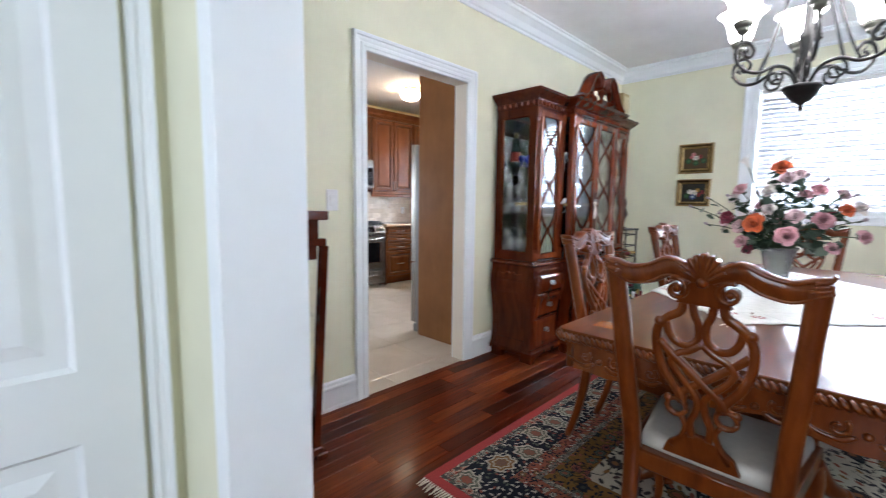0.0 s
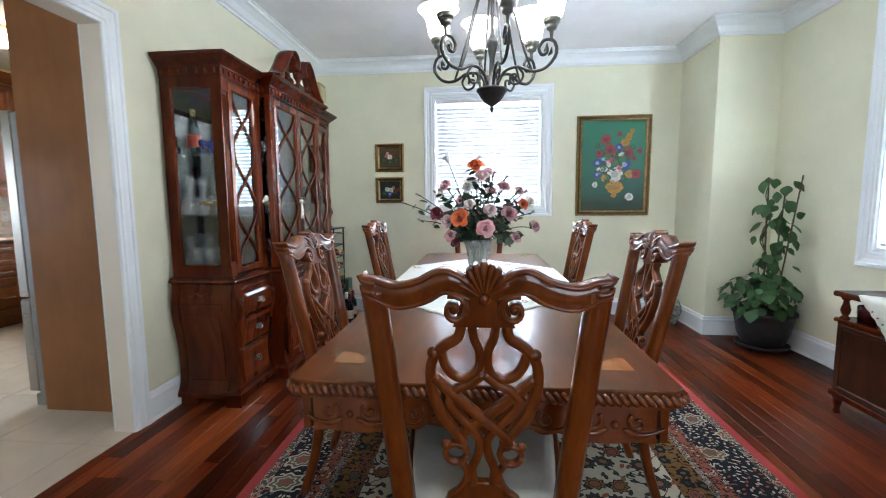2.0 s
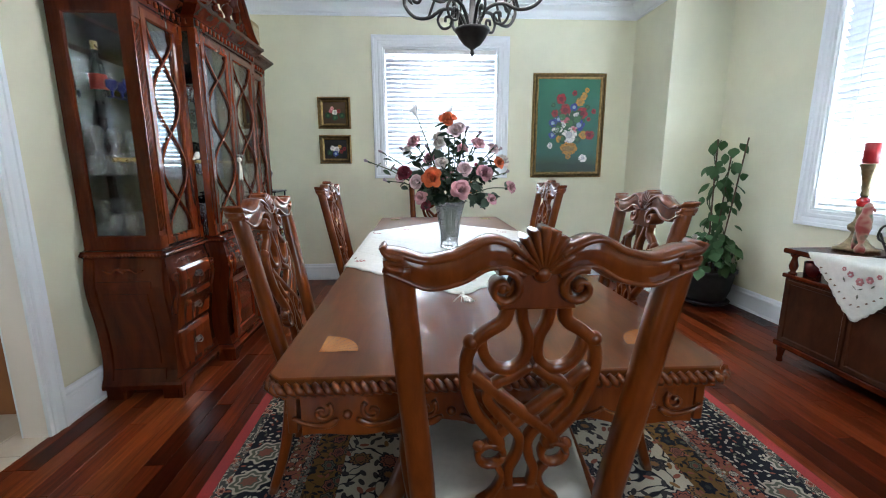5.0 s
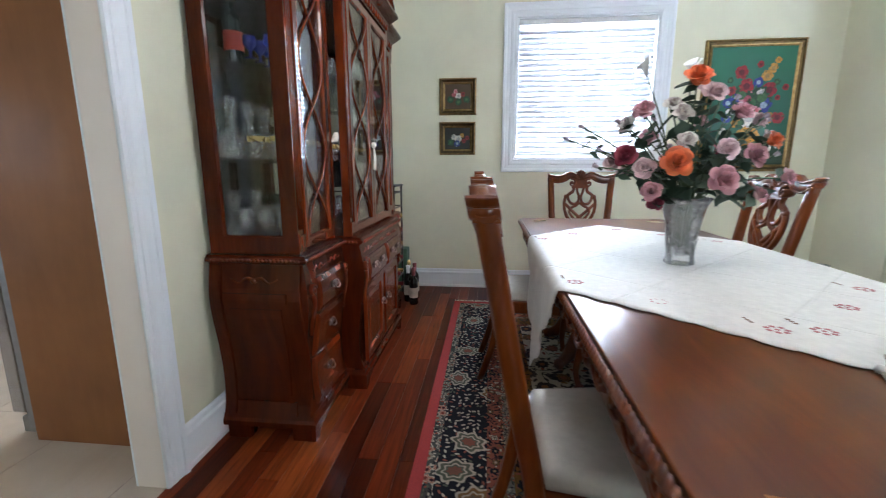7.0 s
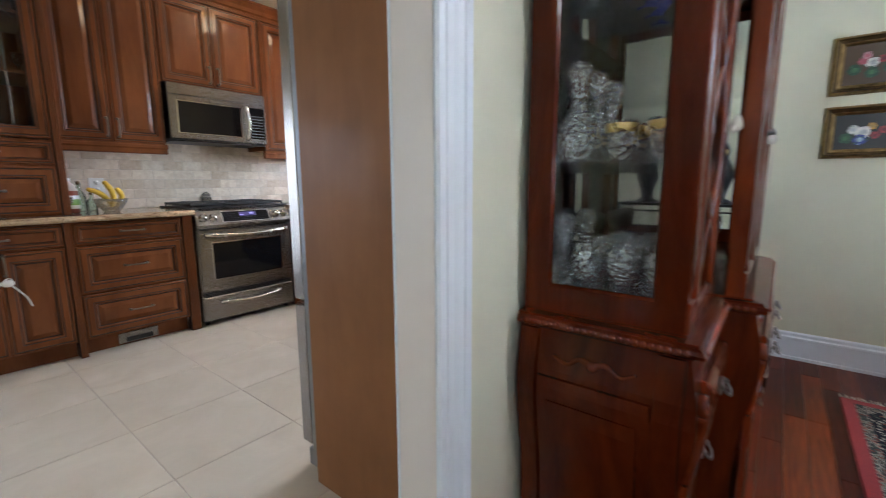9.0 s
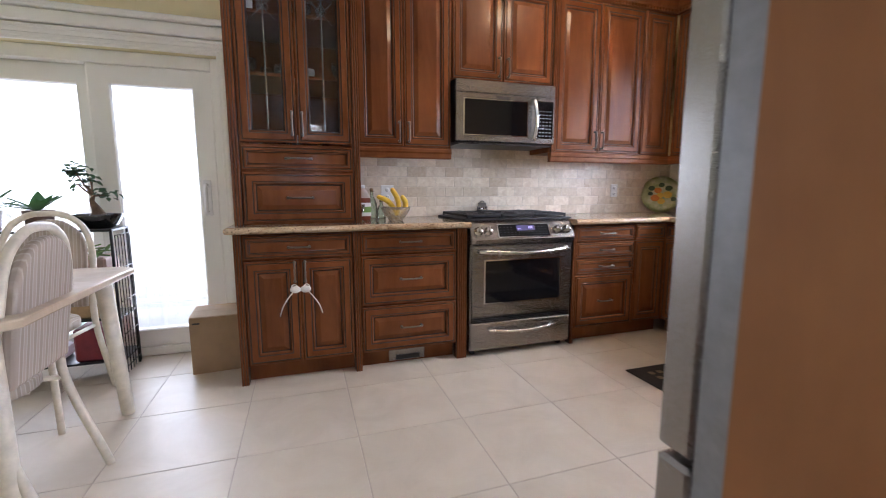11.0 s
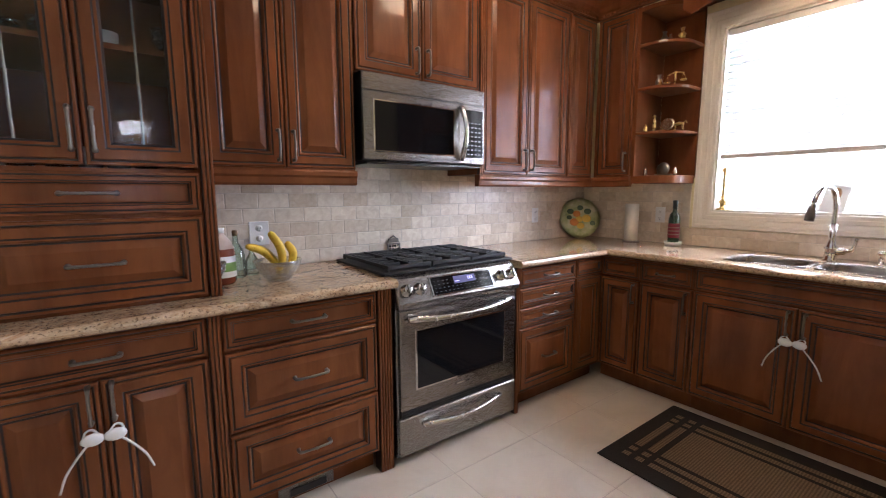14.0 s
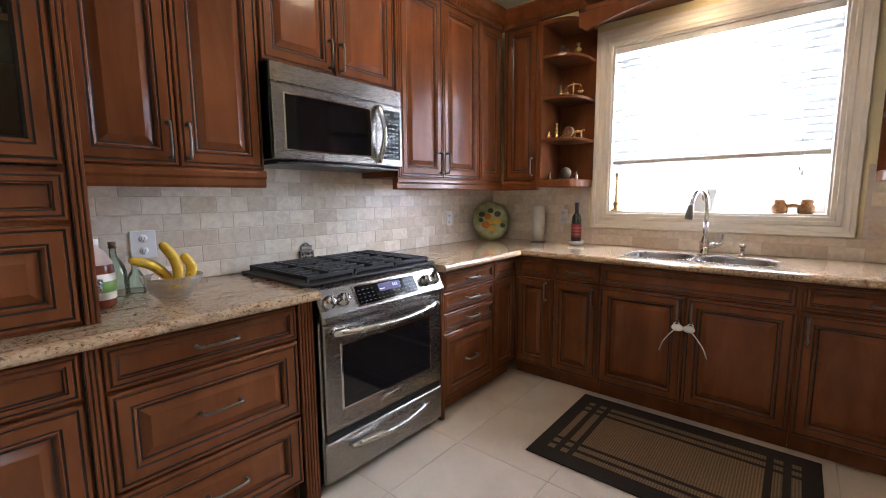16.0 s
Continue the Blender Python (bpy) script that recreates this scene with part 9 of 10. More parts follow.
nt.links.new(mix(nt, ramp(nt, noise_tex(nt, coords(nt), 14, 4), [(0.3, (0.62, 0.38, 0.02)), (0.6, (0.76, 0.52, 0.04))]), ramp(nt, noise_tex(nt, coords(nt), 55, 3), [(0.30, (0.25, 0.14, 0.05)), (0.38, (1, 1, 1))]), 1.0, "MULTIPLY"), b.inputs["Base Color"])
b.inputs["Roughness"].default_value = 0.45
BANANA = m
for path in ([(0.02, 0.01, 0.03), (-0.01, 0.02, 0.085), (-0.05, 0.02, 0.13), (-0.105, 0.01, 0.155), (-0.125, 0.01, 0.158)], [(0.0, 0.0, 0.03), (0.02, 0.0, 0.09), (0.012, 0.0, 0.15), (-0.018, 0.0, 0.20), (-0.028, 0.0, 0.215)], [(0.03, 0.0, 0.03), (0.065, 0.01, 0.08), (0.07, 0.01, 0.12), (0.05, 0.01, 0.155), (0.042, 0.01, 0.165)]):
    bm = bmesh.new()
    pts = smooth_path(path, 5)
    n = len(pts)
    tube(bm, pts, [max(0.005, 0.0185 * math.sin(math.pi * (0.1 + 0.84 * k / (n - 1))) ** 0.55) for k in range(n)], 6)
    ob = link_mesh("banana", bm, BANANA)
    ob.matrix_world = pose(2.685, 5.50, WT)
    tagged(ob, "ripe yellow banana in the frosted bowl", "banana", "bananas")
tr = thing("pot_trivet", "silver and black pot-shaped trivet leaning on the backsplash", "trivet", pose(3.475, KNORTH - 0.03, WT, -8))
bm = bmesh.new()
nested(bm, -0.045, 0.045, 0.0, 0.075, [(0, 0.0, 0), (0.002, 0.006, 0), (0.008, 0.006, 0), (0.010, 0.0, 0)], hole=True, back=0.004)
tube(bm, smooth_path([(-0.02, -0.003, 0.105), (0.0, -0.003, 0.118), (0.02, -0.003, 0.105)], 4), 0.004, 6)
box(bm, -0.035, 0.035, -0.006, 0.002, 0.078, 0.104, 0.002)
part("frame", bm, PEWTER, tr)
for i in range(4):
    for j in range(3):
        bm = bmesh.new()
        lathe_ball(bm, (-0.028 + 0.0187 * i, -0.003, 0.018 + 0.0195 * j), 0.0075, 8)
        part("stud", bm, CHROME if (i + j) % 2 else BLACK, tr)
# painted plate leaning in the corner
plate = thing("decorative_plate", "round green plate painted with lemons and oranges", "plate", pose(5.19, 5.74, WT + 0.002) @ pose(0, 0, 0, -12, 0, -38))
bm = bmesh.new()
lathe(bm, [(0.06, 0.012), (0.10, 0.012), (0.135, 0.002), (0.165, -0.006), (0.168, -0.003), (0.135, 0.008), (0.10, 0.018), (0.06, 0.018)], segs=40)
turned(bm, pose(0, 0, 0.168, 90))
m, nt, b = shader("green_plate_glaze")
nt.links.new(ramp(nt, noise_tex(nt, coords(nt), 11, 3), [(0.35, (0.30, 0.36, 0.17)), (0.5, (0.48, 0.50, 0.28)), (0.65, (0.62, 0.60, 0.42))]), b.inputs["Base Color"])
b.inputs["Roughness"].default_value = 0.2
part("dish", bm, m, plate)
FR = [plain("plate_lemon", (0.70, 0.46, 0.06), 0.3), plain("plate_orange", (0.60, 0.20, 0.03), 0.3), plain("plate_leaf", (0.05, 0.09, 0.04), 0.3)]
for x, z, r, c_ in ((-0.03, 0.20, 0.030, 1), (0.05, 0.16, 0.036, 0), (-0.05, 0.13, 0.036, 1), (0.0, 0.10, 0.03, 0), (0.06, 0.22, 0.028, 2), (-0.08, 0.22, 0.026, 2), (0.0, 0.25, 0.024, 2), (-0.01, 0.155, 0.028, 0), (-0.09, 0.17, 0.02, 2), (0.10, 0.12, 0.022, 2)):
    bm = bmesh.new()
    lathe_ball(bm, (0, 0, 0), r, 12)
    turned(bm, pose(x, -0.0175, z) @ Matrix.Diagonal((1.1, 0.10, 0.9, 1)))
    part("painted_fruit" if c_ < 2 else "painted_leaf", bm, FR[c_], plate)
towel = thing("paper_towel", "roll of white paper towel standing on the worktop", "paper towel", pose(5.30, 5.36, WT))
bm = bmesh.new()
lathe(bm, [(0.05, 0.008), (0.05, 0.29), (0.018, 0.29), (0.018, 0.28)], segs=26)
part("roll", bm, plain("soft_white_paper", (0.74, 0.72, 0.68), 0.95, vary=0.05), towel)
bm = bmesh.new()
lathe(bm, [(0.062, 0), (0.062, 0.006), (0.01, 0.008)], segs=22)
part("holder_base", bm, PEWTER, towel)
dish = tagged(link_mesh("bottle_coaster", lathe(bmesh.new(), [(0.04, 0), (0.052, 0.004), (0.060, 0.030), (0.057, 0.030), (0.048, 0.008), (0.004, 0.006)], segs=22), WHITE), "white china bottle coaster on the worktop", "coaster")
dish.matrix_world = pose(5.29, 5.035, WT)
wine = thing("wine_bottle", "dark green wine bottle with a red label in a coaster", "bottle", pose(5.29, 5.035, WT + 0.0075))
bm = bmesh.new()
lathe(bm, [(0.034, 0), (0.037, 0.006), (0.037, 0.185), (0.030, 0.215), (0.0145, 0.235), (0.0135, 0.295), (0.016, 0.297), (0.016, 0.31), (0.004, 0.311)], segs=18)
part("glass", bm, plain("dark_green_glass", (0.008, 0.028, 0.012), 0.07, coat=0.5), wine)
bm = bmesh.new()
lathe(bm, [(0.0374, 0.05), (0.0378, 0.051), (0.0378, 0.150), (0.0374, 0.151)], segs=18, caps=False)
lb = part("label", bm, plain("wine_red_label", (0.20, 0.012, 0.02), 0.6), wine)
bm = bmesh.new()
for k in range(3):
    lathe(bm, [(0.0380, 0.07 + 0.024 * k), (0.0382, 0.0705 + 0.024 * k), (0.0382, 0.078 + 0.024 * k), (0.0380, 0.0785 + 0.024 * k)], segs=18, caps=False)
part("print_bars", bm, plain("cream_print", (0.26, 0.15, 0.11), 0.6), lb)
bm = bmesh.new()
lathe(bm, [(0.0150, 0.25), (0.0155, 0.251), (0.0175, 0.312), (0.003, 0.314)], segs=14)
part("foil_cap", bm, BLACK, wine)


# brass ornaments on the shelves and the sill
def ornament(kind, m, material, label, group):
    bm = bmesh.new()
    if kind == "vase":
        lathe(bm, [(0.018, 0), (0.02, 0.004), (0.010, 0.015), (0.022, 0.04), (0.024, 0.055), (0.010, 0.08), (0.014, 0.098), (0.003, 0.1)], segs=14)
    elif kind == "scales":
        lathe(bm, [(0.03, 0), (0.03, 0.006), (0.006, 0.012), (0.005, 0.095), (0.009, 0.1), (0.003, 0.108)], segs=12)
        tube(bm, smooth_path([(0, -0.055, 0.085), (0, 0, 0.098), (0, 0.055, 0.085)], 4), 0.004, 6)
        for s in (-1, 1):
            tube(bm, [(0, s * 0.055, 0.086), (0, s * 0.07, 0.04)], 0.0015, 4)
            tube(bm, [(0, s * 0.055, 0.086), (0, s * 0.04, 0.04)], 0.0015, 4)
            lathe(bm, [(0.004, 0.03), (0.016, 0.034), (0.022, 0.042), (0.004, 0.038)], (0, s * 0.055, 0), 12)
    elif kind == "animal":
        tube(bm, [(0, -0.03, 0.045), (0, 0, 0.05), (0, 0.03, 0.045)], [0.010, 0.014, 0.011], 8)
        for y in (-0.024, 0.024):
            for x in (-0.007, 0.007):
                tube(bm, [(x, y, 0.04), (x, y * 1.15, 0.0)], 0.0045, 5)
        tube(bm, [(0, 0.028, 0.048), (0, 0.042, 0.07), (0, 0.055, 0.072)], [0.008, 0.008, 0.004], 7)
        tube(bm, smooth_path([(0, -0.03, 0.05), (0, -0.045, 0.065), (0, -0.05, 0.05)], 3), 0.003, 5)
    elif kind == "tall_figure":
        lathe(bm, [(0.018, 0), (0.018, 0.005), (0.008, 0.012), (0.012, 0.05), (0.009, 0.08), (0.006, 0.10), (0.010, 0.115), (0.004, 0.125)], segs=10)
        tube(bm, [(0, 0.0, 0.115), (0, 0.018, 0.125)], [0.007, 0.003], 6)
    elif kind == "disc":
        lathe(bm, [(0.004, 0.0), (0.044, 0.0), (0.048, 0.005), (0.044, 0.010), (0.030, 0.007), (0.004, 0.010)], segs=24)
        turned(bm, pose(0, 0, 0.048, 0, -80, 0))
    elif kind == "clock":
        lathe(bm, [(0.004, 0.0), (0.042, 0.0), (0.046, 0.008), (0.04, 0.016), (0.004, 0.014)], segs=24)
        turned(bm, pose(0, 0, 0.045, 0, -85, 0))
        box(bm, -0.02, 0.025, -0.055, 0.055, 0.0, 0.012, 0.003)
    elif kind == "bottle":
        lathe(bm, [(0.012, 0), (0.013, 0.003), (0.013, 0.035), (0.006, 0.045), (0.007, 0.055), (0.002, 0.058)], segs=12)
    elif kind == "candlestick":
        lathe(bm, [(0.038, 0), (0.038, 0.006), (0.014, 0.018), (0.020, 0.05), (0.026, 0.06), (0.012, 0.075), (0.009, 0.15), (0.014, 0.165), (0.008, 0.18), (0.010, 0.25), (0.016, 0.27), (0.010, 0.285)], segs=14)
    elif kind == "crock":
        lathe(bm, [(0.03, 0), (0.036, 0.01), (0.038, 0.04), (0.028, 0.06), (0.032, 0.07), (0.028, 0.085), (0.004, 0.09)], segs=16)
    ob = link_mesh("ornament" if kind != "candlestick" else "brass_candlestick", bm, material)
    ob.matrix_world = m
    return tagged(ob, label, "ornament", group)


SILVER = metal("tarnished_silver", (0.55, 0.50, 0.42), 0.25)
G = "ornaments on the open shelf"
for kind, y, x, z, mat, label in (("vase", 5.16, 5.24, 2.293, PEWTER, "small pewter vase on the open shelf"), ("vase", 5.05, 5.26, 2.293, BRASS, "small brass vase on the open shelf"), ("bottle", 5.10, 5.20, 2.293, PEWTER, "tiny pewter bottle on the open shelf"),
                                  ("scales", 5.07, 5.24, 2.008, BRASS, "brass balance scales on the open shelf"), ("vase", 5.17, 5.22, 2.008, PEWTER, "small pewter jug on the open shelf"), ("bottle", 5.14, 5.18, 2.008, BRASS, "tiny brass bottle on the open shelf"),
                                  ("tall_figure", 5.185, 5.22, 1.713, BRASS, "slender brass bird on the open shelf"), ("disc", 5.09, 5.22, 1.713, SILVER, "round glassy clock on the open shelf"), ("animal", 5.03, 5.25, 1.713, BRASS, "small brass elephant on the open shelf"), ("bottle", 5.21, 5.15, 1.713, BRASS, "tiny brass bottle on the open shelf"),
                                  ("clock", 5.10, 5.22, 1.414, PEWTER, "dark arched clock on the open shelf"), ("bottle", 5.20, 5.16, 1.414, SILVER, "tiny silver shaker on the open shelf"), ("bottle", 5.02, 5.22, 1.414, SILVER, "tiny silver shaker on the open shelf")):
    ornament(kind, pose(x, y, z), mat, label, G)
TEAL = plain("pale_teal_ceramic", (0.25, 0.38, 0.40), 0.3)
G2 = "ornaments on the shelf beside the window"
for kind, y, x, z, mat, label in (("crock", 3.38, 5.22, 1.414, TEAL, "pale teal ceramic figure on the open shelf"), ("crock", 3.30, 5.24, 1.414, TEAL, "pale teal ceramic figure on the open shelf"), ("animal", 3.36, 5.25, 1.713, BRASS, "small brass animal on the open shelf"), ("vase", 3.34, 5.25, 2.008, PEWTER, "small pewter vase on the open shelf")):
    ornament(kind, pose(x, y, z), mat, label, G2)
G3 = "ornaments on the window sill"
CLAY = plain("painted_clay", (0.42, 0.22, 0.10), 0.5, vary=0.5, scale=50)
ornament("candlestick", pose(5.455, 4.80, 1.1775), BRASS, "slim brass candlestick on the window sill", G3)
ornament("crock", pose(5.46, 3.83, 1.1775), CLAY, "small painted clay jar on the window sill", G3)
ornament("crock", pose(5.46, 3.70, 1.1775), CLAY, "small painted clay jar on the window sill", G3)
ornament("animal", pose(5.45, 3.765, 1.1775), CLAY, "small painted clay figure on the window sill", G3)
card = thing("greeting_card", "small white card propped on the window sill", "card", pose(5.48, 4.245, 1.1775, 0, 12, -90))
part("card_sheet", boxes((-0.055, 0.055, -0.002, 0.002, 0.0, 0.16), bevel=0.0006), WHITE, card)
bm = bmesh.new()
lathe_ball(bm, (0, -0.002, 0.085), 0.028, 12)
turned(bm, Matrix.Translation((0, -0.0015, 0)) @ Matrix.Diagonal((0.8, 0.06, 1.3, 1)))
part("card_print", bm, CLAY, card)
# glasses behind the leaded doors
rk = random.Random(17)
for z in (1.387, 1.781, 2.114):
    for k in range(7):
        if rk.random() < 0.85:
            bm = bmesh.new()
            tall = rk.random() < 0.5
            if tall:
                lathe(bm, [(0.028, 0), (0.005, 0.006), (0.005, 0.06), (0.028, 0.09), (0.032, 0.14), (0.030, 0.14), (0.026, 0.092), (0.003, 0.066)], segs=14)
            else:
                lathe(bm, [(0.028, 0), (0.034, 0.004), (0.036, 0.085), (0.034, 0.085), (0.03, 0.012), (0.003, 0.01)], segs=14)
            g = link_mesh("drinking_glass", bm, CRYSTAL if rk.random() < 0.42 else (WHITE if rk.random() < 0.6 else plain("amber_glass", (0.45, 0.26, 0.03), 0.1, coat=0.4)))
            g.matrix_world = pose(1.83 + 0.083 * k, 5.352 + rk.uniform(0.12, 0.30), z if z < 1.5 else z)
            tagged(g, "drinking glass on a shelf behind leaded doors", "glass", "glasses in the kitchen hutch")

# ceiling light
cl = thing("ceiling_light", "flush brass ceiling light with a lit frosted bowl", "ceiling light", pose(3.90, 4.66, CEILING))
bm = bmesh.new()
lathe(bm, [(0.09, -0.001), (0.10, -0.012), (0.06, -0.03), (0.018, -0.04), (0.014, -0.07), (0.03, -0.08), (0.01, -0.09)], segs=24)
part("canopy", bm, BRASS, cl)
bm = bmesh.new()
lathe(bm, [(0.130, -0.075), (0.138, -0.08), (0.126, -0.115), (0.094, -0.15), (0.044, -0.17), (0.006, -0.175)], segs=28, caps=False)
part("bowl", bm, glow("lit_frosted_bowl", (1.0, 0.76, 0.46), 30.0), cl, "glowing frosted glass bowl")
for k in range(3):
    bm = bmesh.new()
    a = 2.1 * k
    tube(bm, [(0.02 * math.cos(a), 0.02 * math.sin(a), -0.05), (0.133 * math.cos(a), 0.133 * math.sin(a), -0.08)], 0.005, 6)
    part("arm", bm, BRASS, cl)
tagged(link_mesh("sink_spotlight", lathe(bmesh.new(), [(0.045, 0.0), (0.05, -0.004), (0.034, -0.008), (0.004, -0.006)], segs=20), glow("warm_spot_glass", (1.0, 0.70, 0.36), 40.0)), "small warm recessed spotlight above the sink", "spotlight").matrix_world = pose(5.22, 4.25, 2.5305)

# ---- breakfast corner by the patio door ----
BLOND = wood("blond_wood", (0.52, 0.40, 0.28), (0.66, 0.54, 0.41), (10, 10, 2), 0.4, 0.2)
IVORYP = plain("ivory_painted_metal", (0.66, 0.60, 0.50), 0.35)
bt_ = thing("breakfast_table", "pale wooden breakfast table with round ivory legs", "table", pose(0.75, 4.66, 0))
bm = bmesh.new()
prism(bm, [(-0.52, -0.46), (-0.48, -0.50), (0.48, -0.50), (0.54, -0.44), (0.54, 0.44), (0.48, 0.50), (-0.48, 0.50), (-0.52, 0.46)], 0.715, 0.745, bevel=0.006, axis="z")
part("tabletop", bm, BLOND, bt_)
for sx in (-1, 1):
    for sy in (-1, 1):
        bm = bmesh.new()
        tube(bm, [(sx * 0.42, sy * 0.40, 0.714), (sx * 0.455, sy * 0.44, 0.0)], [0.036, 0.028], 14)
        part("leg", bm, IVORYP, bt_)
m, nt, b = shader("striped_beige_fabric")
wv = nt.nodes.new("ShaderNodeTexWave")
wv.bands_direction = "X"
wv.inputs["Scale"].default_value, wv.inputs["Distortion"].default_value, wv.inputs["Detail"].default_value = 9, 3.0, 3.0
nt.links.new(coords(nt, (1, 1, 0.15)), wv.inputs[0])
nt.links.new(ramp(nt, wv.outputs[0], [(0.2, (0.36, 0.30, 0.25)), (0.5, (0.52, 0.46, 0.40)), (0.85, (0.42, 0.35, 0.30))]), b.inputs["Base Color"])
b.inputs["Roughness"].default_value = 0.9
STRIPE = m


def kitchen_chair(m):
    """Round-backed chair of bent ivory tube with a padded back; back at y = 0, facing +y."""
    c = thing("kitchen_chair", "ivory bent-tube kitchen chair with striped padded back", "chair", m, "breakfast chairs")
    bm = bmesh.new()
    hoop = [(-0.20, 0.10, 0.0), (-0.20, 0.02, 0.44), (-0.20, -0.03, 0.75), (-0.17, -0.05, 0.91), (-0.09, -0.06, 0.985), (0, -0.06, 1.0), (0.09, -0.06, 0.985), (0.17, -0.05, 0.91), (0.20, -0.03, 0.75), (0.20, 0.02, 0.44), (0.20, 0.10, 0.0)]
    hoop[0], hoop[-1] = (-0.21, -0.10, 0.0), (0.21, -0.10, 0.0)
    tube(bm, smooth_path(hoop, 5), 0.016, 10)
    part("frame", bm, IVORYP, c)
    bm = bmesh.new()
    outline = [(-0.165, 0.50), (0.165, 0.50)] + [(0.17 * math.cos(a), 0.80 + 0.17 * math.sin(a)) for a in [math.pi * k / 12 for k in range(13)]]
    prism(bm, outline, -0.02, 0.02, bevel=0.014)
    for v in bm.verts:
        v.co.y -= (v.co.z - 0.45) * 0.14
    part("back_pad", bm, STRIPE, c)
    bm = bmesh.new()
    lathe(bm, [(0.18, 0.43), (0.205, 0.44), (0.205, 0.475), (0.17, 0.49), (0.01, 0.492)], (0, 0.21, 0), 26)
    part("seat", bm, STRIPE, c)
    for s in (-1, 1):
        bm = bmesh.new()
        tube(bm, [(s * 0.16, 0.36, 0.435), (s * 0.20, 0.42, 0.0)], 0.015, 10)
        part("front_leg", bm, IVORYP, c)
        bm = bmesh.new()
        tube(bm, [(s * 0.198, 0.0, 0.40), (s * 0.165, 0.35, 0.40)], 0.010, 8)
        part("side_bar", bm, IVORYP, c)
    return c


kc = kitchen_chair(pose(1.19, 4.44, 0, 0, 0, 90))
copy_thing(kc, pose(0.80, 5.40, 0, 0, 0, 178))

# plant rack
pk = thing("plant_rack", "black metal rack crowded with plants and baskets", "rack", pose(0.28, 5.60, 0))
for x in (0.0, 0.74):
    for y in (0.0, 0.24):
        part("upright", boxes((x, x + 0.014, y, y + 0.014, 0.0, 0.90), bevel=0.002), IRON, pk)
for z in (0.10, 0.36, 0.62, 0.885):
    part("shelf", boxes((0.0, 0.754, 0.0, 0.254, z, z + 0.012), bevel=0.002), IRON, pk)
bm = bmesh.new()
for k in range(6):
    tube(bm, [(0.76, 0.02 + 0.043 * k, 0.02), (0.76, 0.02 + 0.043 * k, 0.86)], 0.003, 5)
for k in range(5):
    tube(bm, [(0.76, 0.02, 0.06 + 0.2 * k), (0.76, 0.24, 0.06 + 0.2 * k)], 0.003, 5)
part("side_grid", bm, IRON, pk)
G4 = "things on the plant rack"
for x, y, w, d_, h_, z, c_, label in ((0.62, 5.72, 0.26, 0.2, 0.12, 0.632, (0.55, 0.56, 0.50), "white plastic tub on the plant rack"), (0.88, 5.72, 0.2, 0.2, 0.10, 0.632, (0.50, 0.34, 0.28), "pink basket on the plant rack"), (0.75, 5.72, 0.40, 0.2, 0.14, 0.372, (0.48, 0.34, 0.18), "wicker-coloured box on the plant rack"), (0.86, 5.72, 0.16, 0.2, 0.20, 0.112, (0.22, 0.03, 0.05), "dark red box on the plant rack"), (0.55, 5.72, 0.3, 0.2, 0.08, 0.112, (0.6, 0.6, 0.62), "pale tray on the plant rack")):
    o = tagged(link_mesh("storage_box", boxes((-w / 2, w / 2, -d_ / 2, d_ / 2, 0, h_), bevel=0.012), plain("box_" + label[:4], c_, 0.6)), label, "box", G4)
    o.matrix_world = pose(x, y, z + 0.0005)
POTLEAF = leaf_mesh("leaf", lit_cloth("dark_orchid_leaf", (0.04, 0.10, 0.03), 0.25), 0.16, 0.06)
BONLEAF = leaf_mesh("leaf", lit_cloth("bonsai_leaf", (0.035, 0.075, 0.03), 0.25), 0.035, 0.024)
bon = thing("bonsai", "small bonsai tree in a glossy black bowl", "plant", pose(0.93, 5.72, 0.898))
bm = bmesh.new()
loft(bm, [[(rx * math.cos(a), rx * 0.75 * math.sin(a), z) for a in [2 * math.pi * i / 28 for i in range(28)]] for rx, z in ((0.07, 0.0), (0.10, 0.02), (0.125, 0.07), (0.13, 0.085), (0.12, 0.085), (0.11, 0.07), (0.01, 0.065))])
part("pot", bm, plain("glossy_black_glaze", (0.012, 0.013, 0.016), 0.12, coat=0.5), bon)
bm = bmesh.new()
tube(bm, smooth_path([(0.01, 0, 0.06), (0.0, 0, 0.11), (-0.02, 0, 0.16), (-0.01, 0, 0.20), (-0.04, 0, 0.25)], 4), [0.045, 0.04, 0.036, 0.03, 0.026, 0.022, 0.019, 0.016, 0.014, 0.012, 0.011, 0.010, 0.009, 0.008, 0.007, 0.006, 0.005], 9)
for p in ((-0.09, 0.02, 0.26), (-0.08, -0.03, 0.34), (0.06, 0.0, 0.20), (-0.03, 0.03, 0.30)):
    tube(bm, smooth_path([(-0.015, 0, 0.19), (p[0] * 0.6, p[1] * 0.5, (0.19 + p[2]) / 2), p], 3), 0.005, 5)
part("trunk", bm, plain("grey_brown_bark", (0.16, 0.10, 0.06), 0.8, vary=0.4, relief=0.6), bon)
rl = random.Random(2)
for k in range(90):
    c_ = rl.choice(((-0.09, 0.02, 0.26), (-0.08, -0.03, 0.34), (0.06, 0.0, 0.20), (-0.03, 0.03, 0.30), (-0.06, 0.0, 0.33)))
    ob = new("leaf", BONLEAF)
    ob.parent = bon
    ob.matrix_basis = pose(c_[0] + rl.gauss(0, 0.028), c_[1] + rl.gauss(0, 0.022), c_[2] + rl.gauss(0, 0.018), rl.uniform(-40, 40), rl.uniform(-40, 40), rl.uniform(0, 360)) @ Matrix.Scale(rl.uniform(0.7, 1.2), 4)
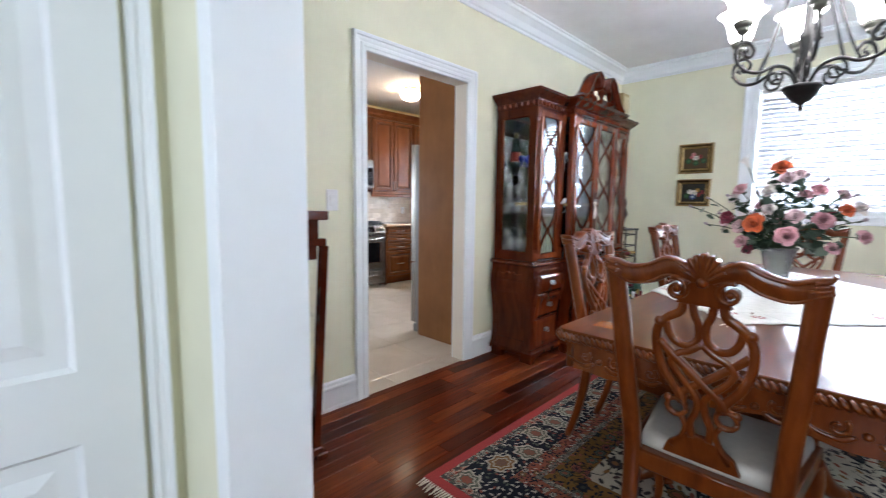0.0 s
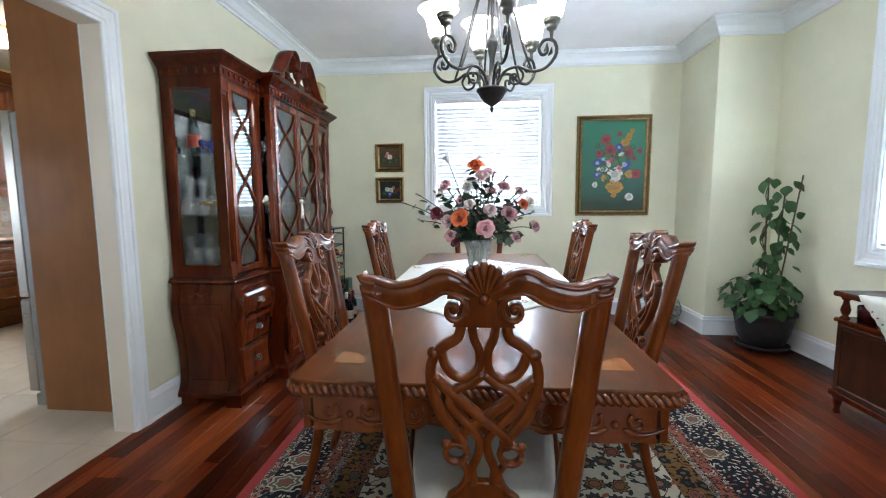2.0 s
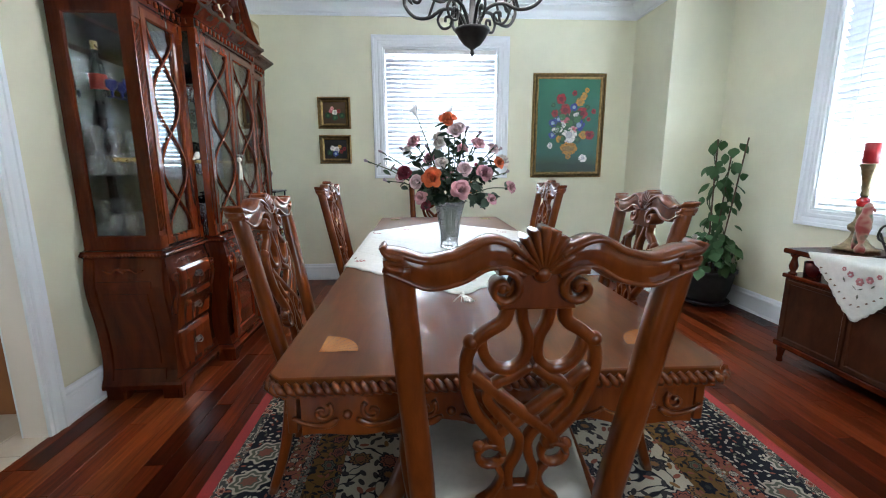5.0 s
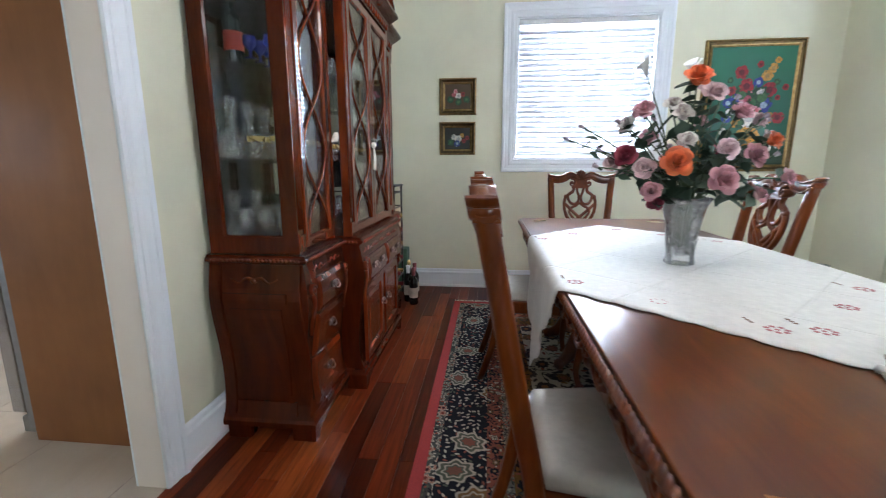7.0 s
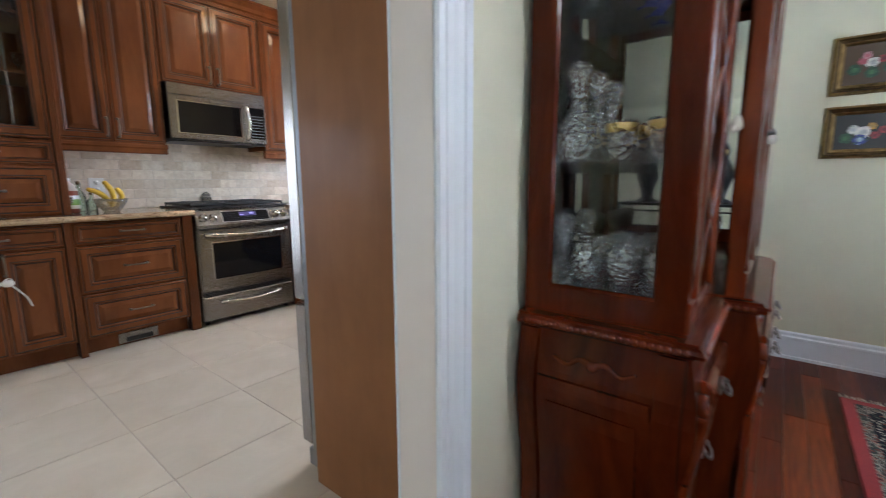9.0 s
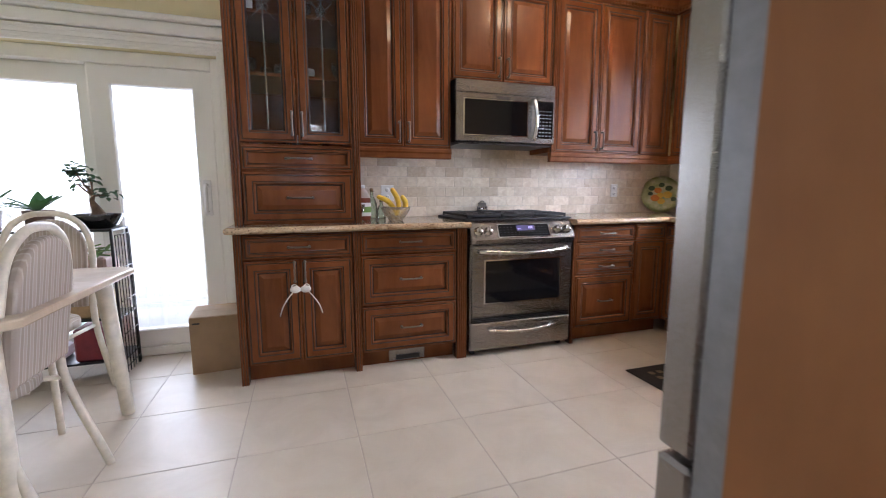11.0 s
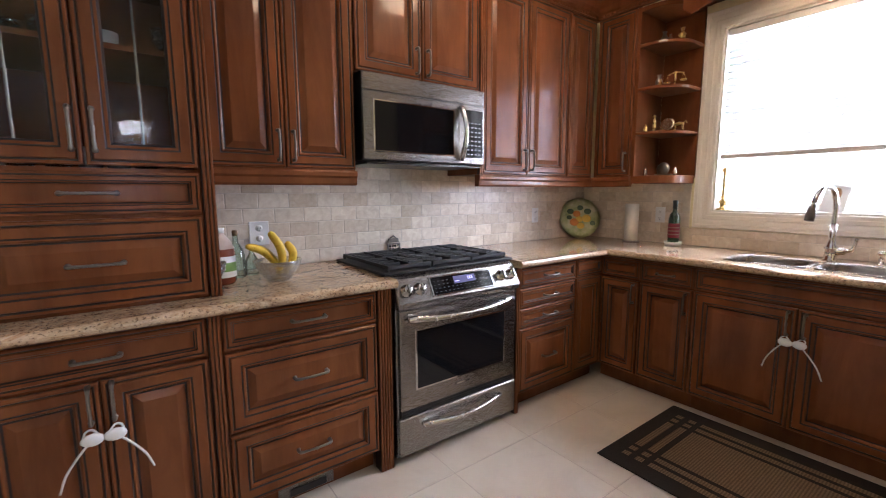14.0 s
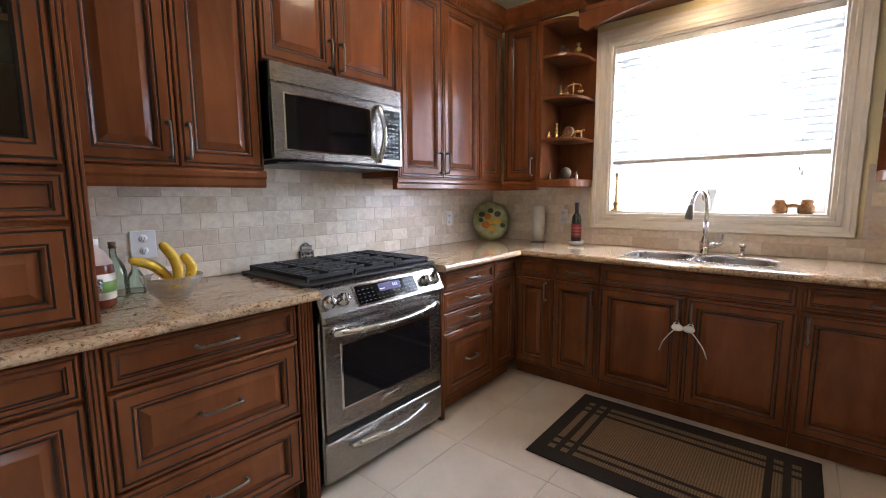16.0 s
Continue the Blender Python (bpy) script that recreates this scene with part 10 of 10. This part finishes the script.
for x, n_, label in ((0.66, 9, "broad-leaved orchid plant in a brown pot"), (0.42, 12, "leafy green plant in a grey pot")):
    pp = thing("orchid_plant", label, "plant", pose(x, 5.70, 0.898))
    bm = bmesh.new()
    lathe(bm, [(0.055, 0), (0.058, 0.004), (0.072, 0.11), (0.066, 0.11), (0.06, 0.10), (0.004, 0.098)], segs=20)
    part("pot", bm, plain("brown_pot_" + label[:3], (0.10, 0.055, 0.04), 0.5), pp)
    for k in range(n_):
        ob = new("leaf", POTLEAF)
        ob.parent = pp
        ob.matrix_basis = pose(0, 0, 0.105, rl.uniform(15, 50), rl.uniform(-12, 12), 360 * k / n_ + rl.uniform(-15, 15)) @ Matrix.Scale(rl.uniform(0.8, 1.25), 4)
hp = thing("trailing_plant", "trailing pale green plant in a tub on the rack", "plant", pose(0.72, 5.60, 0.752))
TR = leaf_mesh("leaf", lit_cloth("pale_green_leaf", (0.16, 0.26, 0.07), 0.3), 0.15, 0.022)
for k in range(34):
    ob = new("leaf", TR)
    ob.parent = hp
    ob.matrix_basis = pose(rl.uniform(-0.22, 0.26), rl.uniform(-0.03, 0.08), rl.uniform(0.0, 0.02), rl.uniform(-20, 30), 0, rl.uniform(90, 300))
# cardboard box
cb = thing("cardboard_box", "closed brown cardboard box beside the cabinet", "cardboard box", pose(1.50, 5.64, 0, 0, 0, 4))
CARD = plain("brown_cardboard", (0.34, 0.23, 0.13), 0.85, vary=0.08, scale=12)
part("carton", boxes((-0.10, 0.19, -0.135, 0.17, 0.001, 0.355), bevel=0.002), CARD, cb)
for s in (-1, 1):
    part("flap", boxes((-0.10, 0.19, 0.0185 if s > 0 else -0.133, 0.168 if s > 0 else 0.0165, 0.3555, 0.359), bevel=0.0008), CARD, cb)
part("printed_bar", boxes((-0.085, -0.045, -0.1365, -0.1353, 0.315, 0.325)), plain("black_print", (0.03, 0.03, 0.03), 0.7), cb)

# ---- pieces of floors and walls ----
def stone(name, stops, rough, coat, grain=(3, 3, 3)):
    m, nt, b = shader(name)
    info = nt.nodes.new("ShaderNodeObjectInfo")
    add = nt.nodes.new("ShaderNodeVectorMath")
    add.operation = "MULTIPLY_ADD"
    nt.links.new(info.outputs["Random"], add.inputs[0])
    add.inputs[1].default_value = (41, 23, 57)
    nt.links.new(coords(nt, grain), add.inputs[2])
    n = noise_tex(nt, add.outputs[0], 1.6, 7, 0.6, 0.8)
    c = ramp(nt, n, [(0.32, stops[0]), (0.68, stops[1])])
    c = mix(nt, c, ramp(nt, info.outputs["Random"], [(0, stops[2]), (0.5, (1, 1, 1)), (1, stops[3])]), 1.0, "MULTIPLY")
    nt.links.new(c, b.inputs["Base Color"])
    b.inputs["Roughness"].default_value, b.inputs["Coat Weight"].default_value = rough, coat
    bump(nt, b, noise_tex(nt, add.outputs[0], 30, 4), 0.06, 0.001)
    return m


TILE = stone("cream_porcelain_tile", ((0.50, 0.425, 0.335), (0.58, 0.505, 0.415), (0.97, 0.97, 0.96), (1.03, 1.03, 1.02)), 0.42, 0.05, (2.2, 2.2, 2.2))
SPLASH = stone("tumbled_cream_marble", ((0.64, 0.54, 0.43), (0.80, 0.715, 0.60), (0.86, 0.82, 0.77), (1.12, 1.12, 1.12)), 0.26, 0.2, (14, 14, 14))
floor_ob, kfloor = bpy.data.objects["floor"], bpy.data.objects["floor_kitchen"]
MESHES = {}


def piece(name, size, at, material, parent, bevel=0.0015):
    """A bevelled slab with its top centre at 'at'; alike slabs share one mesh."""
    key = (name, tuple(round(s, 3) for s in size))
    if key not in MESHES:
        bm = bmesh.new()
        a, b, c = (s / 2 for s in size)
        lo = [bm.verts.new((x * a, y * b, -2 * c)) for x, y in ((-1, -1), (1, -1), (1, 1), (-1, 1))]
        mi = [bm.verts.new((x * a, y * b, -bevel)) for x, y in ((-1, -1), (1, -1), (1, 1), (-1, 1))]
        hi = [bm.verts.new((x * (a - bevel), y * (b - bevel), 0)) for x, y in ((-1, -1), (1, -1), (1, 1), (-1, 1))]
        for p, q in ((lo, mi), (mi, hi)):
            for i in range(4):
                bm.faces.new((p[i], p[(i + 1) % 4], q[(i + 1) % 4], q[i]))
        bm.faces.new(hi)
        me = bpy.data.meshes.new(name)
        bm.to_mesh(me)
        bm.free()
        me.materials.append(material)
        MESHES[key] = me
    ob = new(name, MESHES[key])
    ob.parent = parent
    ob.matrix_basis = at
    return ob


# kitchen floor tiles
T = 0.508
xs = [2.29 + T * k for k in range(-8, 8)]
ys = [5.03 + T * k for k in range(-6, 3)]
for x in xs:
    x0, x1 = max(x, -1.6), min(x + T, KEAST)
    if x1 - x0 < 0.02:
        continue
    for y in ys:
        y0, y1 = max(y, NORTH + 0.008), min(y + T, KNORTH + 0.2)
        if y1 - y0 > 0.02:
            piece("tile", (x1 - x0 - 0.004, y1 - y0 - 0.004, 0.012), pose((x0 + x1) / 2, (y0 + y1) / 2, 0), TILE, kfloor)

# dining room planks, laid along x
rnd = random.Random(5)
PW = 0.083
rows_ = int((NORTH + 0.004 - SOUTH) / PW) + 1
hall = bmesh.new()
for r in range(rows_):
    y0 = SOUTH + r * PW
    y1 = min(y0 + PW, NORTH + 0.004)
    x = -2.6
    while x < EAST - 0.01:
        length = rnd.choice((0.6, 0.75, 0.9, 1.05, 1.2))
        if x == -2.6:
            length = rnd.choice((2.1, 2.4, 2.55, 2.7))
        x1 = min(x + length, EAST)
        if EAST - x1 < 0.25:
            x1 = EAST
        under_rug = 1.35 < x and x1 < 4.55 and y0 > -0.80 and y1 < 1.33
        if x1 > 0.3 and not under_rug:
            piece("plank", (x1 - x - 0.0012, y1 - y0 - 0.0012, 0.018), pose((x + x1) / 2, (y0 + y1) / 2, 0), PLANK, floor_ob, 0.001)
        else:
            box(hall, x + 0.0006, x1 - 0.0006, y0 + 0.0006, y1 - 0.0006, -0.0175, 0.0)
        x = x1
tagged(part("hall_planks", hall, PLANK, floor_ob), kind="stuff")

# backsplash tiles
wall_n, wall_e = bpy.data.objects["wall_kitchen_north"], bpy.data.objects["wall_kitchen_east"]
TW, TH = 0.152, 0.076
GROUT = plain("pale_wall_grout", (0.60, 0.53, 0.46), 0.85)
part("grout_bed", boxes((2.40, KEAST - 0.0005, KNORTH - 0.0082, KNORTH - 0.0005, 0.921, 0.921 + 7 * TH)), GROUT, wall_n)
part("grout_bed", boxes((KEAST - 0.0082, KEAST - 0.0005, 2.60, KNORTH - 0.0095, 0.921, 1.046), (KEAST - 0.0082, KEAST - 0.0005, 4.985, KNORTH - 0.0095, 1.0465, 0.921 + 7 * TH), (KEAST - 0.0082, KEAST - 0.0005, 2.60, 3.46, 1.0465, 0.921 + 7 * TH)), GROUT, wall_e)
for r in range(7):
    z0 = 0.921 + r * TH
    x = 2.40 - (TW / 2 if r % 2 else 0)
    while x < KEAST:
        x0, x1 = max(x, 2.40), min(x + TW, KEAST - 0.001)
        if x1 - x0 > 0.01:
            piece("splash_tile", (x1 - x0 - 0.0025, TH - 0.0025, 0.009), pose((x0 + x1) / 2, KNORTH - 0.0095 + rnd.uniform(-0.0005, 0.0005), z0 + TH / 2, 90), SPLASH, wall_n)
        x += TW
    y = KNORTH - 0.01 + (TW / 2 if r % 2 else 0)
    while y > 2.6:
        y0, y1 = y - TW, min(y, KNORTH - 0.011)
        zt = min(z0 + TH, 1.047) if (y0 < 4.98 and y1 > 3.48) else z0 + TH
        if zt - z0 > 0.012:
            piece("splash_tile", (y1 - y0 - 0.0025, zt - z0 - 0.0025, 0.009), pose(KEAST - 0.0095 + rnd.uniform(-0.0005, 0.0005), (y0 + y1) / 2, (z0 + zt) / 2, 90, 0, -90), SPLASH, wall_e)
        y -= TW
